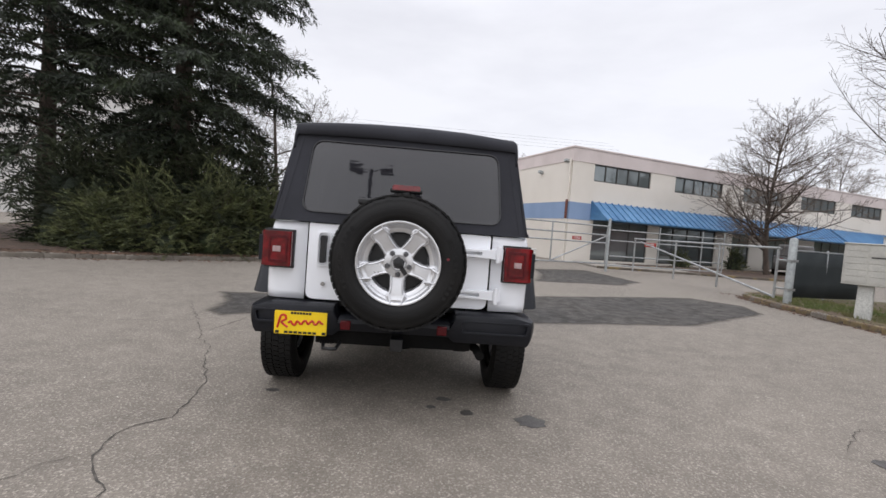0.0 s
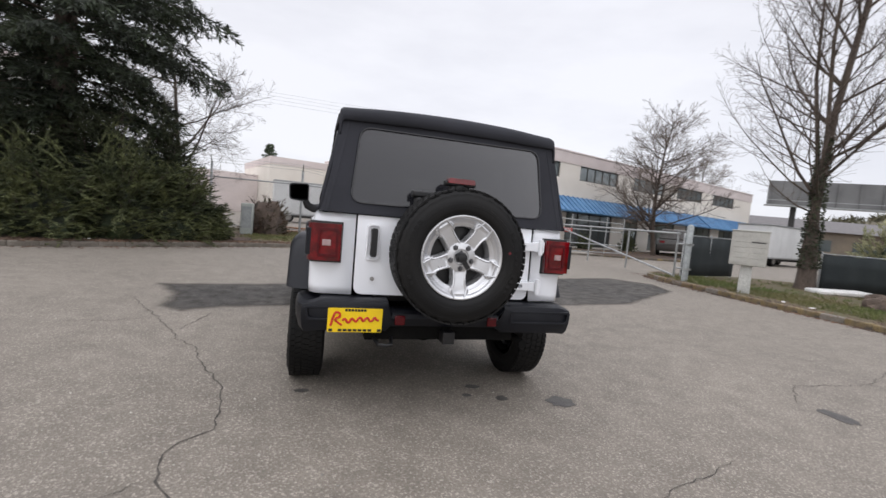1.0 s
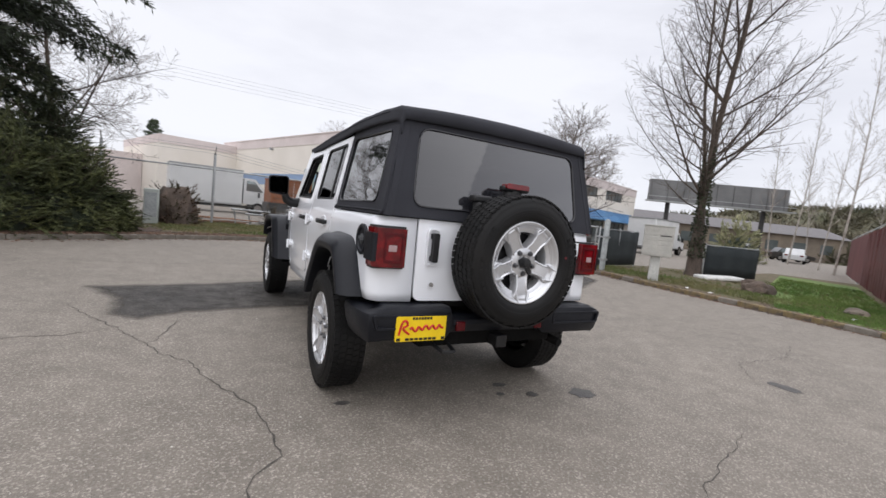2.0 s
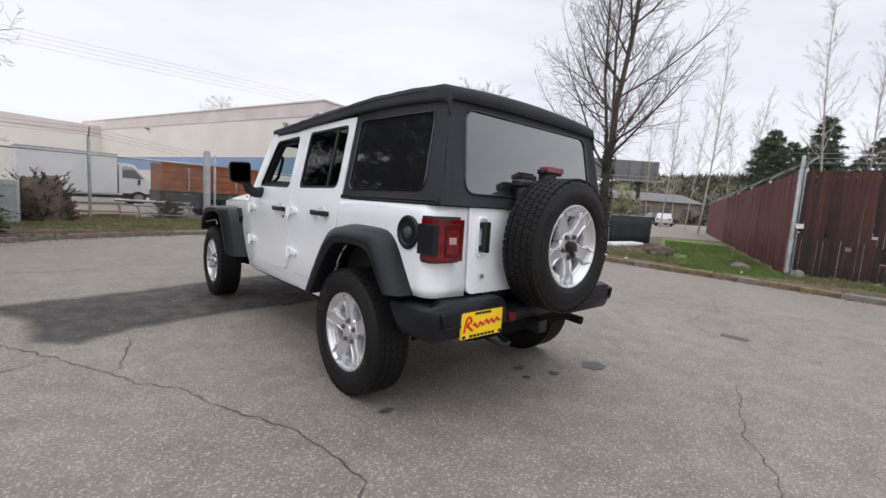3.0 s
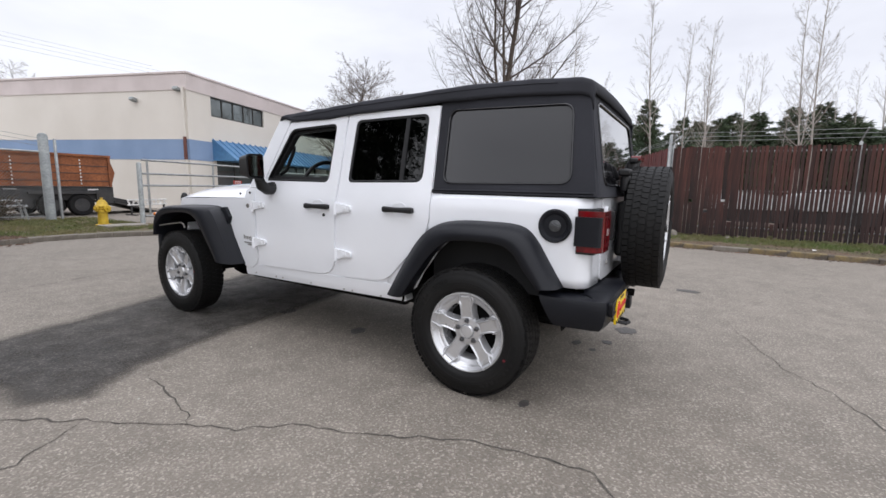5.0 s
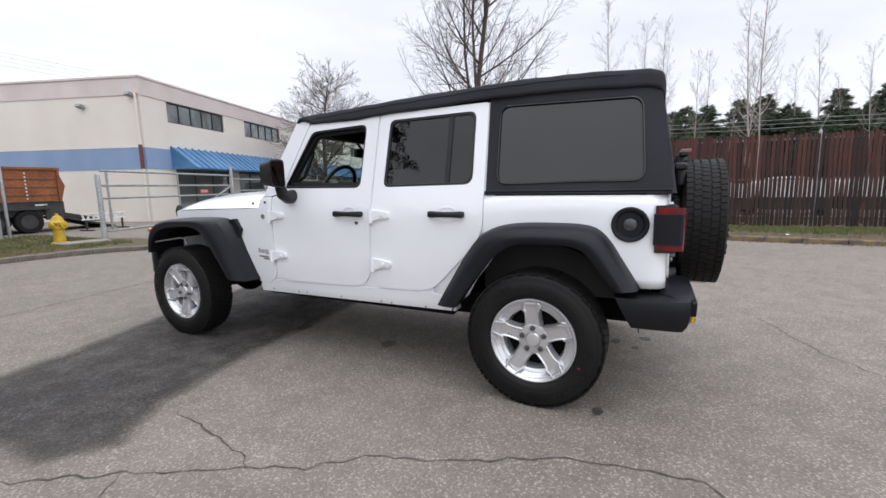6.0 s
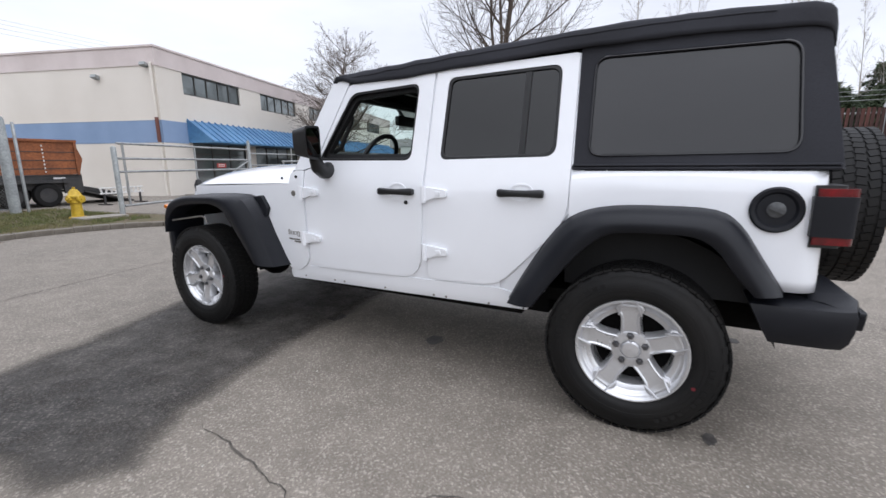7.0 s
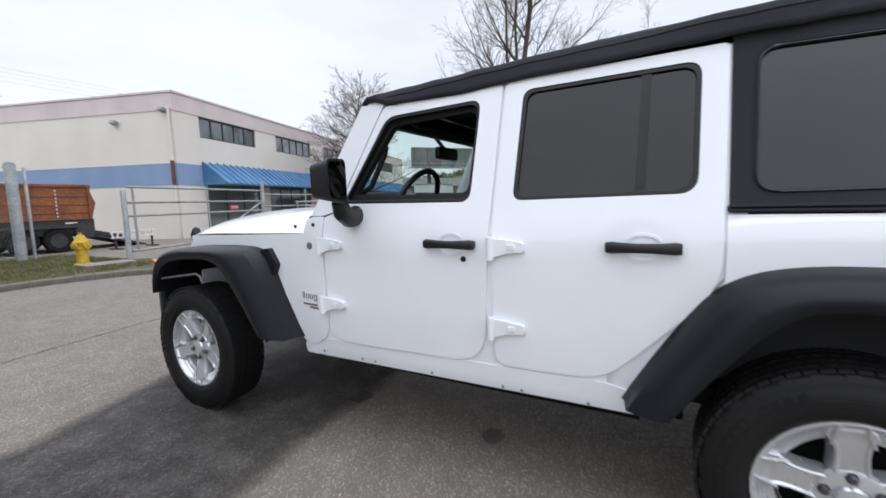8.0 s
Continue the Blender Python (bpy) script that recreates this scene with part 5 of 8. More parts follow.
for sx in (-1, 1):
    bm = bmesh.new()
    slab(bm, rounded([(0.40, 0.575), (0.80, 0.575), (0.82, 0.655), (0.40, 0.655)], 0.02), lambda u, v: (sx * u, -0.7740, v), lambda u, v: (sx * u, -0.752, v), [rounded([(0.415, 0.588), (0.79, 0.588), (0.80, 0.642), (0.415, 0.642)], 0.015)])
    part("bumper_rib", bm, M_PLASTIC, bumper, "", 0.004)
# dealer plate with its plain red script shapes
bm = bmesh.new()
slab(bm, rounded([(-0.690, 0.512), (-0.390, 0.512), (-0.390, 0.648), (-0.690, 0.648)], 0.008), lambda u, v: (u, -0.7755, v), lambda u, v: (u, -0.764, v))
plate = part("dealer_plate", bm, M_YELLOW, suv, "bright yellow dealer plate", 0.001)
strokes = [[(-0.672, 0.548), (-0.655, 0.615), (-0.632, 0.622), (-0.625, 0.60), (-0.65, 0.582), (-0.612, 0.552)],
           [(-0.61 + 0.0125 * k, 0.578 + 0.0008 * k + (0.019, 0.010, 0.013, 0.022, 0.009)[k % 5] * math.sin(k * 1.9)) for k in range(17)]]
for st in strokes:
    bm = bmesh.new()
    tube(bm, [(x, -0.7760, z) for x, z in arc_pts(st, 4)], 0.0066, 6)
    part("script_shape", bm, M_RED_INK, plate, "plain red script stroke")
for x0, x1, z in ((-0.635, -0.445, 0.524), (-0.60, -0.48, 0.637)):
    for k in range(7):
        bm = bmesh.new()
        box(bm, (x0 + (x1 - x0) * (k + 0.5) / 7, -0.7765, z), ((x1 - x0) / 9, 0.002, 0.013))
        part("frame_bar", bm, M_BLACK, plate)
for x in (-0.672, -0.405):
    bm = bmesh.new()
    box(bm, (x, -0.7770, 0.524), (0.022, 0.004, 0.016))
    part("frame_corner", bm, M_BLACK, plate, "", 0.002)
# soft top: roof skin, rear curtain with window
bm = bmesh.new()
rows = []
for y, ez, cz, hw in [(1.80, 1.700, 1.735, 0.680), (1.76, 1.733, 1.760, 0.692), (1.60, 1.745, 1.772, 0.695), (1.35, 1.757, 1.786, 0.697), (1.07, 1.770, 1.800, 0.697), (0.9, 1.776, 1.812, 0.697), (0.62, 1.786, 1.828, 0.696), (0.40, 1.797, 1.842, 0.694),
                      (0.28, 1.800, 1.846, 0.692), (0.05, 1.799, 1.842, 0.690), (-0.2, 1.795, 1.836, 0.688), (-0.40, 1.788, 1.826, 0.686), (-0.52, 1.778, 1.812, 0.684), (-0.566, 1.768, 1.797, 0.682), (-0.582, 1.752, 1.776, 0.679), (-0.592, 1.700, 1.715, 0.677)]:
    drop, hw = (min(0.082, 0.016 + (1.81 - y) * 0.24), hw - 0.007) if y > 0.3 else (0.085, hw)
    prof = [(hw + 0.014, ez - drop), (hw + 0.013, ez - drop + 0.02), (hw + 0.007, ez - 0.028), (hw + 0.003, ez - 0.008), (hw - 0.012, ez + 0.002)]
    mids = [(hw * k / 6, ez + (cz - ez) * (1 - (k / 6) ** 2.2)) for k in range(5, 0, -1)]
    leftside = prof + mids
    wob = 0.003 * math.sin(y * 23)
    row = [(-x, y, z + wob) for x, z in leftside] + [(0, y, cz + wob)] + [(x, y, z + wob) for x, z in leftside[::-1]]
    rows.append(row)
fine_rows = []
for p, q in zip(rows, rows[1:]):
    n = max(1, round(abs(q[0][1] - p[0][1]) / 0.045))
    for k in range(n):
        fine_rows.append([Vector(a).lerp(Vector(b), k / n) for a, b in zip(p, q)])
fine_rows.append([Vector(p) for p in rows[-1]])
for row in fine_rows:
    for i, p in enumerate(row):
        # cloth sags between the bows and creases along its edges
        sag = 0.010 * math.sin(math.pi * min(1.0, max(0.0, (p.y - 0.32) / 0.72))) + 0.008 * math.sin(math.pi * min(1.0, max(0.0, (p.y - 1.06) / 0.66)))
        edge = 1.0 if min(i, len(row) - 1 - i) < 5 else 0.6
        crease = noise.noise(Vector((p.x * 3.0, p.y * 9.0, p.z * 14.0))) * 0.0055 + noise.noise(Vector((p.x * 9.0, p.y * 4.0 + p.z * 30.0, 3.0))) * 0.004
        p.z += crease * edge - (sag if 4 < i < len(row) - 5 else 0.25 * sag)
        p.x += math.copysign(0.6 * crease, p.x) * edge if abs(p.x) > 0.2 else 0.0
grid(bm, fine_rows)
top = part("soft_top_roof", bm, M_FABRIC, suv, "black folding fabric roof", 0, 50)
mod = top.modifiers.new("thick", "SOLIDIFY")
mod.thickness = 0.012
for sx in (-1, 1):
    bm = bmesh.new()
    tube(bm, [(sx * abs(r[2].x), r[2].y, r[2].z + 0.002) for r in fine_rows[2:-6]], 0.0035, 6)
    part("roof_seam", bm, M_FABRIC, top)


def rear_at(off):
    return lambda u, v: (u * (1 - 0.095 * (v - 1.17) / 0.55), -0.662 + 0.092 * (v - 1.17) / 0.55 - off, v)


BACK = rounded([(-0.752, 1.170), (0.752, 1.170), (0.752, 1.735), (-0.752, 1.735)], 0.03)
BACK_HOLE = rounded([(-0.615, 1.235), (0.615, 1.235), (0.625, 1.672), (-0.625, 1.672)], 0.075, 6)
bm = bmesh.new()
slab(bm, BACK, rear_at(0), rear_at(-0.014), [BACK_HOLE])
back = part("rear_curtain", bm, M_FABRIC, suv, "black fabric rear curtain", 0.006)
bm = bmesh.new()
slab(bm, shrink(BACK_HOLE, -0.005), rear_at(-0.003), rear_at(-0.007))
rw = part("rear_window", bm, M_VINYL_REAR, back, "smoked vinyl rear window", 0, 0)
rw.visible_shadow = False
bm = bmesh.new()
tube(bm, [rear_at(0.002)(u, v) for u, v in BACK_HOLE + BACK_HOLE[:1]], 0.006, 6, False)
part("window_seam", bm, M_VINYL_WELD, back)
for sx in (-1, 1):
    bm = bmesh.new()
    rows = []
    for k in range(9):
        z = 1.172 + 0.56 * k / 8
        xs, ys = half(-0.6, z), -0.662 + 0.092 * (z - 1.17) / 0.55
        rows.append([(sx * (xs - 0.006), ys + 0.07, z), (sx * (xs - 0.004), ys + 0.045, z), (sx * (xs - 0.012), ys + 0.018, z), (sx * (xs - 0.03), ys + 0.002, z), (sx * (xs - 0.06), ys - 0.002, z), (sx * (xs - 0.06), ys + 0.012, z), (sx * (xs - 0.02), ys + 0.07, z)])
    vs = grid(bm, rows, True)
    part("corner_welt", bm, M_FABRIC, back, "", 0, 50)


# ---- wheels ----
def make_wheel(name, m, label, spare=False):
    """A wheel whose outer face looks along its local +x: barrel, tyre with tread blocks, five-spoke rim, nuts."""
    bm = bmesh.new()
    lathe(bm, [(0.205, -0.09), (0.19, -0.075), (0.186, 0.03), (0.205, 0.075)], 48)
    lathe(bm, [(0.0, -0.03), (0.165, -0.03), (0.165, -0.012), (0.0, -0.008)], 40)
    w = part(name, bm, M_UNDER if not spare else M_BLACK, suv, label)
    bm = bmesh.new()
    R, W = 0.981, 0.93
    side_out = [(0.240, 0.094), (0.247, 0.107), (0.256, 0.1135), (0.259, 0.1175), (0.275, 0.1215), (0.290, 0.1225), (0.291, 0.1240), (0.306, 0.1240), (0.307, 0.1225), (0.333, 0.1205), (0.335, 0.1185), (0.350, 0.1165), (0.364, 0.110), (0.375, 0.098), (0.381, 0.070)]
    lathe(bm, [(r * R, -x * W) for r, x in side_out] + [(0.382 * R, 0.0)] + [(r * R, x * W) for r, x in side_out[::-1]], 72)
    part("tyre", bm, M_RUBBER, w, "black all-terrain tyre", 0, 40)
    bm = bmesh.new()
    for row, (a, wd) in enumerate([(-0.089, 0.030), (-0.046, 0.034), (0.0, 0.036), (0.046, 0.034), (0.089, 0.030)]):
        n = 62
        for k in range(n):
            t = 2 * math.pi * (k + 0.35 * row) / n
            mt = rot(math.degrees(t)) @ Matrix.Translation((a * W, 0, 0.383 * R)) @ rot(0, 0, 14 if row in (1, 3) else (-10 if row == 2 else 4))
            c = [Vector((dx * wd / 2, dy * 0.0165, dz)) for dz in (-0.006, 0.004) for dx, dy in ((-1, -1), (1, -1), (1, 1), (-1, 1))]
            v = [bm.verts.new(mt @ p) for p in c]
            for f in ((4, 5, 6, 7), (0, 1, 5, 4), (1, 2, 6, 5), (2, 3, 7, 6), (3, 0, 4, 7)):
                bm.faces.new([v[i] for i in f])
    for sgn in (1, -1):
        for k in range(31):
            mt = rot(360 * k / 31) @ Matrix.Translation((sgn * 0.1065 * W, 0, 0.362 * R)) @ rot(0, sgn * -28)
            c = [Vector((dx * 0.0045, dy * 0.016, dz * 0.011)) for dz in (-1, 1) for dx, dy in ((-1, -1), (1, -1), (1, 1), (-1, 1))]
            v = [bm.verts.new(mt @ p) for p in c]
            for f in ((4, 5, 6, 7), (0, 1, 5, 4), (1, 2, 6, 5), (2, 3, 7, 6), (3, 0, 4, 7), (3, 2, 1, 0)):
                bm.faces.new([v[i] for i in f])
    tagged(part("tread", bm, M_RUBBER, w, "", 0, 40), kind="stuff")
    bm = bmesh.new()
    for start in (20, 200):
        for k in range(11):
            if k in (4, 8):
                continue
            mt = rot(start + 6.2 * k) @ Matrix.Translation((0.1150, 0, 0.322 * R))
            box(bm, mt @ Vector((0, 0, 0)), (0.003, 0.021, 0.020), rot(start + 6.2 * k))
    tagged(part("sidewall_mark", bm, M_RUBBER, w, "", 0, 40), kind="stuff")
    bm = bmesh.new()
    lathe(bm, [(0.0085, 0.0), (0.008, 0.0022), (0.0, 0.0025)], 10, Matrix.Translation((0.1145, 0.245, -0.125)))
    part("paint_dot", bm, M_RED_DOT, w, "small red paint dot")
    bm = bmesh.new()
    lathe(bm, [(0.168, -0.06), (0.170, 0.040), (0.174, 0.056), (0.179, 0.060), (0.196, 0.066), (0.2005, 0.072), (0.208, 0.0765), (0.2145, 0.083), (0.217, 0.089), (0.2235, 0.0965), (0.230, 0.0995), (0.2355, 0.0985), (0.238, 0.090), (0.226, 0.080)], 75)
    for k in range(5):
        mt = rot(72 * k)
        rows = []
        for r, wd, a in [(0.030, 0.030, 0.064), (0.056, 0.0405, 0.066), (0.078, 0.0435, 0.069), (0.100, 0.0405, 0.0735), (0.130, 0.0395, 0.078), (0.155, 0.042, 0.0815), (0.168, 0.047, 0.083), (0.178, 0.056, 0.084), (0.190, 0.060, 0.085), (0.205, 0.054, 0.086), (0.214, 0.050, 0.084)]:
            groove = 0.0065 if 0.07 < r < 0.2 else 0.0
            rows.append([mt @ Vector((x, y, r)) for x, y in ((a - 0.055, -wd - 0.006), (a - 0.016, -wd - 0.001), (a - 0.003, -wd * 0.93), (a, -wd * 0.80), (a - groove, -wd * 0.64), (a - groove, wd * 0.64), (a, wd * 0.80), (a - 0.003, wd * 0.93), (a - 0.016, wd + 0.001), (a - 0.055, wd + 0.006))])
        grid(bm, rows, True)
        for sg in (-1, 1):
            tube(bm, [mt @ Vector((0.0815, sg * 0.046, 0.162)), mt @ Vector((0.090, sg * 0.036, 0.196)), mt @ Vector((0.0985, sg * 0.030, 0.2265))], [0.004, 0.006, 0.004], 6)
    lathe(bm, [(0.086, 0.02), (0.088, 0.056), (0.082, 0.066), (0.074, 0.0685), (0.045, 0.0695), (0.040, 0.066)], 50)
    rim = part("rim", bm, M_ALLOY, w, "silver five-spoke alloy rim", 0, 32)
    bm = bmesh.new()
    lathe(bm, [(0.040, 0.060), (0.040, 0.073), (0.034, 0.080), (0.0, 0.083)] if not spare else [(0.044, 0.03), (0.044, 0.05), (0.030, 0.052), (0.030, 0.085), (0.024, 0.105), (0.0, 0.108)], 28)
    if spare:
        box(bm, (0.06, 0, -0.045), (0.05, 0.024, 0.06))
    part("hub_cap" if not spare else "rear_camera", bm, M_ALLOY if not spare else M_BLACK, w, "" if not spare else "black rear camera in the hub")
    for k in range(5):
        a = radians(-72 * k)
        mt = Matrix.Translation((0.0, 0.0635 * math.sin(a), 0.0635 * math.cos(a)))
        bm = bmesh.new()
        lathe(bm, [(0.0175, 0.0665), (0.0165, 0.0702), (0.0125, 0.0702), (0.012, 0.083), (0.009, 0.087), (0.0, 0.087)], 6, mt)
        part("lug_nut", bm, M_NUT, w)
    w.matrix_basis = m
    return w


HUB_Z, TYRE_X = 0.379, 0.800
wheel = make_wheel("wheel", pose(-TYRE_X, 0, HUB_Z, 4, 0, 180), "road wheel with all-terrain tyre")


def copy_part(ob, m):
    """A second part like ob, with its own pieces, sharing the meshes."""
    made = {}
    for o in (ob, *ob.children_recursive):
        c = o.copy()
        scene.collection.objects.link(c)
        made[o] = c
        if o is not ob:
            c.parent = made[o.parent]
    made[ob].matrix_basis = m
    return made[ob]


copy_part(wheel, pose(-TYRE_X, 3.008, HUB_Z, 34, 0, 180))
copy_part(wheel, pose(TYRE_X, 0, HUB_Z, 40, 0, 0))
copy_part(wheel, pose(TYRE_X, 3.008, HUB_Z, 10, 0, 0))
make_wheel("spare_wheel", pose(0.005, -0.826, 0.980, 0, 0, -90) @ rot(36), "spare wheel bolted to the tailgate", True)
# spare carrier, high brake lamp
bm = bmesh.new()
box(bm, (0.0, -0.69, 0.97), (0.34, 0.07, 0.34))
box(bm, (0.015, -0.70, 1.25), (0.12, 0.06, 0.30))
part("spare_carrier", bm, M_BLACK, gate_rear, "black spare wheel carrier", 0.02)
bm = bmesh.new()
tube(bm, [(0.015, -0.695, 1.28), (0.015, -0.70, 1.36), (0.015, -0.72, 1.40)], [0.05, 0.045, 0.03], 12)
box(bm, (0.015, -0.715, 1.395), (0.19, 0.05, 0.03))
part("lamp_bracket", bm, M_BLACK, gate_rear, "", 0.008)
bm = bmesh.new()
slab(bm, rounded([(-0.070, 1.394), (0.100, 1.394), (0.094, 1.424), (-0.064, 1.424)], 0.01), lambda u, v: (u, -0.755, v), lambda u, v: (u, -0.70, v))
part("brake_lamp", bm, M_RED_LENS, gate_rear, "red high-mounted brake lamp", 0.006)
bm = bmesh.new()
tube(bm, [(-0.22, -0.70, 1.20), (-0.22, -0.70, 1.30)], 0.03, 12)
box(bm, (-0.20, -0.695, 1.315), (0.13, 0.07, 0.042))
part("wiper_motor", bm, M_BLACK, gate_rear, "black wiper motor housing", 0.012)
bm = bmesh.new()
tube(bm, [(-0.2, -0.69, 1.33), (-0.1, -0.675, 1.29), (0.28, -0.672, 1.27)], 0.008, 6)
part("wiper_arm", bm, M_BLACK, gate_rear)

# ---- underneath ----
bm = bmesh.new()
for sx in (-1, 1):
    box(bm, (sx * 0.42, 1.45, 0.48), (0.09, 4.1, 0.13))
box(bm, (0, -0.62, 0.50), (0.95, 0.1, 0.12))
box(bm, (0, 1.4, 0.44), (0.8, 0.12, 0.08))
box(bm, (0, 0.62, 0.46), (0.8, 0.10, 0.1))
part("chassis_frame", bm, M_UNDER, suv, "black ladder frame", 0.01)
bm = bmesh.new()
box(bm, (0, 1.05, 0.55), (1.46, 2.6, 0.06))
box(bm, (0, -0.30, 0.70), (0.86, 0.70, 0.06))
part("floor_pan", bm, M_UNDER, suv)
for y in (0.0, 3.008):
    bm = bmesh.new()
    tube(bm, [(-0.72, y, HUB_Z), (0.72, y, HUB_Z)], 0.045, 14)
    lathe(bm, [(0.0, -0.13), (0.08, -0.12), (0.13, -0.05), (0.14, 0.0), (0.13, 0.05), (0.08, 0.12), (0.0, 0.13)], 24, Matrix.Translation((0.05 if y == 0 else -0.2, y, HUB_Z)))
    part("axle", bm, M_UNDER, suv)
    for sx in (-1, 1):
        bm = bmesh.new()
        tube(bm, [(sx * 0.5 + 0.055 * math.cos(k * 0.55), y + 0.055 * math.sin(k * 0.55), HUB_Z + 0.05 + 0.0042 * k) for k in range(64)], 0.009, 6)
        part("coil_spring", bm, M_UNDER, suv)
        bm = bmesh.new()
        tube(bm, [(sx * 0.56, y - 0.13, HUB_Z - 0.03), (sx * 0.54, y - 0.19, 0.60)], 0.028, 10)
        tube(bm, [(sx * 0.54, y - 0.19, 0.60), (sx * 0.53, y - 0.22, 0.74)], 0.018, 8)
        part("shock_absorber", bm, M_UNDER, suv)
bm = bmesh.new()
lathe(bm, [(0.0, -0.33), (0.07, -0.33), (0.095, -0.29), (0.095, 0.29), (0.07, 0.33), (0.0, 0.33)], 24, Matrix.Translation((0.0, -0.50, 0.50)))
part("muffler", bm, M_STEEL, suv, "dull steel muffler")
bm = bmesh.new()
tube(bm, [(0.33, -0.50, 0.47), (0.45, -0.50, 0.45), (0.52, -0.58, 0.44), (0.53, -0.72, 0.43)], 0.028, 12)
part("exhaust_pipe", bm, M_UNDER, suv)
bm = bmesh.new()
tube(bm, [(0.1, 0.1, 0.42), (0.0, 1.3, 0.46)], 0.03, 10)
part("drive_shaft", bm, M_UNDER, suv)
bm = bmesh.new()
box(bm, (0.02, -0.68, 0.475), (0.075, 0.16, 0.075))
box(bm, (0.02, -0.62, 0.475), (0.8, 0.06, 0.06))
part("tow_hitch", bm, M_BLACK, suv, "black tow hitch receiver", 0.006)
bm = bmesh.new()
tube(bm, [(-0.42, -0.70, 0.46), (-0.40, -0.79, 0.445), (-0.36, -0.80, 0.445), (-0.33, -0.79, 0.445), (-0.32, -0.70, 0.46)], 0.011, 8)
part("tow_hook", bm, M_BLACK, suv)
for sx in (-1, 1):
    bm = bmesh.new()
    box(bm, (sx * 0.62, 0.50, 0.48), (0.16, 0.18, 0.1))
    part("skid_plate", bm, M_UNDER, suv, "", 0.01)

# ---- cabin ----
for sx in (-1, 1):
    bm = bmesh.new()
    box(bm, (sx * 0.68, -0.06, 0.88), (0.05, 0.80, 0.54))
    part("tub_liner", bm, M_CABIN, suv)
bm = bmesh.new()
slab(bm, rounded([(1.86, 0.62), (2.06, 0.62), (2.06, 1.19), (2.00, 1.285), (1.91, 1.290), (1.86, 1.16)], 0.04), lambda u, v: (-0.70, u, v), lambda u, v: (0.70, u, v))
dash = part("dashboard", bm, M_CABIN, suv, "dark grey dashboard", 0.01)
for x in (-0.52, -0.24, 0.0, 0.55):
    bm = bmesh.new()
    lathe(bm, [(0.055, 0.0), (0.058, 0.012), (0.048, 0.014), (0.045, 0.004), (0.0, 0.004)], 20, Matrix.Translation((x, 1.862, 1.20)) @ rot(0, 0, -90))
    part("air_vent", bm, M_STEEL, dash, "round vent with silver rim")
bm = bmesh.new()
ring = [(-0.36 + 0.185 * math.cos(a), 1.715 - 0.085 * math.sin(a), 1.225 + 0.165 * math.sin(a)) for a in (2 * math.pi * k / 28 for k in range(29))]
tube(bm, ring, 0.016, 8, False)
for a in (0.15, math.pi - 0.15, -math.pi / 2):
    tube(bm, [(-0.36, 1.745, 1.215), (-0.36 + 0.185 * math.cos(a), 1.715 - 0.085 * math.sin(a), 1.225 + 0.165 * math.sin(a))], 0.018, 6)
lathe(bm, [(0.0, -0.05), (0.06, -0.04), (0.065, 0.02), (0.0, 0.03)], 16, Matrix.Translation((-0.36, 1.745, 1.215)) @ rot(0, 0, 90))
part("steering_wheel", bm, M_BLACK, dash, "black steering wheel")


def seat(x, y, w, rest=True):
    bm = bmesh.new()
    box(bm, (x, y, 0.78), (w, 0.50, 0.20))
    st = part("seat", bm, M_SEAT, suv, "black cloth seat", 0.05, 40, 3)
    bm = bmesh.new()
    box(bm, (x, y - 0.29, 1.10), (w * 0.94, 0.14, 0.62), rot(-12))
    part("backrest", bm, M_SEAT, st, "", 0.045, 40, 3)
    for xx in ((x,) if w < 0.7 else (x - 0.33, x + 0.33)):
        bm = bmesh.new()
        box(bm, (xx, y - 0.375, 1.475), (0.25, 0.09, 0.17), rot(-8))
        tube(bm, [(xx - 0.05, y - 0.37, 1.36), (xx - 0.05, y - 0.37, 1.44)], 0.008, 6)
        tube(bm, [(xx + 0.05, y - 0.37, 1.36), (xx + 0.05, y - 0.37, 1.44)], 0.008, 6)
        part("headrest", bm, M_SEAT, st, "", 0.03, 40, 3)


seat(-0.37, 1.25, 0.50)
seat(0.37, 1.25, 0.50)
seat(0.0, 0.36, 1.12)
bm = bmesh.new()
for sx in (-1, 1):
    tube(bm, [(sx * 0.62, 1.74, 1.66), (sx * 0.60, 1.05, 1.70), (sx * 0.60, 0.30, 1.70), (sx * 0.60, -0.42, 1.62), (sx * 0.62, -0.50, 1.15)], 0.035, 10)
    tube(bm, [(sx * 0.60, 1.02, 1.70), (sx * 0.66, 1.04, 1.1)], 0.035, 10)
for y in (1.02, 0.2):
    tube(bm, [(-0.6, y, 1.70), (0.6, y, 1.70)], 0.032, 10)
part("roll_bar", bm, M_CABIN, suv, "padded black roll bar")
bm = bmesh.new()
slab(bm, rounded([(-0.12, -0.035), (0.12, -0.035), (0.12, 0.035), (-0.12, 0.035)], 0.02), lambda u, v: (u, 1.70, 1.515 + v), lambda u, v: (u, 1.73, 1.515 + v))
tube(bm, [(0, 1.72, 1.53), (0, 1.80, 1.63)], 0.012, 6)
part("rear_view_mirror", bm, M_BLACK, suv, "", 0.006)
for sx in (-1, 1):
    bm = bmesh.new()
    tube(bm, [(sx * 0.655, 1.85, 1.28), (sx * 0.64, 1.80, 1.31), (sx * 0.63, 1.72, 1.46), (sx * 0.64, 1.70, 1.50)], 0.014, 8)
    part("grab_handle", bm, M_BLACK, suv)
bm = bmesh.new()
box(bm, (0, 0.72, 1.712), (1.30, 2.0, 0.012))
part("headliner", bm, M_CABIN, suv, "black inner roof lining", 0.004)
bm = bmesh.new()
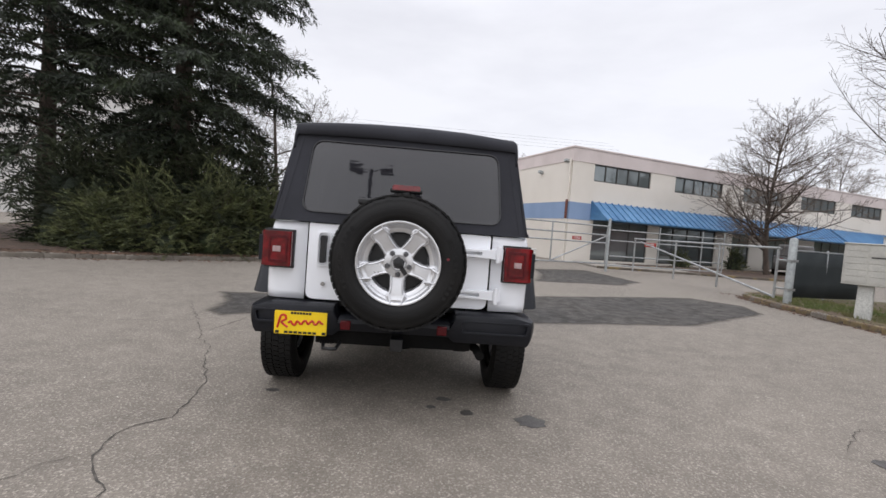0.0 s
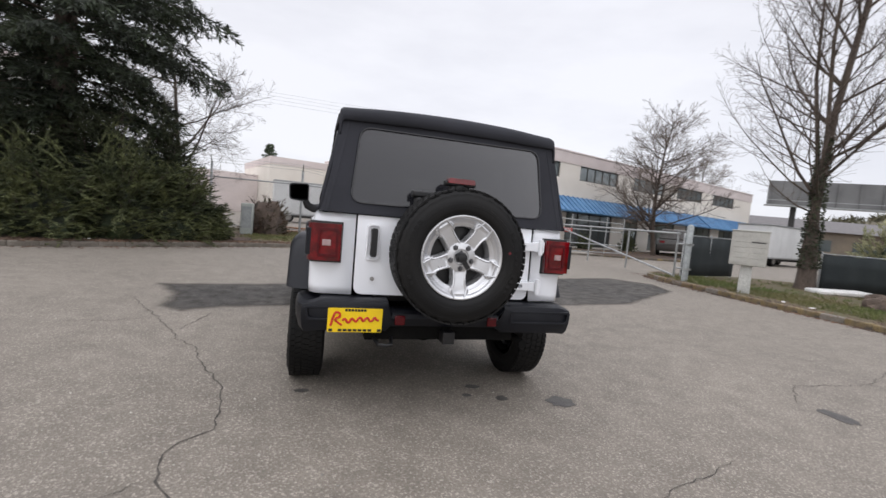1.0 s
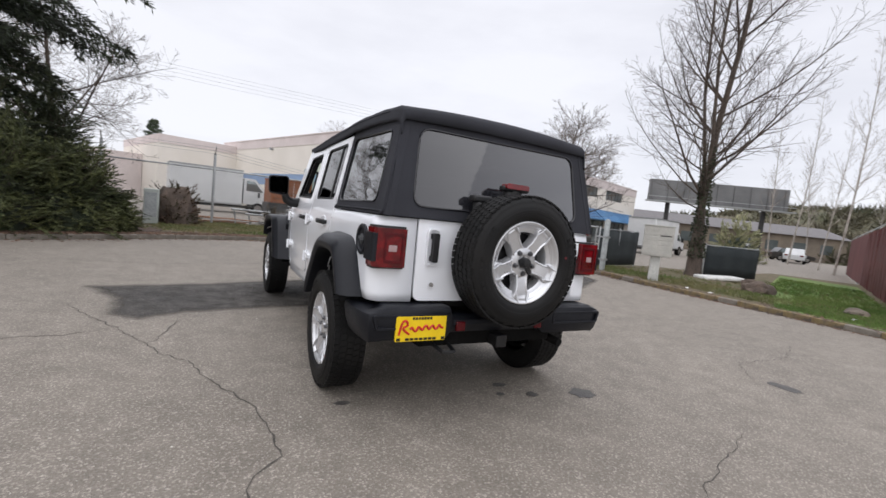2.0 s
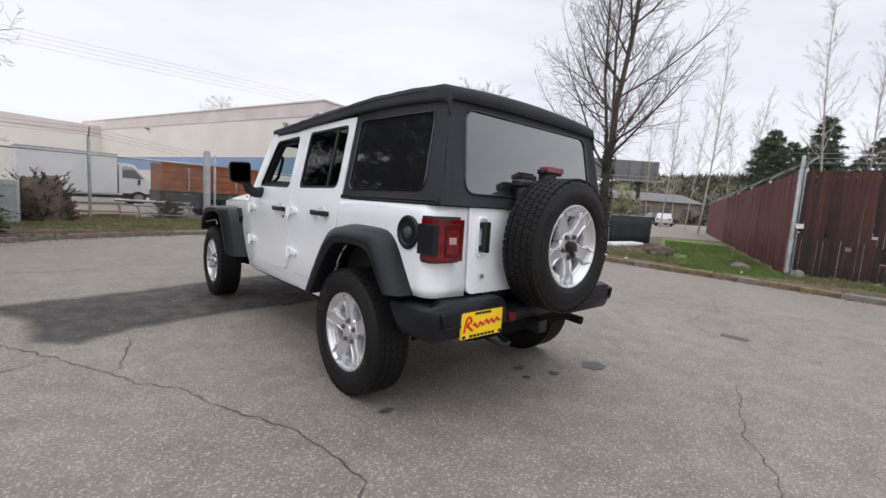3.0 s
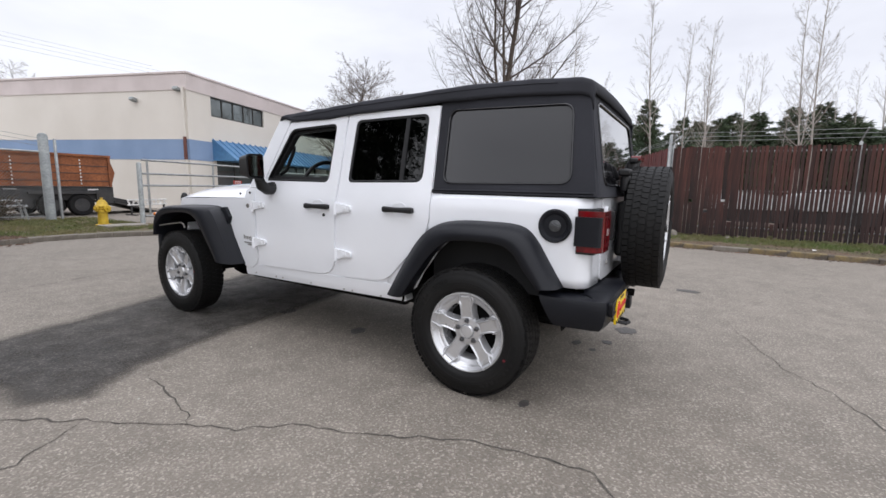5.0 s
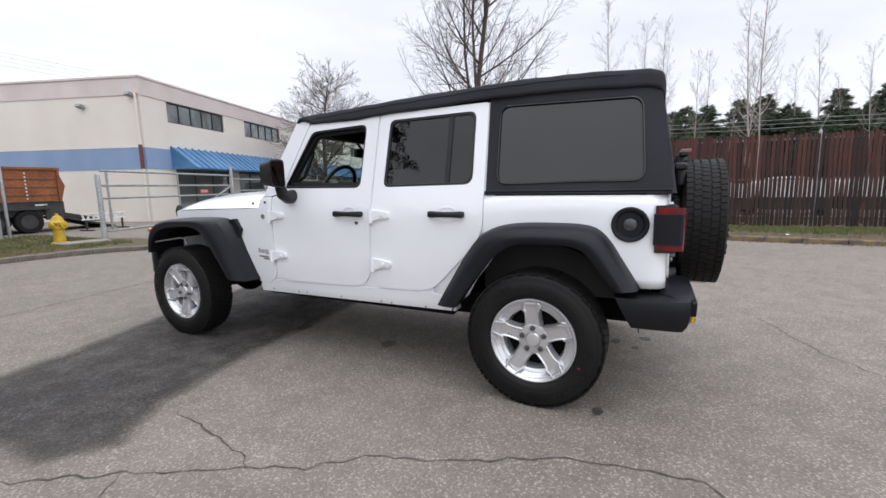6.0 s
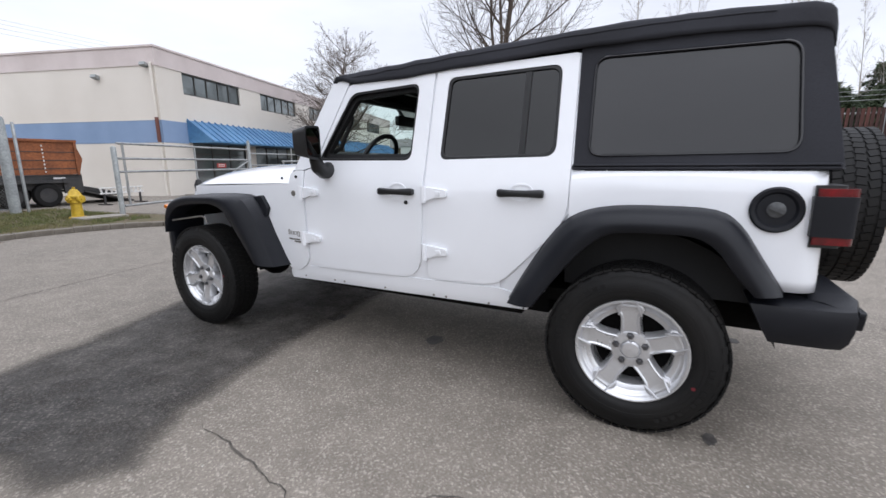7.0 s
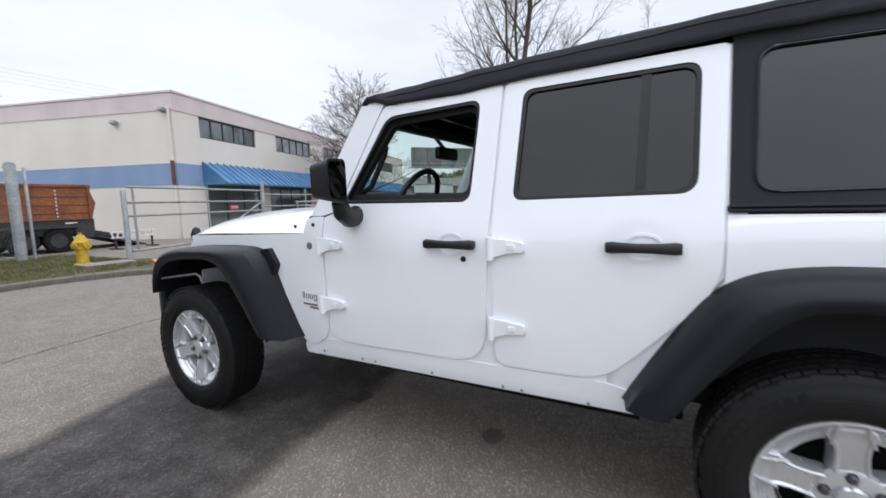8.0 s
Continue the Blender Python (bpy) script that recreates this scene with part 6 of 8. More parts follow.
box(bm, (0, 1.715, 1.655), (1.30, 0.07, 0.12))
part("windscreen_header", bm, M_CABIN, suv, "", 0.015)
for sx in (-1, 1):
    bm = bmesh.new()
    box(bm, (sx * 0.37, 1.63, 1.625), (0.42, 0.18, 0.018), rot(28))
    part("sun_visor", bm, M_CABIN, suv, "", 0.008)
    bm = bmesh.new()
    slab(bm, shrink(FD_HOLE, -0.02), sided(sx, -0.034), sided(sx, -0.075), [shrink(FD_HOLE, 0.038)])
    part("inner_door_frame", bm, M_CABIN, suv, "", 0.004)
    bm = bmesh.new()
    tube(bm, [(sx * 0.635, 1.10, 1.66), (sx * 0.66, 1.12, 1.12)], 0.035, 8)
    part("inner_pillar", bm, M_CABIN, suv)


# ---- fences, gate, mailbox and other things round the lot ----
def post(bm, x, y, z0, z1, r, seg=12):
    lathe(bm, [(r, 0), (r, z1 - z0), (r * 0.7, z1 - z0 + r * 0.5), (0.0, z1 - z0 + r * 0.7)], seg, Matrix.Translation((x, y, z0)) @ rot(0, -90))


def chain_link(bm, a, b, z0, z1, pitch=0.07):
    """Two sets of slanting wires between the ends a and b, up to the height z1."""
    a, b = Vector(a), Vector(b)
    d = (b - a)
    n = int(d.length / pitch)
    hgt = z1 - z0
    run = hgt / 1.15
    for k in range(-int(run / pitch), n):
        for way in (1, -1):
            s0, s1 = k * pitch, k * pitch + run
            c0, c1 = max(0.0, s0), min(d.length, s1)
            if c1 <= c0:
                continue
            h0, h1 = hgt * (c0 - s0) / run, hgt * (c1 - s0) / run
            if way < 0:
                h0, h1 = hgt - h0, hgt - h1
            p, q = a + d * (c0 / d.length), a + d * (c1 / d.length)
            tube(bm, [(p.x, p.y, z0 + h0), (q.x, q.y, z0 + h1)], 0.0022, 3, False)


fence_n = thing("chain_link_fence", (0, 0, 0), "galvanised chain-link fence with barbed wire along the yard", "fence")
bm = bmesh.new()
post(bm, 1.55, 14.0, 0.0, 2.32, 0.11, 16)
part("fence_post", bm, M_POST_GREY, fence_n, "thick weathered galvanised terminal post")
bm = bmesh.new()
post(bm, 1.80, 14.02, 0.0, 2.25, 0.035)
part("fence_post", bm, M_GALV, fence_n)
FX = [-1.5, -4.6, -7.7, -10.8]
for x in FX:
    bm = bmesh.new()
    post(bm, x, 14.1, 0.0, 2.45, 0.042)
    tube(bm, [(x, 14.1, 2.4), (x + 0.02, 13.8, 2.68)], 0.018, 6)
    part("fence_post", bm, M_GALV, fence_n)
for z, r in ((1.90, 0.026), (0.2, 0.01)):
    bm = bmesh.new()
    tube(bm, [(1.55, 14.0, z), (-1.5, 14.1, z + 0.03), (-4.6, 14.1, z + 0.02), (-10.8, 14.1, z)], r, 8)
    part("rail", bm, M_GALV, fence_n)
bm = bmesh.new()
chain_link(bm, (1.55, 14.0), (-10.8, 14.1), 0.15, 1.9)
tagged(part("wire_mesh", bm, M_WIRE, fence_n, "", 0, 0), kind="stuff")
for k in range(3):
    bm = bmesh.new()
    tube(bm, [(1.5, 14.0, 2.05 + 0.1 * k)] + [(x, 14.05 - 0.1 * k, 2.46 + 0.09 * k - 0.02 * (i % 2)) for i, x in enumerate(FX)], 0.006, 4)
    part("barbed_wire", bm, M_WIRE, fence_n)


def leaf(name, a, b, z_top, z_low, rails, uprights, diag, label, r=0.027):
    """A gate leaf of welded tubes between two points of the plan."""
    g = thing(name, (a[0], a[1], 0), label, "gate")
    d = Vector(b) - Vector(a)

    def at(t, z):
        return (d.x * t, d.y * t, z)
    for z in rails:
        bm = bmesh.new()
        tube(bm, [at(0.01, z), at(1, z)], r, 8)
        part("rail", bm, M_GALV, g)
    for t in uprights:
        bm = bmesh.new()
        tube(bm, [at(t, z_low), at(t, z_top)], r, 8)
        part("upright", bm, M_GALV, g)
    for (t0, z0), (t1, z1) in diag:
        bm = bmesh.new()
        tube(bm, [at(t0, z0), at(t1, z1)], r, 8)
        part("brace", bm, M_GALV, g)
    return g, at


M_SIGN_RED = surf("red_sign_paint", (0.42, 0.05, 0.04), (0.33, 0.04, 0.035), rough=0.5)
M_SIGN_WHITE = surf("white_sign_paint", (0.75, 0.74, 0.72), rough=0.5)


def red_sign(g, at, t, z, w, h):
    bm = bmesh.new()
    p, q = Vector(at(t, z)), Vector(at(t + 0.01, z))
    ang = math.degrees(math.atan2(q.y - p.y, q.x - p.x))
    box(bm, p, (w, 0.012, h), rot(0, 0, ang))
    sg = part("sign", bm, M_SIGN_RED, g, "small red sign plate", 0.003)
    side = Vector((-(q - p).y, (q - p).x, 0)).normalized() * 0.008
    for sgn in (1, -1):
        for dz in (0.22, -0.12):
            bm = bmesh.new()
            box(bm, p + side * sgn + Vector((0, 0, h * dz)), (w * 0.7, 0.003, h * 0.14), rot(0, 0, ang))
            part("sign_bar", bm, M_SIGN_WHITE, sg)


gl, at_l = leaf("gate_leaf", (2.52, 11.12), (7.30, 12.75), 1.75, 0.28, (1.72, 1.38, 1.08, 0.30), (0.04, 0.5, 1.0), [((0.5, 0.32), (1.0, 1.36))], "open swing gate leaf of galvanised tube with a red sign")
red_sign(gl, at_l, 0.72, 1.2, 0.42, 0.13)
bm = bmesh.new()
post(bm, -0.03, 0.0, 0.0, 1.62, 0.055)
part("gate_post", bm, M_POST_GREY, gl, "grey gate post")
bm = bmesh.new()
post(bm, 4.86, 1.66, 0.0, 2.0, 0.05)
part("gate_post", bm, M_POST_GREY, gl, "grey gate post")
gr, at_r = leaf("gate_leaf", (8.52, 6.15), (7.9, 11.8), 1.36, 0.15, (1.32,), (0.02, 0.32, 0.62, 0.99), [((0.02, 0.18), (0.93, 1.22))], "open swing gate leaf with a long diagonal brace")
red_sign(gr, at_r, 0.84, 1.14, 0.6, 0.15)
bm = bmesh.new()
post(bm, 0.05, -0.2, 0.0, 1.52, 0.08, 16)
part("gate_post", bm, M_POST_GREY, gr, "thick grey gate post")
for z in (0.4, 1.05):
    bm = bmesh.new()
    tube(bm, [(0.05, -0.2, z), (0.0, 0.1, z)], 0.022, 8)
    box(bm, (0.05, -0.2, z), (0.17, 0.17, 0.05))
    part("gate_hinge", bm, M_GALV, gr)
gb, at_b = leaf("tube_fence", (7.45, 12.85), (12.6, 13.6), 1.85, 0.2, (1.6, 1.2, 0.6, 0.25), (0.0, 0.42, 0.8, 1.0), [], "length of low tubular fence behind the gate", 0.022)


def mailbox(x, y, rz):
    """A cluster mailbox: a pedestal, a cabinet and its rows of small doors."""
    mb = thing("cluster_mailbox", (x, y, VERGE - 0.02), "beige-grey metal cluster mailbox on a concrete pedestal", "mailbox", rz=rz)
    mb.scale = (0.87, 0.92, 1.04)
    m_box = surf("beige_grey_enamel", (0.46, 0.45, 0.41), (0.38, 0.37, 0.34), scale=3, rough=0.5, fine=30, fine_amt=0.07)
    bm = bmesh.new()
    slab(bm, rounded([(-0.14, -0.13), (0.14, -0.13), (0.14, 0.13), (-0.14, 0.13)], 0.02), lambda u, v: (u, v, 0.0), lambda u, v: (u * 0.9, v * 0.9, 0.62))
    part("pedestal", bm, surf("pale_pedestal", (0.52, 0.52, 0.49), (0.42, 0.42, 0.40), scale=4, rough=0.8), mb, "", 0.012)
    bm = bmesh.new()
    box(bm, (0, 0, 0.98), (0.80, 0.44, 0.74))
    box(bm, (0, -0.01, 1.36), (0.84, 0.47, 0.025))
    cab = part("cabinet", bm, m_box, mb, "", 0.012)
    for c in range(2):
        for r in range(6):
            if c == 1 and r < 3:
                continue
            bm = bmesh.new()
            box(bm, (-0.19 + 0.38 * c, -0.222, 1.28 - 0.115 * r), (0.355, 0.012, 0.10))
            box(bm, (-0.19 + 0.38 * c + 0.12, -0.23, 1.28 - 0.115 * r), (0.02, 0.008, 0.02))
            part("mail_door", bm, m_box, cab, "", 0.003)
    for z, h in ((1.24, 0.19), (1.06, 0.10)):
        bm = bmesh.new()
        box(bm, (0.19, -0.222, z), (0.355, 0.012, h))
        part("mail_slot", bm, m_box, cab, "", 0.003)
    # black bar laid on the door for the darkness inside a mail slot
    bm = bmesh.new()
    box(bm, (0.19, -0.231, 1.12), (0.30, 0.008, 0.02))
    part("slot_opening", bm, M_BLACK, cab)


mailbox(8.65, 4.35, -52)


def screen(a, b, z1, label):
    s = thing("privacy_screen", (a[0], a[1], 0), label, "fence")
    d = Vector(b) - Vector(a)
    bm = bmesh.new()
    rows = []
    for k in range(13):
        t = k / 12
        w = 0.03 * math.sin(t * 17)
        rows.append([(d.x * t - d.y / d.length * w * u, d.y * t + d.x / d.length * w * u, 0.12 + (z1 - 0.12) * u - (0.03 * math.sin(t * math.pi * 3) ** 2 if u == 1 else 0)) for u in (0, 0.33, 0.66, 1)])
    grid(bm, rows)
    ob = part("mesh_cloth", bm, M_DARK_SCREEN, s, "sagging dark mesh cloth")
    mod = ob.modifiers.new("thick", "SOLIDIFY")
    mod.thickness = 0.008
    n = max(2, int(d.length / 1.0) + 1)
    for k in range(n):
        bm = bmesh.new()
        post(bm, d.x * k / (n - 1), d.y * k / (n - 1) + 0.03, 0.0, z1 + 0.04, 0.025)
        part("screen_post", bm, M_GALV, s)
    bm = bmesh.new()
    tube(bm, [(0, 0.02, z1), (d.x, d.y + 0.02, z1)], 0.016, 6)
    part("rail", bm, M_GALV, s)


screen((9.3, 6.8), (12.0, 7.5), 1.30, "fence length hung with dark blue-black mesh")
screen((12.75, 5.45), (14.3, 4.65), 1.12, "fence length hung with dark green-black mesh")


def rock(name, x, y, sx, sy, sz, seed, material, label, z=None, category="rock", rz=0):
    bm = bmesh.new()
    bmesh.ops.create_icosphere(bm, subdivisions=3, radius=1.0)
    for v in bm.verts:
        n = noise.noise(v.co * 1.3 + Vector((seed, 0, 0))) * 0.35 + noise.noise(v.co * 3.7 + Vector((0, seed, 0))) * 0.14
        v.co = v.co * (1 + n)
        v.co.z = max(v.co.z, -0.35)
        v.co = Vector((v.co.x * sx, v.co.y * sy, (v.co.z + 0.35) * sz))
    ob = tagged(part(name, bm, material), label, category)
    ob.matrix_basis = pose(x, y, VERGE - 0.03 if z is None else z, 0, 0, rz)
    return ob


M_ROCK = surf("brown_grey_rock", (0.15, 0.12, 0.09), (0.09, 0.075, 0.06), scale=5, rough=0.95, fine=40, fine_amt=0.3, bump=0.8, bump_scale=20)
M_DIRT = surf("brown_dirt_heap", (0.115, 0.085, 0.066), (0.062, 0.047, 0.038), scale=4, rough=1.0, fine=50, fine_amt=0.5, bump=1.0, bump_scale=30)
rock("rock", 10.5, 2.75, 0.38, 0.26, 0.22, 1.0, M_DIRT, "dark brown clod of earth lying on the grass", rz=-35, category="clod")
rock("rock", 11.3, 3.35, 0.22, 0.18, 0.22, 2.0, M_DIRT, "dark brown clod of earth beside a larger one", category="clod")
rock("rock", 9.5, 0.55, 0.34, 0.2, 0.12, 3.0, M_ROCK, "flat grey-brown rock on the grass", rz=20)
rock("rock", 9.25, -0.55, 0.13, 0.10, 0.13, 4.0, M_KERB, "pale broken lump of concrete by the fence")
rock("rock", 9.4, -1.7, 0.10, 0.08, 0.06, 4.5, M_KERB, "small pale stone by the fence")
rock("dirt_mound", -2.55, 12.75, 0.60, 0.5, 0.84, 5.0, M_DIRT, "steep dark brown mound of earth and roots", category="mound")
rock("dirt_mound", -4.2, 12.3, 0.5, 0.4, 0.5, 6.0, M_DIRT, "low dark brown heap of earth", category="mound")
for n, (x, y, sx, rz) in enumerate([(8.2, 2.6, 0.06, 0), (8.9, 1.4, 0.05, 30), (8.6, 0.3, 0.07, 10), (9.9, 1.2, 0.06, 60), (-6.5, 6.6, 0.07, 20), (-5.3, 7.25, 0.06, 80), (8.0, -3.1, 0.05, 0), (8.3, 3.2, 0.05, 40)]):
    bm = bmesh.new()
    slab(bm, ragged([(-1, -0.6), (1, -0.5), (0.9, 0.6), (-0.8, 0.5)], 0.7, 0.12, n), lambda u, v: (u * sx, v * sx, 0.012 + 0.012 * math.sin(3 * u + n)), lambda u, v: (u * sx, v * sx, 0.008 + 0.012 * math.sin(3 * u + n)))
    ob = tagged(part("litter", bm, M_SIGN_WHITE, None, "", 0, 0), "scrap of white paper litter on the verge", "litter", "litter")
    ob.matrix_basis = pose(x, y, VERGE + 0.0 if x > 7.4 or x < -4 else 0.0, 0, 0, rz)
bm = bmesh.new()
box(bm, (0, 0, 0.06), (1.25, 0.62, 0.12))
for v in bm.verts:
    v.co.z += 0.03 * math.sin(v.co.x * 3)
ob = tagged(part("foam_slab", bm, M_SIGN_WHITE, None, "", 0.04), "dirty white foam slab lying on the grass", "slab")
ob.matrix_basis = pose(12.4, 4.75, VERGE - 0.02, 0, 0, -28)
bm = bmesh.new()
box(bm, (0, 0, 0.5), (0.36, 0.3, 1.0))
ob = part("cabinet_body", bm, surf("pale_green_grey_cabinet", (0.42, 0.45, 0.42), (0.36, 0.39, 0.36), rough=0.6), None, "", 0.02)
uc = thing("utility_cabinet", (-3.05, 12.1, VERGE - 0.02), "pale grey-green utility cabinet beside the junipers", "cabinet")
ob.parent = uc
bm = bmesh.new()
box(bm, (0, -0.155, 0.55), (0.28, 0.012, 0.7))
part("cabinet_door", bm, M_POST_GREY, uc, "", 0.004)


def slatted_barrier(x, y, rz):
    """A low plastic crowd barrier: two feet, two rails and upright slats."""
    g = thing("slatted_barrier", (x, y, 0), "low white slatted plastic barrier beyond the gate", "barrier", rz=rz)
    for z in (0.36, 0.53):
        bm = bmesh.new()
        box(bm, (0, 0, z), (1.45, 0.05, 0.045))
        part("rail", bm, M_SIGN_WHITE, g, "", 0.008)
    for k in range(9):
        bm = bmesh.new()
        box(bm, (-0.66 + 0.165 * k, 0.03, 0.445), (0.06, 0.02, 0.20), rot(0, 14 if k % 2 else -14))
        part("slat", bm, M_SIGN_WHITE, g, "", 0.004)
    for e in (-0.6, 0.6):
        bm = bmesh.new()
        box(bm, (e, 0, 0.18), (0.05, 0.05, 0.36))
        box(bm, (e, 0, 0.02), (0.10, 0.50, 0.04))
        part("foot", bm, M_DARK_STEEL, g, "black foot", 0.006)


def hydrant(x, y):
    """A cast hydrant: flanged barrel, bonnet, two hose nozzles and one pumper nozzle."""
    h = thing("fire_hydrant", (x, y, VERGE - 0.02), "yellow cast-iron fire hydrant on a concrete pad in grass", "hydrant")
    m = surf("hydrant_yellow_paint", (0.62, 0.42, 0.03), (0.48, 0.31, 0.025), scale=9, rough=0.5, fine=50, fine_amt=0.1)
    bm = bmesh.new()
    lathe(bm, [(0.0, 0), (0.16, 0), (0.16, 0.04), (0.11, 0.05), (0.10, 0.30), (0.105, 0.34), (0.14, 0.35), (0.14, 0.385), (0.105, 0.395), (0.11, 0.46), (0.145, 0.47), (0.145, 0.50), (0.12, 0.52), (0.10, 0.58), (0.06, 0.635), (0.03, 0.645), (0.03, 0.69), (0.0, 0.69)], 24, rot(0, -90))
    part("barrel", bm, m, h)
    for a, r in ((20, 0.055), (200, 0.055), (-70, 0.075)):
        bm = bmesh.new()
        lathe(bm, [(r * 0.8, 0.08), (r * 0.8, 0.13), (r * 1.1, 0.13), (r * 1.1, 0.175), (r * 0.4, 0.18), (r * 0.4, 0.20), (0.0, 0.20)], 16, Matrix.Translation((0, 0, 0.43)) @ rot(0, 0, a))
        part("nozzle", bm, m, h)
    for k in range(8):
        bm = bmesh.new()
        box(bm, (0.128 * math.cos(k * 0.785), 0.128 * math.sin(k * 0.785), 0.40), (0.02, 0.02, 0.03))
        part("flange_bolt", bm, m, h)


hydrant(1.78, 11.5)
flat("hydrant_pad", rounded([(1.55, 10.75), (2.45, 10.75), (2.45, 11.3), (1.55, 11.3)], 0.06), VERGE + 0.03, 0.08, M_PAVING, "pale concrete pad in the grass", "pad", None, 0.01)


# ---- slatted fence along the east side ----
def slat_fence(name, a, b, z1, material, seed, label, every=0.098, gaps=False, limit=300, back=1):
    f = thing(name, (a[0], a[1], 0), label, "fence")
    d = Vector(b) - Vector(a)
    L = d.length
    u = d / L
    ang = math.degrees(math.atan2(d.y, d.x))
    rnd = random.Random(seed)
    me = []
    for k in range(3):
        bm = bmesh.new()
        box(bm, (0, 0, 0), (0.086, 0.014, 1.0))
        tm = bpy.data.meshes.new("slat")
        bm.to_mesh(tm)
        bm.free()
        tm.materials.append(material)
        me.append(tm)
    n = int(L / every)
    rest_v, rest_f = [], []
    for k in range(n):
        s = (k + 0.5) * every
        z0, top = VERGE + rnd.uniform(-0.02, 0.06), z1 + rnd.uniform(-0.03, 0.02)
        pieces = [(z0, top)]
        narrow = 1.0
        if gaps:
            if rnd.random() < 0.10:
                c = rnd.uniform(0.35, 1.0)
                pieces = [(z0 + 0.05, c), (c + rnd.uniform(0.03, 0.10), top)]
            narrow = rnd.uniform(0.66, 0.94) if 1.5 < s < 9 else rnd.uniform(0.90, 1.08)
        for p, q in pieces:
            if q - p < 0.05:
                continue
            c = Vector((u.x * s, u.y * s, (p + q) / 2))
            if k < limit:
                o = new("slat", me[k % 3])
                o.parent = f
                o.matrix_basis = Matrix.Translation(c) @ rot(rnd.uniform(-0.6, 0.6), rnd.uniform(-0.5, 0.5), ang + rnd.uniform(-4, 4)) @ Matrix.Diagonal((narrow * (1.0 if gaps else rnd.uniform(0.98, 1.08)), 1, q - p, 1))
            else:
                i = len(rest_v)
                m = Matrix.Translation(c) @ rot(0, 0, ang)
                rest_v += [tuple(m @ Vector((dx * 0.043, dy * 0.007, dz * (q - p) / 2))) for dz in (-1, 1) for dx, dy in ((-1, -1), (1, -1), (1, 1), (-1, 1))]
                rest_f += [tuple(i + j for j in fc) for fc in ((4, 5, 6, 7), (0, 1, 5, 4), (1, 2, 6, 5), (2, 3, 7, 6), (3, 0, 4, 7))]
    if rest_v:
        tm = bpy.data.meshes.new("slat_rest")
        tm.from_pydata(rest_v, [], rest_f)
        tm.materials.append(material)
        tagged(new("slat_rest", tm), kind="stuff").parent = f
    side = Vector((-u.y, u.x))
    for z in (0.35, 1.25, z1 - 0.12):
        bm = bmesh.new()
        o = side * back * 0.03
        tube(bm, [(o.x, o.y, z), (d.x + o.x, d.y + o.y, z)], 0.022, 6)
        part("rail", bm, M_GALV, f)
    np_ = int(L / 3.0)
    for k in range(np_ + 1):
        s = L * k / np_
        o = side * back * 0.05
        bm = bmesh.new()
        px, py = u.x * s + o.x, u.y * s + o.y
        post(bm, px, py, 0.0, z1 + 0.05, 0.035)
        part("fence_post", bm, M_GALV, f)
        bm = bmesh.new()
        tube(bm, [(px, py, z1), (px - side.x * 0.0 + u.x * 0.0, py, z1 + 0.1), (px - side.x * 0.28, py - side.y * 0.28, z1 + 0.34)], 0.016, 6)
        part("wire_arm", bm, M_GALV, f)
    for k in range(3):
        bm = bmesh.new()
        o = side * (-0.06 - 0.1 * k)
        tube(bm, [(u.x * L * j / 8 + o.x, u.y * L * j / 8 + o.y, z1 + 0.15 + 0.085 * k - 0.015 * (j % 2)) for j in range(9)], 0.006, 4)
        part("barbed_wire", bm, M_WIRE, f)
    return f


slat_fence("slat_fence", (9.62, -0.22), (34.8, 9.1), 2.28, M_RED_SLAT, 21, "tall deep red slatted fence with barbed wire arms", 0.086, False, 160, -1)
slat_fence("slat_fence", (9.66, -0.36), (11.4, -15.0), 2.32, M_BROWN_SLAT, 22, "tall faded red-brown slatted fence with broken gaps", 0.088, True)
bm = bmesh.new()
post(bm, 9.60, -0.28, 0.0, 2.62, 0.038)
cp = tagged(part("corner_post", bm, M_POST_GREY), "tall galvanised fence corner post leaning slightly", "fence post")
cp.matrix_basis = pose(9.60, -0.28, 0, 0, 2, 0) @ Matrix.Translation((-9.60, 0.28, 0))
bm = bmesh.new()
box(bm, (9.56, -0.40, 1.15), (0.012, 0.13, 0.10))
tagged(part("fence_sign", bm, M_SIGN_WHITE), "small white sign plate wired to the fence", "sign")


# ---- vehicles in the yard and on the road ----
def simple_wheel(x, y, r, w, parent, name="wheel", rim=None):
    bm = bmesh.new()
    lathe(bm, [(r * 0.6, -w / 2), (r * 0.92, -w / 2), (r, -w * 0.35), (r, w * 0.35), (r * 0.92, w / 2), (r * 0.6, w / 2)], 24, Matrix.Translation((x, y, r)) @ rot(0, 0, 90))
    t = part(name, bm, M_RUBBER, parent)
    bm = bmesh.new()
    lathe(bm, [(0.0, -w * 0.42), (r * 0.62, -w * 0.42), (r * 0.62, w * 0.42), (0.0, w * 0.42)], 20, Matrix.Translation((x, y, r)) @ rot(0, 0, 90))
    part("rim", bm, rim or M_STEEL, t)


M_TRUCK_WHITE = surf("truck_white", (0.66, 0.67, 0.67), (0.56, 0.57, 0.57), scale=0.7, rough=0.45, fine=15, fine_amt=0.05)
M_RUST_BOX = surf("rust_orange_steel", (0.30, 0.10, 0.035), (0.20, 0.068, 0.028), scale=1.8, rough=0.75, fine=20, fine_amt=0.25)
M_DARK_STEEL = surf("black_frame_steel", (0.03, 0.03, 0.032), (0.05, 0.047, 0.045), scale=5, rough=0.6)


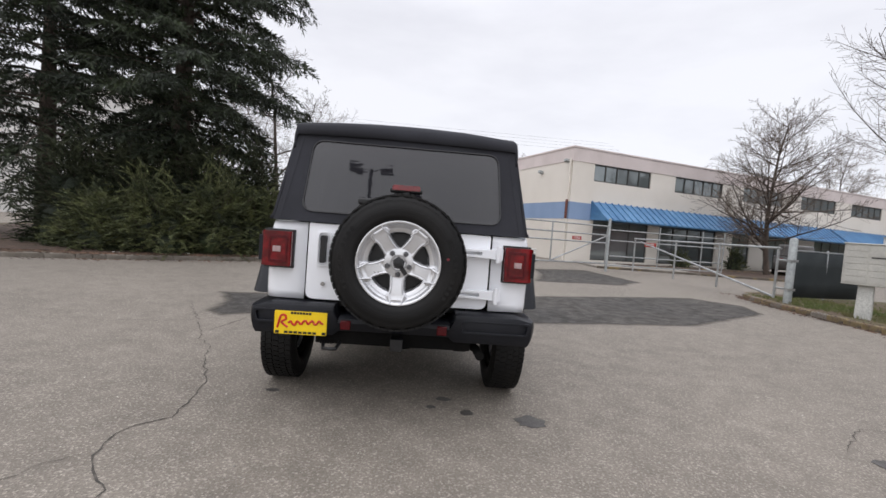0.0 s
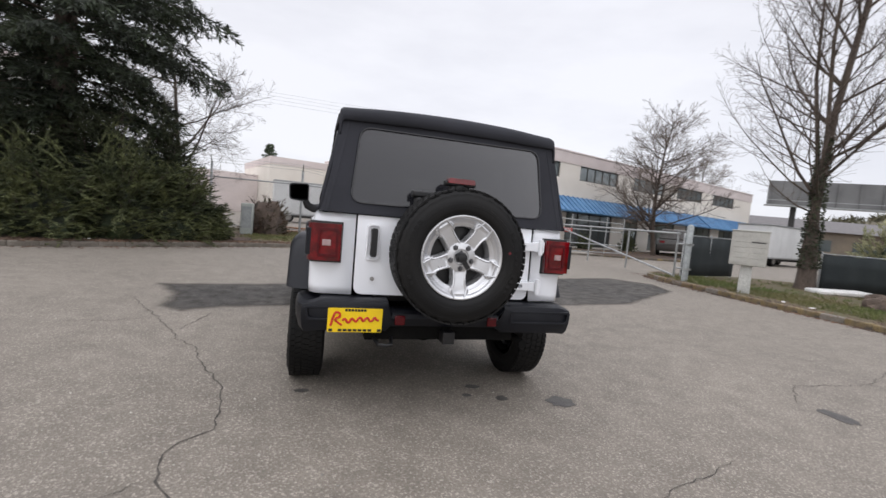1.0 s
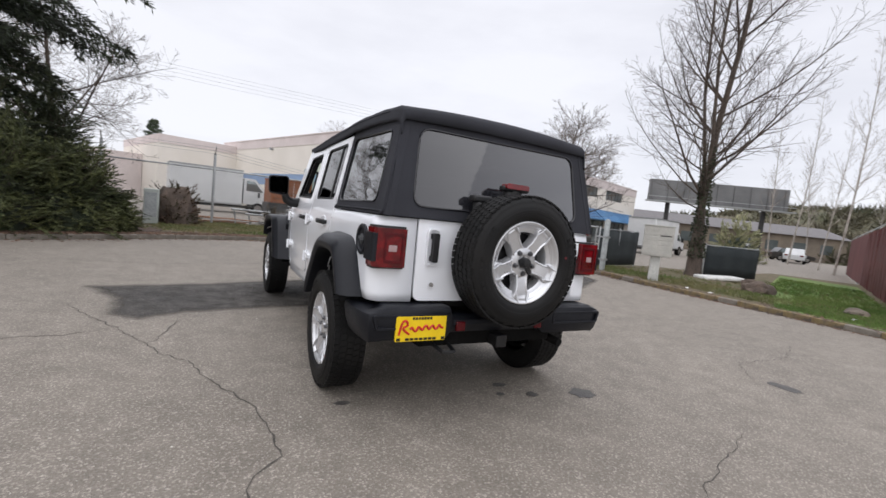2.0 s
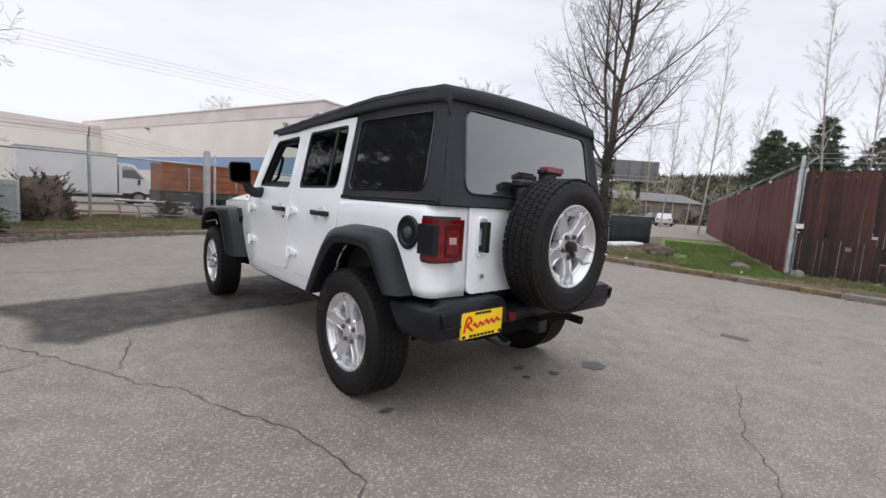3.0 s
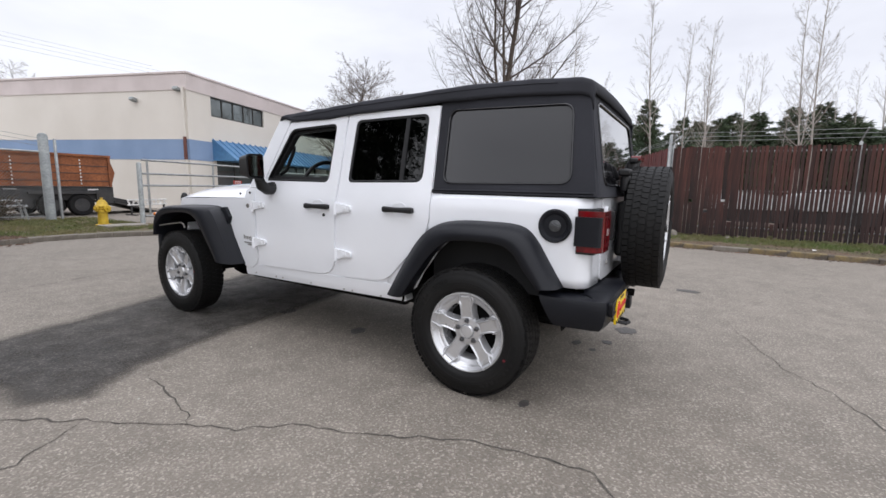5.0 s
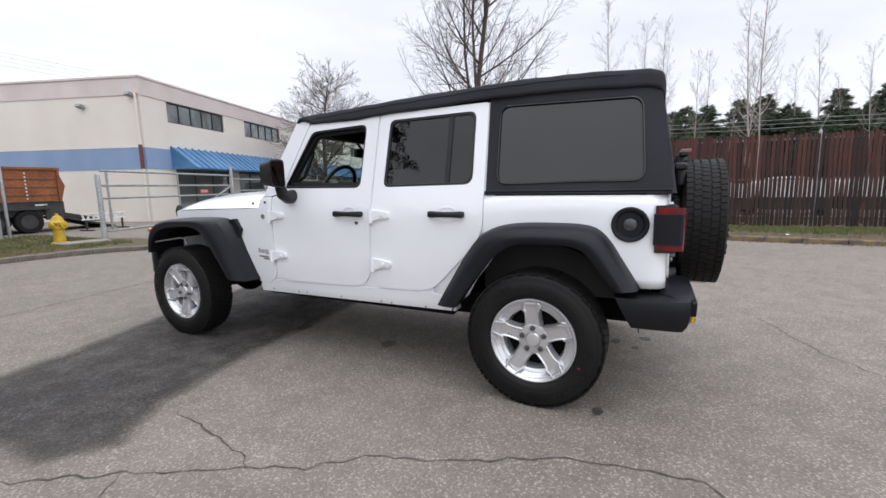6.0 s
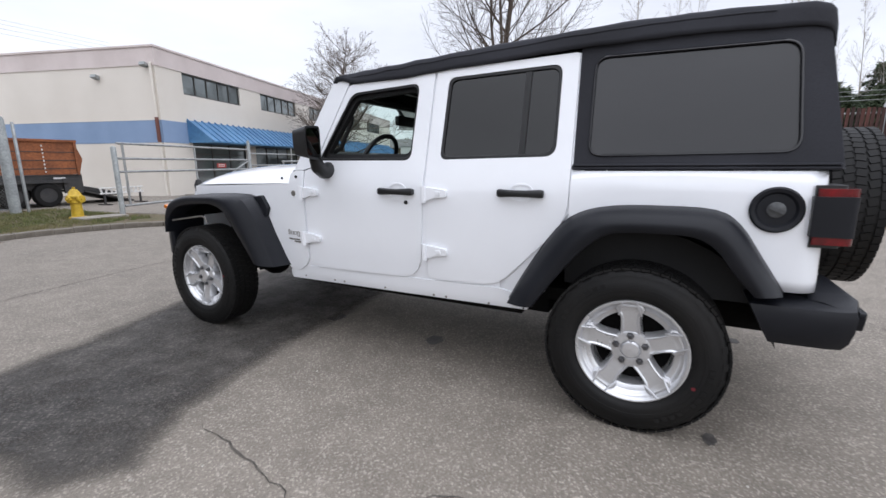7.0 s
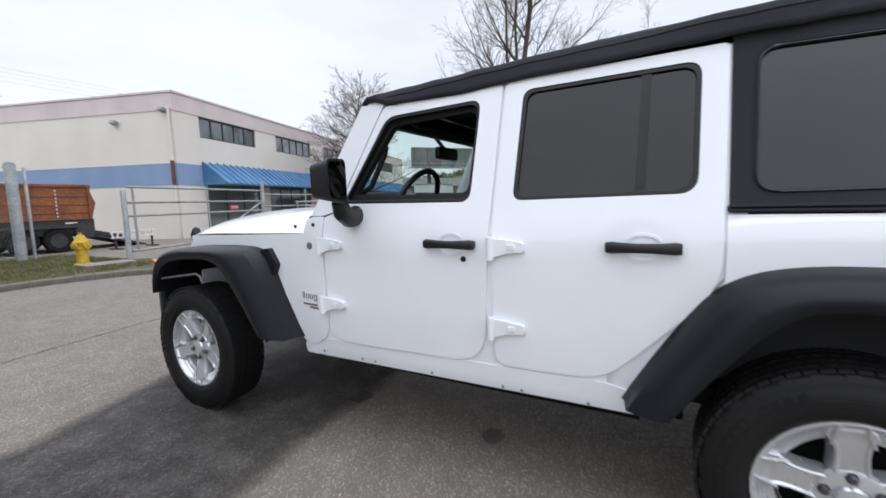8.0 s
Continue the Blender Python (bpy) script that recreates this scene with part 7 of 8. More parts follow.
def box_truck(x, y, rz, s, label, length=4.9, cab_scale=1.0):
    """A box truck, nose along +x: cargo box with ribs and trim, cab with sloped windscreen, wheels."""
    t = thing("box_truck", (x, y, 0), label, "truck", rz=rz)
    bm = bmesh.new()
    box(bm, (length / 2, 0, 1.72 * s), (length, 2.2 * s, 2.35 * s))
    cargo = part("cargo_box", bm, M_TRUCK_WHITE, t, "", 0.03)
    for z in (0.6, 2.84):
        bm = bmesh.new()
        box(bm, (length / 2, 0, z * s), (length + 0.04, 2.24 * s, 0.09))
        part("box_rail", bm, M_GALV, cargo)
    for k in range(5):
        bm = bmesh.new()
        box(bm, (length * (k + 0.5) / 5, 0, 1.72 * s), (0.03, 2.22 * s, 2.2 * s))
        part("box_rib", bm, M_TRUCK_WHITE, cargo)
    bm = bmesh.new()
    slab(bm, rounded([(length + 0.08, 0.55), (length + 1.75, 0.55), (length + 1.8, 1.12), (length + 1.15, 1.25), (length + 0.62, 1.95), (length + 0.08, 1.98)], 0.10), lambda u, v: (length + (u - length) * cab_scale, -0.95 * s, v * s * cab_scale), lambda u, v: (length + (u - length) * cab_scale, 0.95 * s, v * s * cab_scale))
    cab = part("cab", bm, M_TRUCK_WHITE, t, "", 0.05)
    for sy in (-1, 1):
        bm = bmesh.new()
        slab(bm, rounded([(length + 0.2, 1.28), (length + 1.0, 1.26), (length + 0.58, 1.82), (length + 0.2, 1.84)], 0.04), lambda u, v: (length + (u - length) * cab_scale, sy * 0.957 * s, v * s * cab_scale), lambda u, v: (length + (u - length) * cab_scale, sy * 0.94 * s, v * s * cab_scale))
        part("cab_window", bm, M_WINDOW, cab, "", 0, 0)
        bm = bmesh.new()
        box(bm, (length + 0.95, sy * 1.12 * s, 1.35 * s), (0.08, 0.16, 0.3))
        part("mirror", bm, M_BLACK, cab, "", 0.01)
    bm = bmesh.new()
    box(bm, (length / 2 + 0.4, 0, 0.45 * s), (length + 1.6, 0.9, 0.16))
    part("frame", bm, M_DARK_STEEL, t)
    bm = bmesh.new()
    box(bm, (length + 1.75, 0, 0.55 * s), (0.2, 1.9 * s, 0.22))
    part("bumper", bm, M_DARK_STEEL, t, "", 0.03)
    for wx in (0.9, length + 0.95):
        for sy in (-0.85, 0.85):
            simple_wheel(wx, sy * s, 0.40 * s, 0.26, t)


box_truck(-3.75, 26.45, 8, 0.9, "white box truck parked behind the chain-link fence", 3.75, 1.22)
box_truck(24.2, 16.6, 14, 0.85, "white box truck parked by the road", 4.2)


def dump_trailer(x, y, rz):
    t = thing("dump_trailer", (x, y, 0), "rust-orange dump trailer on a black frame in the yard", "trailer", rz=rz)
    L = 3.4
    bm = bmesh.new()
    for sy in (-0.95, 0.95):
        box(bm, (L / 2, sy, 1.47), (L, 0.05, 1.0))
    for sx in (0.0, L):
        box(bm, (sx, 0, 1.47), (0.05, 1.9, 1.0))
    body = part("body_side", bm, M_RUST_BOX, t, "rust-orange steel sides", 0.008)
    for k in (0, 3, 6):
        for sy in (-0.99, 0.99):
            bm = bmesh.new()
            box(bm, (L * k / 6, sy, 1.47), (0.07, 0.06, 1.02))
            part("side_rib", bm, M_RUST_BOX, body)
    for z in (1.15, 1.40, 1.65):
        for sy in (-0.98, 0.98):
            bm = bmesh.new()
            box(bm, (L / 2, sy, z), (L, 0.012, 0.022))
            part("plank_joint", bm, M_DARK_STEEL, body)
    for x in (0.85, 2.55):
        for k in range(8):
            bm = bmesh.new()
            box(bm, (x, -1.03, 1.06 + 0.11 * k), (0.03, 0.02, 0.05))
            part("chain_link", bm, M_SIGN_WHITE, body)
    for sy in (-0.99, 0.99):
        bm = bmesh.new()
        box(bm, (L / 2, sy, 1.99), (L + 0.1, 0.08, 0.07))
        part("top_rail", bm, M_RUST_BOX, body)
    bm = bmesh.new()
    slab(bm, [(L, 1.98), (L + 0.18, 1.45), (L + 0.05, 0.98), (L, 0.98)], lambda u, v: (u, -0.95, v), lambda u, v: (u, 0.95, v))
    part("tail_flap", bm, M_RUST_BOX, body)
    bm = bmesh.new()
    box(bm, (L / 2, 0, 0.74), (L + 0.2, 1.84, 0.44))
    # black skirts and fenders added in place of the shadow round the wheels
    for sy in (-0.99, 0.99):
        box(bm, (2.1, sy, 0.76), (1.9, 0.24, 0.07))
        box(bm, (0.65, sy, 0.60), (1.2, 0.06, 0.54))
        box(bm, (3.2, sy, 0.62), (0.5, 0.06, 0.46))
    box(bm, (L + 0.75, 0, 0.42), (1.4, 0.5, 0.12), rot(0, 14))
    part("frame", bm, M_DARK_STEEL, t, "black steel frame with added skirts standing for the shadow below")
    bm = bmesh.new()
    box(bm, (L + 0.85, 0, 0.22), (1.5, 1.8, 0.06), rot(0, 16))
    part("ramp", bm, M_DARK_STEEL, t)
    # rims take the black steel: shadow under the body put into their colour
    for wx in (1.7, 2.5):
        for sy in (-0.98, 0.98):
            simple_wheel(wx, sy, 0.36, 0.22, t, "wheel", M_DARK_STEEL)
    for wx in (0.8, 2.9):
        bm = bmesh.new()
        box(bm, (wx, -0.925, 0.86), (0.30, 0.012, 0.05))
        part("reflector_strip", bm, M_SIGN_WHITE, t)


dump_trailer(0.65, 17.6, 2)
slatted_barrier(4.85, 15.9, 12)


def lumber(x, y, z, n, seed):
    t = thing("lumber_pile", (x, y, z), "heap of loose orange-brown boards on the ground", "lumber")
    rnd = random.Random(seed)
    m = surf("raw_lumber", (0.30, 0.16, 0.085), (0.20, 0.10, 0.06), scale=3, rough=0.8, per_object=0.3)
    for k in range(n):
        bm = bmesh.new()
        box(bm, (0, 0, 0), (rnd.uniform(1.2, 2.4), 0.14, 0.035))
        ob = part("board", bm, m, t)
        ob.matrix_basis = pose(rnd.uniform(-0.5, 0.5), rnd.uniform(-0.4, 0.4), 0.03 + 0.036 * k, rnd.uniform(-3, 3), rnd.uniform(-2, 2), rnd.uniform(-16, 16))


lumber(-1.2, 15.0, 0.0, 7, 31)
for k, (ax, bx, z) in enumerate([(-0.9, 1.2, 0.62), (-0.4, 1.3, 0.48)]):
    bm = bmesh.new()
    tube(bm, [(ax, 14.7, z), (bx, 14.75, z - 0.04)], 0.04, 8)
    for e in (ax + 0.1, bx - 0.1):
        tube(bm, [(e, 14.72, z), (e + 0.1, 14.72, 0.0)], 0.03, 6)
    tagged(part("pipe_rack", bm, M_GALV, None), "low rack of grey pipe behind the fence", "pipe rack")


def parked_car(x, y, rz, paint, label, tall=1.0, boxy=False):
    """A plain parked car: lofted body, dark glasshouse, wheels, lamps."""
    c = thing("parked_car", (x, y, 0), label, "car", rz=rz)
    low = rounded([(-2.2, 0.35), (2.2, 0.35), (2.25, 0.72 * tall), (1.2, 0.92 * tall), (-2.2, 0.95 * tall)], 0.12)
    bm = bmesh.new()
    slab(bm, low, lambda u, v: (u, -0.88, v), lambda u, v: (u, 0.88, v))
    part("body", bm, paint, c, "", 0.08, 40, 3)
    up = rounded([(-2.1 if boxy else -1.7, 0.93 * tall), (1.15, 0.90 * tall), (0.45, 1.48 * tall), (-1.9 if boxy else -1.2, 1.5 * tall)], 0.12)
    bm = bmesh.new()
    slab(bm, up, lambda u, v: (u, -0.80 + 0.12 * (v - 0.9), v), lambda u, v: (u, 0.80 - 0.12 * (v - 0.9), v))
    cabin = part("cabin", bm, paint, c, "", 0.05, 40, 3)
    bm = bmesh.new()
    slab(bm, shrink(up, 0.09), lambda u, v: (u, -0.812 + 0.12 * (v - 0.9), v), lambda u, v: (u, 0.812 - 0.12 * (v - 0.9), v))
    part("side_glass", bm, M_WINDOW, cabin, "dark side windows", 0, 0)
    for wx in (-1.35, 1.4):
        for sy in (-0.8, 0.8):
            simple_wheel(wx, sy, 0.34, 0.22, c)
    for sy in (-0.62, 0.62):
        bm = bmesh.new()
        box(bm, (-2.2, sy, 0.8 * tall), (0.06, 0.28, 0.14))
        part("tail_lamp", bm, M_RED_LENS, c)
        bm = bmesh.new()
        box(bm, (2.2, sy, 0.68 * tall), (0.08, 0.32, 0.12))
        part("headlight", bm, M_CLEAR_LENS, c)


M_CAR_DARK = surf("dark_car_paint", (0.045, 0.04, 0.037), rough=0.35, coat=0.8, fine_amt=0.05)
M_CAR_SILVER = surf("silver_car_paint", (0.45, 0.46, 0.48), rough=0.3, coat=0.8, metal=0.4, fine_amt=0.03)
parked_car(21.2, 19.6, 48, M_CAR_DARK, "dark brown-grey suv parked by the building", 1.12, True)
parked_car(40.0, 18.0, 10, M_CAR_SILVER, "silver car parked across the road", 1.0)
parked_car(52.0, 19.0, 20, M_TRUCK_WHITE, "white car parked far across the road", 1.0)
parked_car(58.0, 22.0, -40, M_CAR_DARK, "dark car parked far across the road", 1.0)


# ---- far things: billboard, low roadside building, overhead wires, lamp ----
bb = thing("billboard", (43.5, 23.0, 0), "dark grey steel back of a large roadside billboard", "billboard", rz=-38)
M_BB = surf("billboard_grey", (0.19, 0.19, 0.188), (0.13, 0.13, 0.13), scale=0.5, rough=0.8)
bm = bmesh.new()
box(bm, (0, 0, 6.1), (13.0, 0.5, 2.1))
panelb = part("panel", bm, M_BB, bb)
for k in range(9):
    bm = bmesh.new()
    box(bm, (-6.2 + 1.55 * k, -0.32, 6.1), (0.14, 0.12, 2.0))
    part("stiffener", bm, M_BB, panelb)
bm = bmesh.new()
box(bm, (0, -0.7, 4.9), (13.6, 1.0, 0.12))
box(bm, (0, -1.15, 5.35), (13.6, 0.05, 0.05))
part("catwalk", bm, M_GALV, bb)
for x in (-4.5, 4.5):
    bm = bmesh.new()
    tube(bm, [(x, 0, 0), (x, 0, 5.2)], 0.22, 12)
    part("column", bm, M_DARK_STEEL, bb)
M_TAN_WALL = surf("tan_wall", (0.22, 0.18, 0.135), (0.15, 0.125, 0.10), scale=0.6, rough=0.85)
lb = thing("low_building", (62.0, 34.0, 0), "long low tan roadside building", "building", rz=-25)
bm = bmesh.new()
box(bm, (0, 0, 1.7), (34, 9, 3.4))
part("wall", bm, M_TAN_WALL, lb)
bm = bmesh.new()
slab(bm, [(-5.0, 3.38), (5.0, 3.38), (0, 4.9)], lambda u, v: (-17.4, u, v), lambda u, v: (17.4, u, v))
part("roof", bm, surf("grey_shingle_roof", (0.16, 0.15, 0.15), rough=0.9), lb)
for k in range(8):
    bm = bmesh.new()
    box(bm, (-14 + 4 * k, -4.51, 1.8), (1.8, 0.06, 1.3))
    part("window", bm, M_WINDOW, lb)
for k in range(4):
    bm = bmesh.new()
    tube(bm, [(-60, 60 + 2 * k, 16 + 0.9 * k), (-30, 58 + 2 * k, 14.2 + 0.9 * k), (0, 57 + 2 * k, 13.6 + 0.9 * k), (30, 60 + 2 * k, 14.2 + 0.9 * k)], 0.0110, 4)
    tagged(part("overhead_wire", bm, M_BLACK), "thin dark overhead power wire", "wire", "overhead wires")
lp = thing("lot_lamp", (-1.3, -9.2, 0), "tall twin-headed parking lot lamp on a dark pole", "street lamp")
bm = bmesh.new()
tube(bm, [(0, 0, 0), (0, 0, 5.7)], [0.07, 0.045], 12)
part("pole", bm, M_DARK_STEEL, lp)
for sx in (-1, 1):
    bm = bmesh.new()
    tube(bm, [(0, 0, 5.6), (sx * 0.25, 0, 5.66)], 0.025, 8)
    box(bm, (sx * 0.42, 0, 5.68), (0.36, 0.30, 0.16), rot(0, -sx * 10))
    part("lamp_head", bm, M_DARK_STEEL, lp, "", 0.03)
hb = thing("rear_building", (-30, 4, 0), "low dark-roofed building across the lot", "building", rz=4)
bm = bmesh.new()
box(bm, (0, 0, 1.6), (8, 26, 3.2))
part("wall", bm, M_STUCCO, hb)
bm = bmesh.new()
slab(bm, [(-5.0, 3.15), (5.0, 3.15), (0.0, 5.2)], lambda u, v: (u, -13.6, v), lambda u, v: (u, 13.6, v))
part("roof", bm, surf("dark_shingle_roof", (0.05, 0.047, 0.045), rough=0.9), hb)

# what stands close behind the slatted fence and behind the lot; the dark ground is added to darken the fence gaps
flat("bare_soil", [(10.1, -0.8), (33, 7.4), (34, -15.5), (11.8, -15.5)], 0.03, 0.03, M_SOIL, "unseen dark ground added behind the slatted fence to darken its gaps", "soil")
for k, (x, y, w, h) in enumerate([(14.2, -2.3, 2.1, 1.24), (14.7, -4.5, 1.9, 1.34), (15.0, -6.6, 2.0, 1.28)]):
    tr = thing("utility_trailer", (x, y, 0), "low white enclosed utility trailer behind the fence", "trailer", "white trailers", rz=4 * k)
    bm = bmesh.new()
    slab(bm, rounded([(-w / 2, 0.70), (w / 2, 0.70), (w / 2, h - 0.15), (0.1, h + 0.02), (-w / 2, h - 0.15)], 0.12), lambda u, v: (-0.9, u, v), lambda u, v: (0.9, u, v))
    part("body", bm, M_TRUCK_WHITE, tr, "", 0.04)
    bm = bmesh.new()
    box(bm, (0, 0, 0.50), (1.7, w * 0.96, 0.38))
    part("frame", bm, M_DARK_STEEL, tr, "black underframe", 0.02)
    for sy in (-0.5, 0.5):
        simple_wheel(0.3, sy * w, 0.3, 0.18, tr)
pw = thing("pale_warehouse", (-30.0, 31.0, 0), "tall pale grey warehouse wall beyond the trees", "building", rz=35)
bm = bmesh.new()
box(bm, (0, 0, 4.5), (22, 10, 9.0))
part("wall", bm, M_WHITE_WALL, pw)
bm = bmesh.new()
box(bm, (0, 0, 9.1), (22.4, 10.4, 0.25))
part("coping", bm, M_STUCCO_PINK, pw, "", 0.03)


# ---- trees and shrubs ----
class Sticks:
    """Gathers tapered sticks and small leaves into plain lists, for one mesh."""

    def __init__(self):
        self.v, self.f = [], []

    def stick(self, pts, radii, seg=4):
        rings, side = [], None
        for i, p in enumerate(pts):
            d = (pts[min(i + 1, len(pts) - 1)] - pts[max(i - 1, 0)]).normalized()
            if side is None or abs(side.dot(d)) > 0.95:
                side = d.orthogonal().normalized()
            side = (side - d * side.dot(d)).normalized()
            up = d.cross(side)
            base = len(self.v)
            for k in range(seg):
                a = 2 * math.pi * k / seg
                q = p + radii[i] * (math.cos(a) * side + math.sin(a) * up)
                self.v.append((q.x, q.y, q.z))
            rings.append(base)
        for a, b in zip(rings, rings[1:]):
            for k in range(seg):
                self.f.append((a + k, a + (k + 1) % seg, b + (k + 1) % seg, b + k))

    def blade(self, p, d, side, length, width):
        """A narrow kite-shaped leaf or needle tuft."""
        i = len(self.v)
        m, e = p + d * length * 0.45, p + d * length
        a, b = m + side * width * 0.5, m - side * width * 0.5
        self.v += [tuple(p), tuple(a), tuple(e), tuple(b)]
        self.f.append((i, i + 1, i + 2, i + 3))

    def mesh(self, name, material, parent, label="", smooth=True):
        me = bpy.data.meshes.new(name)
        me.from_pydata(self.v, [], self.f)
        me.materials.append(material)
        if smooth:
            me.polygons.foreach_set("use_smooth", [True] * len(me.polygons))
        ob = new(name, me)
        ob.parent = parent
        if label:
            ob["label"] = label
        return ob


def unit(rnd):
    while True:
        v = Vector((rnd.uniform(-1, 1), rnd.uniform(-1, 1), rnd.uniform(-1, 1)))
        if 0.05 < v.length < 1:
            return v.normalized()


def grow(wood, twigs, rnd, p, d, length, r, level, spec):
    """One limb and all that springs from it. spec: for each level the children, their angle, length share, and lift."""
    n = 5 if level < 2 else 3
    pts, radii = [p.copy()], [r]
    lift = spec["lift"][min(level, 3)]
    dd = d.copy()
    for k in range(n):
        dd = (dd + unit(rnd) * spec["wander"] + Vector((0, 0, lift))).normalized()
        pts.append(pts[-1] + dd * length / n)
        radii.append(max(spec["thin"], r * (1 - 0.86 * (k + 1) / n)))
    (wood if level < 2 else twigs).stick(pts, radii, 7 if level == 0 else (5 if level == 1 else 3))
    if level >= spec["levels"]:
        return
    count = spec["kids"][level]
    for k in range(count):
        t = spec["from"][level] + (0.98 - spec["from"][level]) * (k + rnd.random()) / count
        i = min(int(t * n), n - 1)
        f = t * n - i
        q = pts[i].lerp(pts[i + 1], f)
        ax = (pts[i + 1] - pts[i]).normalized()
        out = unit(rnd)
        out = (out - ax * out.dot(ax)).normalized()
        a = radians(spec["angle"][level] * rnd.uniform(0.75, 1.25))
        nd = ax * math.cos(a) + out * math.sin(a)
        grow(wood, twigs, rnd, q, nd, length * spec["share"][level] * rnd.uniform(0.7, 1.15) * (1.15 - 0.75 * t), max(spec["thin"], radii[i] * (0.42 if level == 0 else 0.5)), level + 1, spec)


def bare_tree(name, place, seed, label, height, r, spec, wood_mat, twig_mat, leaders=1, fork=0.0, group=""):
    t = thing(name, place, label, "tree", group)
    rnd = random.Random(seed)
    wood, twigs = Sticks(), Sticks()
    if leaders == 1:
        grow(wood, twigs, rnd, Vector((0, 0, -0.1)), Vector((0, 0, 1)), height, r, 0, spec)
    else:
        pts = [Vector((0, 0, -0.1)), Vector((0.02, 0, 0.25)), Vector((0.03, 0.02, fork * 0.5)), Vector((0.0, 0.03, fork))]
        wood.stick(pts, [r * 1.45, r * 1.05, r * 0.86, r * 0.55], 10)
        for k in range(leaders):
            a = 2 * math.pi * (k + 0.3 * rnd.random()) / leaders
            lean = 0.03 if k == 0 else rnd.uniform(0.6, 1.2) * spec["lean"]
            grow(wood, twigs, rnd, Vector((0, 0.03, fork - 0.05 - 0.25 * k)), Vector((math.cos(a) * lean, math.sin(a) * lean, 1)).normalized(), (height - fork) * (1.0 if k == 0 else rnd.uniform(0.72, 0.92)), r * (0.50 if k == 0 else 0.30), 0, spec)
    wood.mesh("trunk", wood_mat, t)
    twigs.mesh("crown", twig_mat, t, "bare twiggy crown")
    return t


MAPLE = dict(levels=3, kids=(30, 11, 6), angle=(56, 43, 42), share=(0.30, 0.44, 0.5), lift=(0.14, 0.17, 0.10, 0.06), wander=0.11, lean=0.035, thin=0.0035, **{"from": (0.03, 0.15, 0.1)})
SPREAD = dict(levels=3, kids=(26, 11, 7), angle=(66, 45, 42), share=(0.50, 0.45, 0.5), lift=(0.06, 0.05, 0.04, 0.03), wander=0.14, lean=0.34, thin=0.0055, **{"from": (0.18, 0.15, 0.1)})
ALDER = dict(levels=3, kids=(30, 6, 4), angle=(42, 38, 38), share=(0.20, 0.42, 0.5), lift=(0.05, 0.14, 0.10, 0.08), wander=0.06, lean=0.1, thin=0.0042, **{"from": (0.30, 0.15, 0.1)})
ROUND = dict(SPREAD, kids=(34, 13, 7), share=(0.52, 0.45, 0.5), angle=(74, 46, 42), lean=0.55, lift=(0.14, 0.04, 0.04, 0.03), **{"from": (0.04, 0.12, 0.1)})
maple = bare_tree("maple_tree", (12.35, 5.55, 0), 7, "tall bare multi-stemmed maple tree on the verge", 16.0, 0.225, MAPLE, M_BARK, M_TWIG, 3, 2.2)
ivy, ivy_rnd = Sticks(), random.Random(58)
for k in range(1900):
    z = 0.7 + 3.6 * ivy_rnd.random() ** 1.2
    a = ivy_rnd.uniform(0, 6.283)
    r = (0.18 + 0.10 * noise.noise(Vector((math.cos(a), math.sin(a), z * 1.6)))) * (1.0 - 0.13 * z) + ivy_rnd.uniform(0.0, 0.09)
    out = Vector((math.cos(a), math.sin(a), 0.0))
    d = (out * 0.7 + unit(ivy_rnd) * 0.7 + Vector((0, 0, -0.5))).normalized()
    sd = d.cross(unit(ivy_rnd))
    if sd.length > 0.05:
        ivy.blade(out * r + Vector((0, 0, z)), d, sd.normalized(), ivy_rnd.uniform(0.05, 0.09), ivy_rnd.uniform(0.04, 0.07))
ivy.mesh("ivy", M_JUNIPER_DARK, maple, "dark green ivy climbing the trunk", False)
bare_tree("street_tree", (17.7, 17.25, 0), 21, "round-headed bare young tree before the building", 7.7, 0.145, dict(ROUND, kids=(58, 13, 7), share=(0.60, 0.42, 0.5), angle=(68, 44, 42), lift=(0.10, 0.08, 0.05, 0.03), **{"from": (0.17, 0.12, 0.1)}), M_BARK, M_TWIG_MID)
bare_tree("street_tree", (-6.3, 16.2, 0), 9, "wide-spreading bare tree behind the conifer", 9.5, 0.16, dict(ROUND, kids=(16, 9, 6), lean=1.25, thin=0.004), M_BARK, M_TWIG_MID, 6, 3.1)
bare_tree("street_tree", (14.6, 62.0, 0), 10, "bare tree rising behind the warehouse roof", 13.2, 0.2, SPREAD, M_BARK, M_TWIG_PALE, 3, 3.0)
bare_tree("street_tree", (41.0, 37.0, 0), 12, "bare roadside tree beyond the building", 13.0, 0.22, SPREAD, M_BARK, M_TWIG_PALE, 3, 3.0)
al_a = bare_tree("alder_tree", (38.0, -1.0, 0), 13, "slender pale-barked bare alder behind the fence", 14.0, 0.065, ALDER, M_BARK_PALE, M_TWIG_PALE, group="bare alders")
al_b = bare_tree("alder_tree", (34.0, -7.0, 0), 14, "slender pale-barked bare alder behind the fence", 15.5, 0.075, ALDER, M_BARK_PALE, M_TWIG_PALE, group="bare alders")
al_c = bare_tree("alder_tree", (42.0, 9.0, 0), 15, "slender pale-barked bare alder behind the fence", 12.0, 0.06, ALDER, M_BARK_PALE, M_TWIG_PALE, group="bare alders")
rnd = random.Random(77)
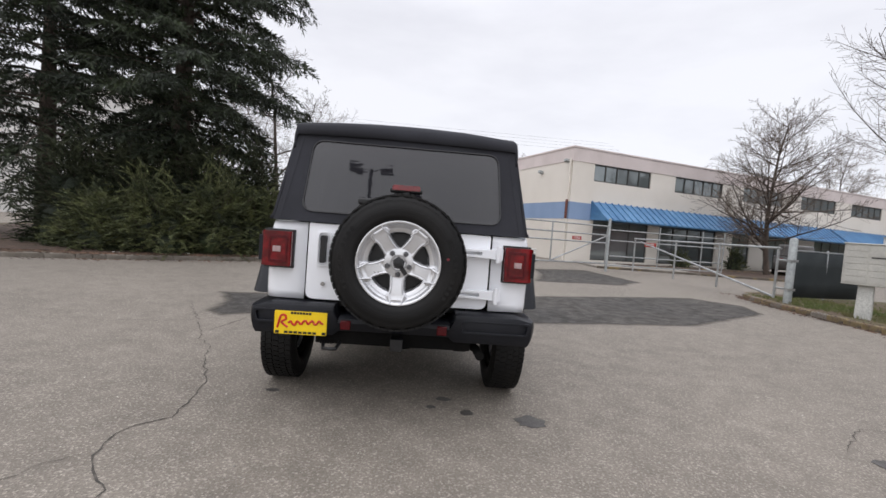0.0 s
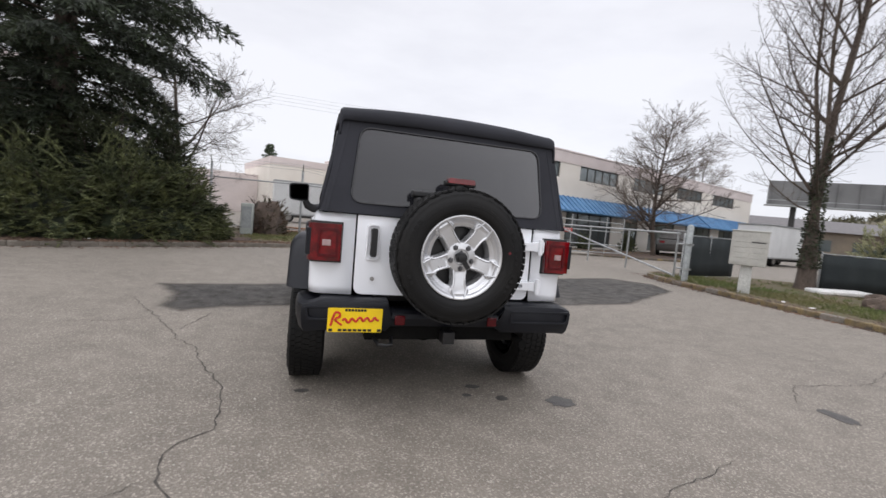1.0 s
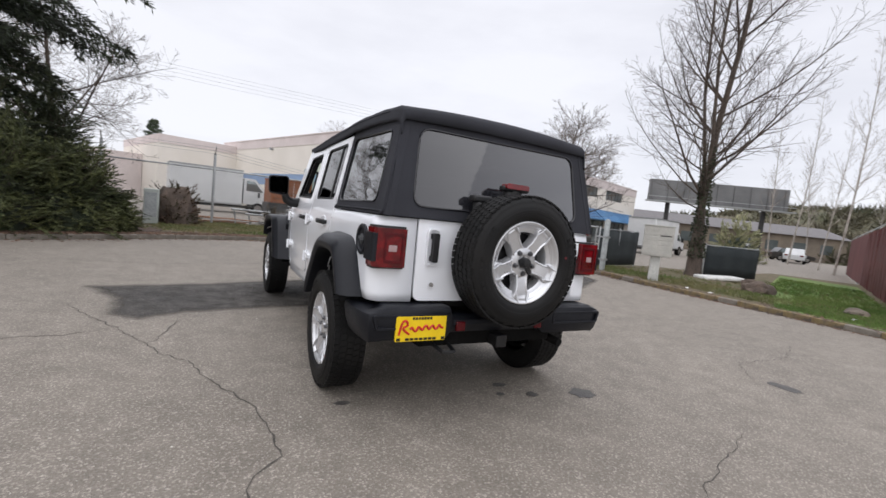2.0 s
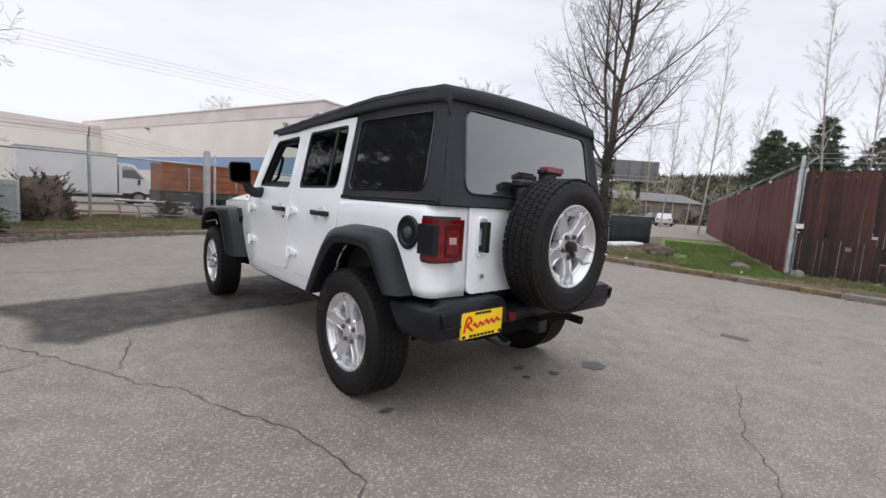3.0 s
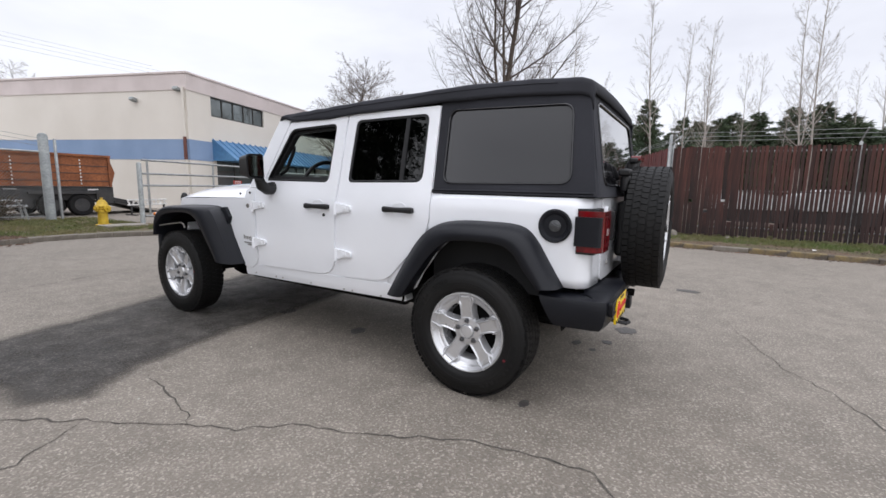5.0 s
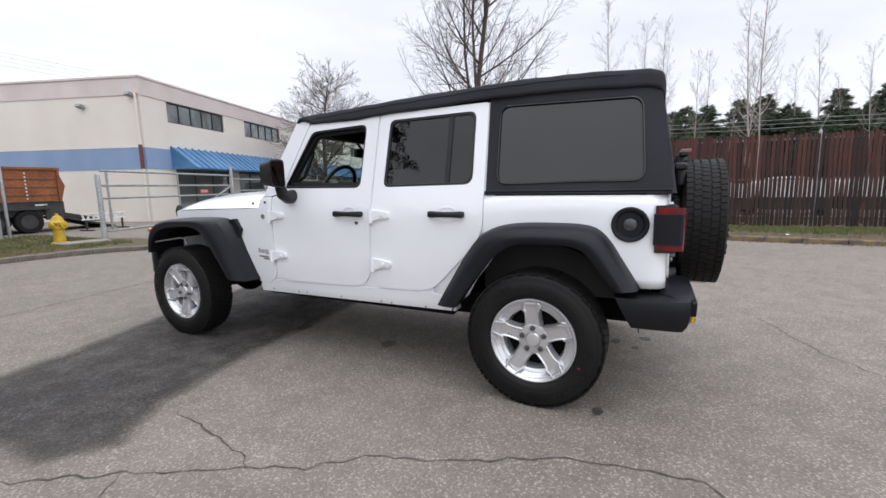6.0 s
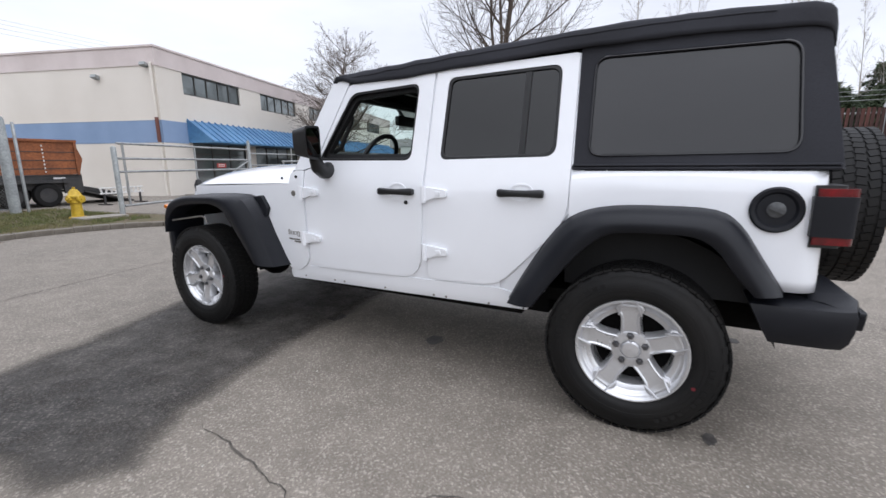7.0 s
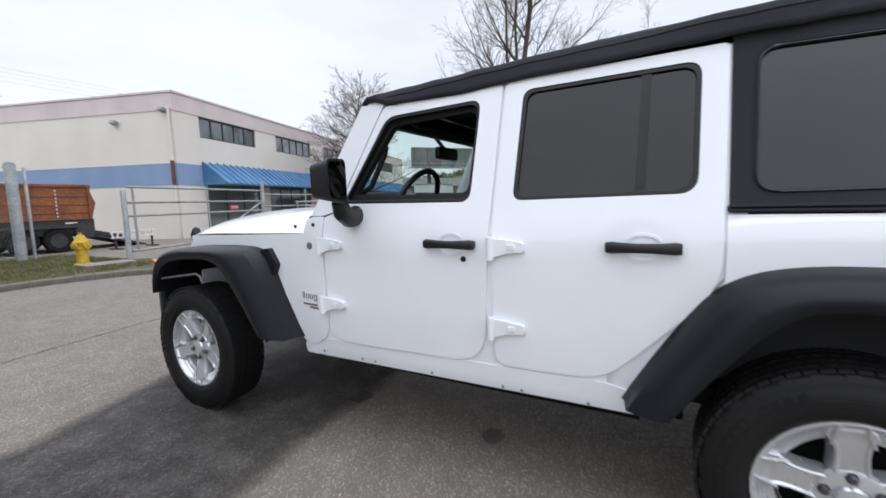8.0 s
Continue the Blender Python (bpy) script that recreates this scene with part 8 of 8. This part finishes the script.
for k in range(30):
    az = radians(68 + 48 * (k + rnd.uniform(-0.4, 0.4)) / 29)
    dist = rnd.uniform(34, 58)
    px, py = -2.5 + dist * math.sin(az), -1.0 + dist * math.cos(az)
    copy_thing((al_a, al_b, al_c)[k % 3], pose(px, py, 0, rnd.uniform(-3, 3), rnd.uniform(-3, 3), rnd.uniform(0, 360)) @ Matrix.Diagonal((*[rnd.uniform(0.7, 1.0)] * 3, 1)))


def conifer(name, place, seed, label, height, reach, limbs, sprays, blades, blade_len, material, start=0.6, group="", droop=0.30, skirt=0.0):
    """Whorled drooping limbs on a straight trunk, each with side twigs set with needle tufts."""
    t = thing(name, place, label, "tree", group)
    rnd = random.Random(seed)
    wood, leaf = Sticks(), Sticks()
    wood.stick([Vector((0, 0, -0.1)), Vector((0, 0, height * 0.5)), Vector((0.03, 0, height))], [height * 0.019, height * 0.011, 0.01], 9)
    for k in range(limbs):
        u = (k + rnd.random()) / limbs
        z = start + (height - start) * u ** 0.92
        L = reach * (1 - u) ** 0.75 * rnd.uniform(0.62, 1.12) + 0.12
        if skirt:
            L *= min(1.0, 0.42 + 0.58 * ((z - start) / skirt) ** 2)
        a = k * 2.399 + rnd.uniform(-0.4, 0.4)
        out = Vector((math.cos(a), math.sin(a), 0))
        side = Vector((-out.y, out.x, 0))
        rise = rnd.uniform(0.0, 0.25) + 0.3 * u
        pts = [Vector((0, 0, z)) + out * (L * s) + Vector((0, 0, L * (rise * s - droop * s * s * 1.6 + 0.22 * droop * s ** 4))) for s in (0, 0.25, 0.5, 0.75, 1)]
        wood.stick(pts, [0.012 + 0.012 * L, 0.010 + 0.008 * L, 0.008 + 0.004 * L, 0.008, 0.004], 4)
        ns = max(4, int(sprays * (0.35 + 0.65 * L / reach)))
        for j in range(ns):
            s = 0.14 + 0.86 * (j + rnd.random()) / ns
            i = min(int(s * 4), 3)
            p = pts[i].lerp(pts[i + 1], s * 4 - i)
            ax = (pts[i + 1] - pts[i]).normalized()
            sgn = 1 if j % 2 else -1
            tl = (0.16 + 0.22 * L * (1 - 0.65 * s)) * rnd.uniform(0.6, 1.2)
            td = (ax * 0.75 + side * sgn * rnd.uniform(0.5, 1.1) + Vector((0, 0, rnd.uniform(-0.55, 0.05)))).normalized()
            for b in range(blades):
                w = (b + rnd.random()) / blades
                q = p + td * tl * w + Vector((0, 0, -0.25 * tl * w * w))
                bd = (td * 0.8 + unit(rnd) * 0.75 + Vector((0, 0, -0.15))).normalized()
                sd = bd.cross(unit(rnd))
                if sd.length < 0.05:
                    continue
                leaf.blade(q, bd, sd.normalized(), blade_len * rnd.uniform(0.6, 1.3), blade_len * rnd.uniform(0.14, 0.26))
    wood.mesh("trunk", M_BARK, t)
    leaf.mesh("crown", material, t, "dark drooping needle sprays", False)
    return t


conifer("conifer_tree", (-7.0, 9.9, 0), 41, "large dark green conifer with drooping branches", 16.0, 4.5, 230, 46, 28, 0.17, M_NEEDLE, 2.0, droop=0.22, skirt=2.6)
conifer("conifer_tree", (-11.3, 10.6, 0), 42, "dark green conifer standing behind junipers", 14.0, 3.7, 150, 36, 18, 0.2, M_NEEDLE, 1.8)
conifer("conifer_tree", (-16.0, 2.0, 0), 45, "dark green conifer at the edge of the lot", 7.0, 2.8, 70, 28, 16, 0.19, M_NEEDLE, 0.6)
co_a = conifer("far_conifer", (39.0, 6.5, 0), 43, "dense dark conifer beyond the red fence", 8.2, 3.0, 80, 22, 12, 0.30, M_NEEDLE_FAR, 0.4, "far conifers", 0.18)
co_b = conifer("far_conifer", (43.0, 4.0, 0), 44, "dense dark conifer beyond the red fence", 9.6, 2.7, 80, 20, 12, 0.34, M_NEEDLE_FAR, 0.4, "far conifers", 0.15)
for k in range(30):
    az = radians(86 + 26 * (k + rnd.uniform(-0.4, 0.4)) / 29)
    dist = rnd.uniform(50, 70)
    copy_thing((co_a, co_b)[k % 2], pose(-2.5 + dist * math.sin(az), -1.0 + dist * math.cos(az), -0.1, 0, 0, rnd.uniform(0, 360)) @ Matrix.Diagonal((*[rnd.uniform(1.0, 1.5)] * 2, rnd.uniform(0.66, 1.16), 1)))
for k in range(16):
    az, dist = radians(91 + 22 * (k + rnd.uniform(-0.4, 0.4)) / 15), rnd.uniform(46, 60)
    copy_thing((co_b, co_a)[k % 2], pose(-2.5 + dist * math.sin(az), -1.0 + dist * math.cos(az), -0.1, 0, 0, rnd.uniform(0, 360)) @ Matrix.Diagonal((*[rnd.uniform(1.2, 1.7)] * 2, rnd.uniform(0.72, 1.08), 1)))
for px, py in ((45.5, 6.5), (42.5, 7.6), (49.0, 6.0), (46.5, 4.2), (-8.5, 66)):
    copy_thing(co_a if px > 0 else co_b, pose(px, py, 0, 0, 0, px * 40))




def shrub(name, place, seed, label, rx, ry, h, sprays, blades, blade_len, material, core=True, up=0.5, category="shrub", group="", long=0.55, slim=1.0):
    """A mound of feathery arching sprays over a solid dark core that stands for the inner shade."""
    t = thing(name, place, label, category, group)
    rnd = random.Random(seed)
    leaf, wood = Sticks(), Sticks()
    for k in range(sprays):
        a, e = rnd.uniform(0, 6.283), math.asin(rnd.uniform(0.0, 1.0))
        d = Vector((math.cos(a) * math.cos(e), math.sin(a) * math.cos(e), math.sin(e)))
        lump = 0.82 + 0.46 * noise.noise(d * 2.6 + Vector((seed, 0, 0))) + 0.20 * rnd.random()
        tip = Vector((d.x * rx, d.y * ry, d.z * h)) * lump
        L = long * rnd.uniform(0.6, 1.35)
        dirn = (Vector((d.x, d.y, d.z * 0.6)) + Vector((0, 0, up)) + unit(rnd) * 0.45).normalized()
        base = tip - dirn * L * 0.8
        side = dirn.cross(Vector((0, 0, 1)))
        side = side.normalized() if side.length > 0.05 else Vector((1, 0, 0))
        if k % 6 == 0:
            wood.stick([Vector((d.x * 0.2, d.y * 0.2, 0.05)), base * 0.6 + Vector((0, 0, 0.1)), tip], [0.02, 0.012, 0.004], 3)
        for b in range(blades):
            w = (b + rnd.random()) / blades
            q = base + dirn * L * w + Vector((0, 0, -0.16 * L * w * w))
            bd = (dirn * 1.0 + side * rnd.uniform(-0.9, 0.9) + unit(rnd) * 0.3).normalized()
            sd = bd.cross(unit(rnd))
            if sd.length < 0.05:
                continue
            leaf.blade(q, bd, sd.normalized(), blade_len * rnd.uniform(0.6, 1.3) * (1.1 - 0.5 * w), blade_len * slim * rnd.uniform(0.2, 0.36))
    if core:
        # near-black lump: shade among the inner branches, put in as a dark shape
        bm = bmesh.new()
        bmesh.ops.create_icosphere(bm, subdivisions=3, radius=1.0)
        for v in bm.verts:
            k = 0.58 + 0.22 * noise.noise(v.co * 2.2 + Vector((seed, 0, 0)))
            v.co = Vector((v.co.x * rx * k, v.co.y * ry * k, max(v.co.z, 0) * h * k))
        part("heart", bm, M_NEEDLE, t, "solid dark core standing for the shade among inner branches")
    wood.mesh("wood", M_BARK, t)
    leaf.mesh("foliage", material, t, "", False)
    return t


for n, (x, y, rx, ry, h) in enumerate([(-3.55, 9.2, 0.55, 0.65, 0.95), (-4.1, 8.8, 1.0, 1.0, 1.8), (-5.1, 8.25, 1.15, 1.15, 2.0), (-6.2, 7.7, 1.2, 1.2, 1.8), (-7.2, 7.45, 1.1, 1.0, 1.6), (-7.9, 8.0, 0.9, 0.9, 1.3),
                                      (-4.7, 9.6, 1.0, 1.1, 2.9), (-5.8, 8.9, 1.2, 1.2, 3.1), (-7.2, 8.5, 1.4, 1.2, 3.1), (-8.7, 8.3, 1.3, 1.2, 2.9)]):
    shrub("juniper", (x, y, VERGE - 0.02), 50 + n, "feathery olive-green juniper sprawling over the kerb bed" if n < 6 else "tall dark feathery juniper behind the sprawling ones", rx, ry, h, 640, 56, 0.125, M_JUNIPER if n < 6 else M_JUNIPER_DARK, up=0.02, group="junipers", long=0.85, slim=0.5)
M_RED_LEAF = surf("red_brown_leaf", (0.10, 0.055, 0.04), (0.06, 0.06, 0.03), rough=0.9)
shrub("twiggy_bush", (-2.55, 12.7, 0.1), 70, "dead brown brush tangled over the earth mound", 0.75, 0.6, 1.15, 240, 14, 0.12, M_RED_LEAF, False)
shrub("twiggy_bush", (0.55, 14.55, 0), 71, "scrubby reddish-brown bush behind the fence", 0.5, 0.4, 0.95, 160, 14, 0.10, M_RED_LEAF, False)
shrub("small_bush", (13.9, 18.5, 0.08), 72, "small clipped green bush by the shopfront", 0.55, 0.5, 1.0, 160, 16, 0.12, M_JUNIPER)
shrub("small_bush", (17.8, 19.7, 0.08), 73, "small clipped green bush by the shopfront", 0.6, 0.5, 1.3, 160, 16, 0.12, M_JUNIPER)
M_BLOSSOM = surf("pale_spring_leaf", (0.34, 0.33, 0.20), (0.22, 0.23, 0.12), scale=1.5, rough=0.8, per_island=0.25)
shrub("blossom_bush", (33.5, 15.2, 0), 74, "pale yellow-green budding bush beyond the road", 1.9, 1.7, 2.9, 500, 16, 0.22, M_BLOSSOM, True)

# wooded rise on the horizon
bm = bmesh.new()
rows = []
for j, (dist, lift) in enumerate([(75, 0.0), (90, 0.45), (110, 0.85), (140, 1.0), (220, 0.9), (420, 0.2)]):
    row = []
    for k in range(61):
        az = radians(48 + 96 * k / 60)
        hgt = lerp_table(k / 60, [(0, 5), (0.1, 7), (0.2, 10.5), (0.32, 11.5), (0.5, 11), (0.62, 10), (1, 5)])
        n = noise.noise(Vector((k * 0.35, j * 1.7, 0))) * 2.2 + noise.noise(Vector((k * 1.3, j * 3.1, 5))) * 1.2
        row.append((dist * math.sin(az), dist * math.cos(az), max(0.0, lift * hgt * (dist / 110) ** 0.5 + n * min(1, lift * 2)) - 0.3))
    rows.append(row)
grid(bm, rows)
tagged(part("hillside", bm, M_BUSH, None, "", 0, 60), "low brown wooded hillside on the horizon", "hill", "", "structure")
brush = Sticks()
rnd = random.Random(91)
for k in range(2600):
    az, dist = radians(rnd.uniform(50, 142)), rnd.uniform(76, 135)
    base = Vector((dist * math.sin(az), dist * math.cos(az), 0))
    kk = (math.degrees(az) - 48) / 96
    hgt = lerp_table(kk, [(0, 5), (0.1, 7), (0.2, 10.5), (0.32, 11.5), (0.5, 11), (0.62, 10), (1, 5)])
    base.z = hgt * lerp_table(dist, [(75, 0.0), (90, 0.41), (110, 0.85), (140, 1.12)]) - 0.5
    for b in range(16):
        d = (unit(rnd) + Vector((0, 0, 0.9))).normalized()
        sd = d.cross(unit(rnd))
        if sd.length > 0.05:
            brush.blade(base + unit(rnd) * 0.9, d, sd.normalized(), rnd.uniform(0.7, 2.2), rnd.uniform(0.12, 0.4))
ob = brush.mesh("brushwood", M_BUSH, None, "", False)
tagged(ob, "brown leafless brushwood covering the hillside", "woods", "", "stuff")
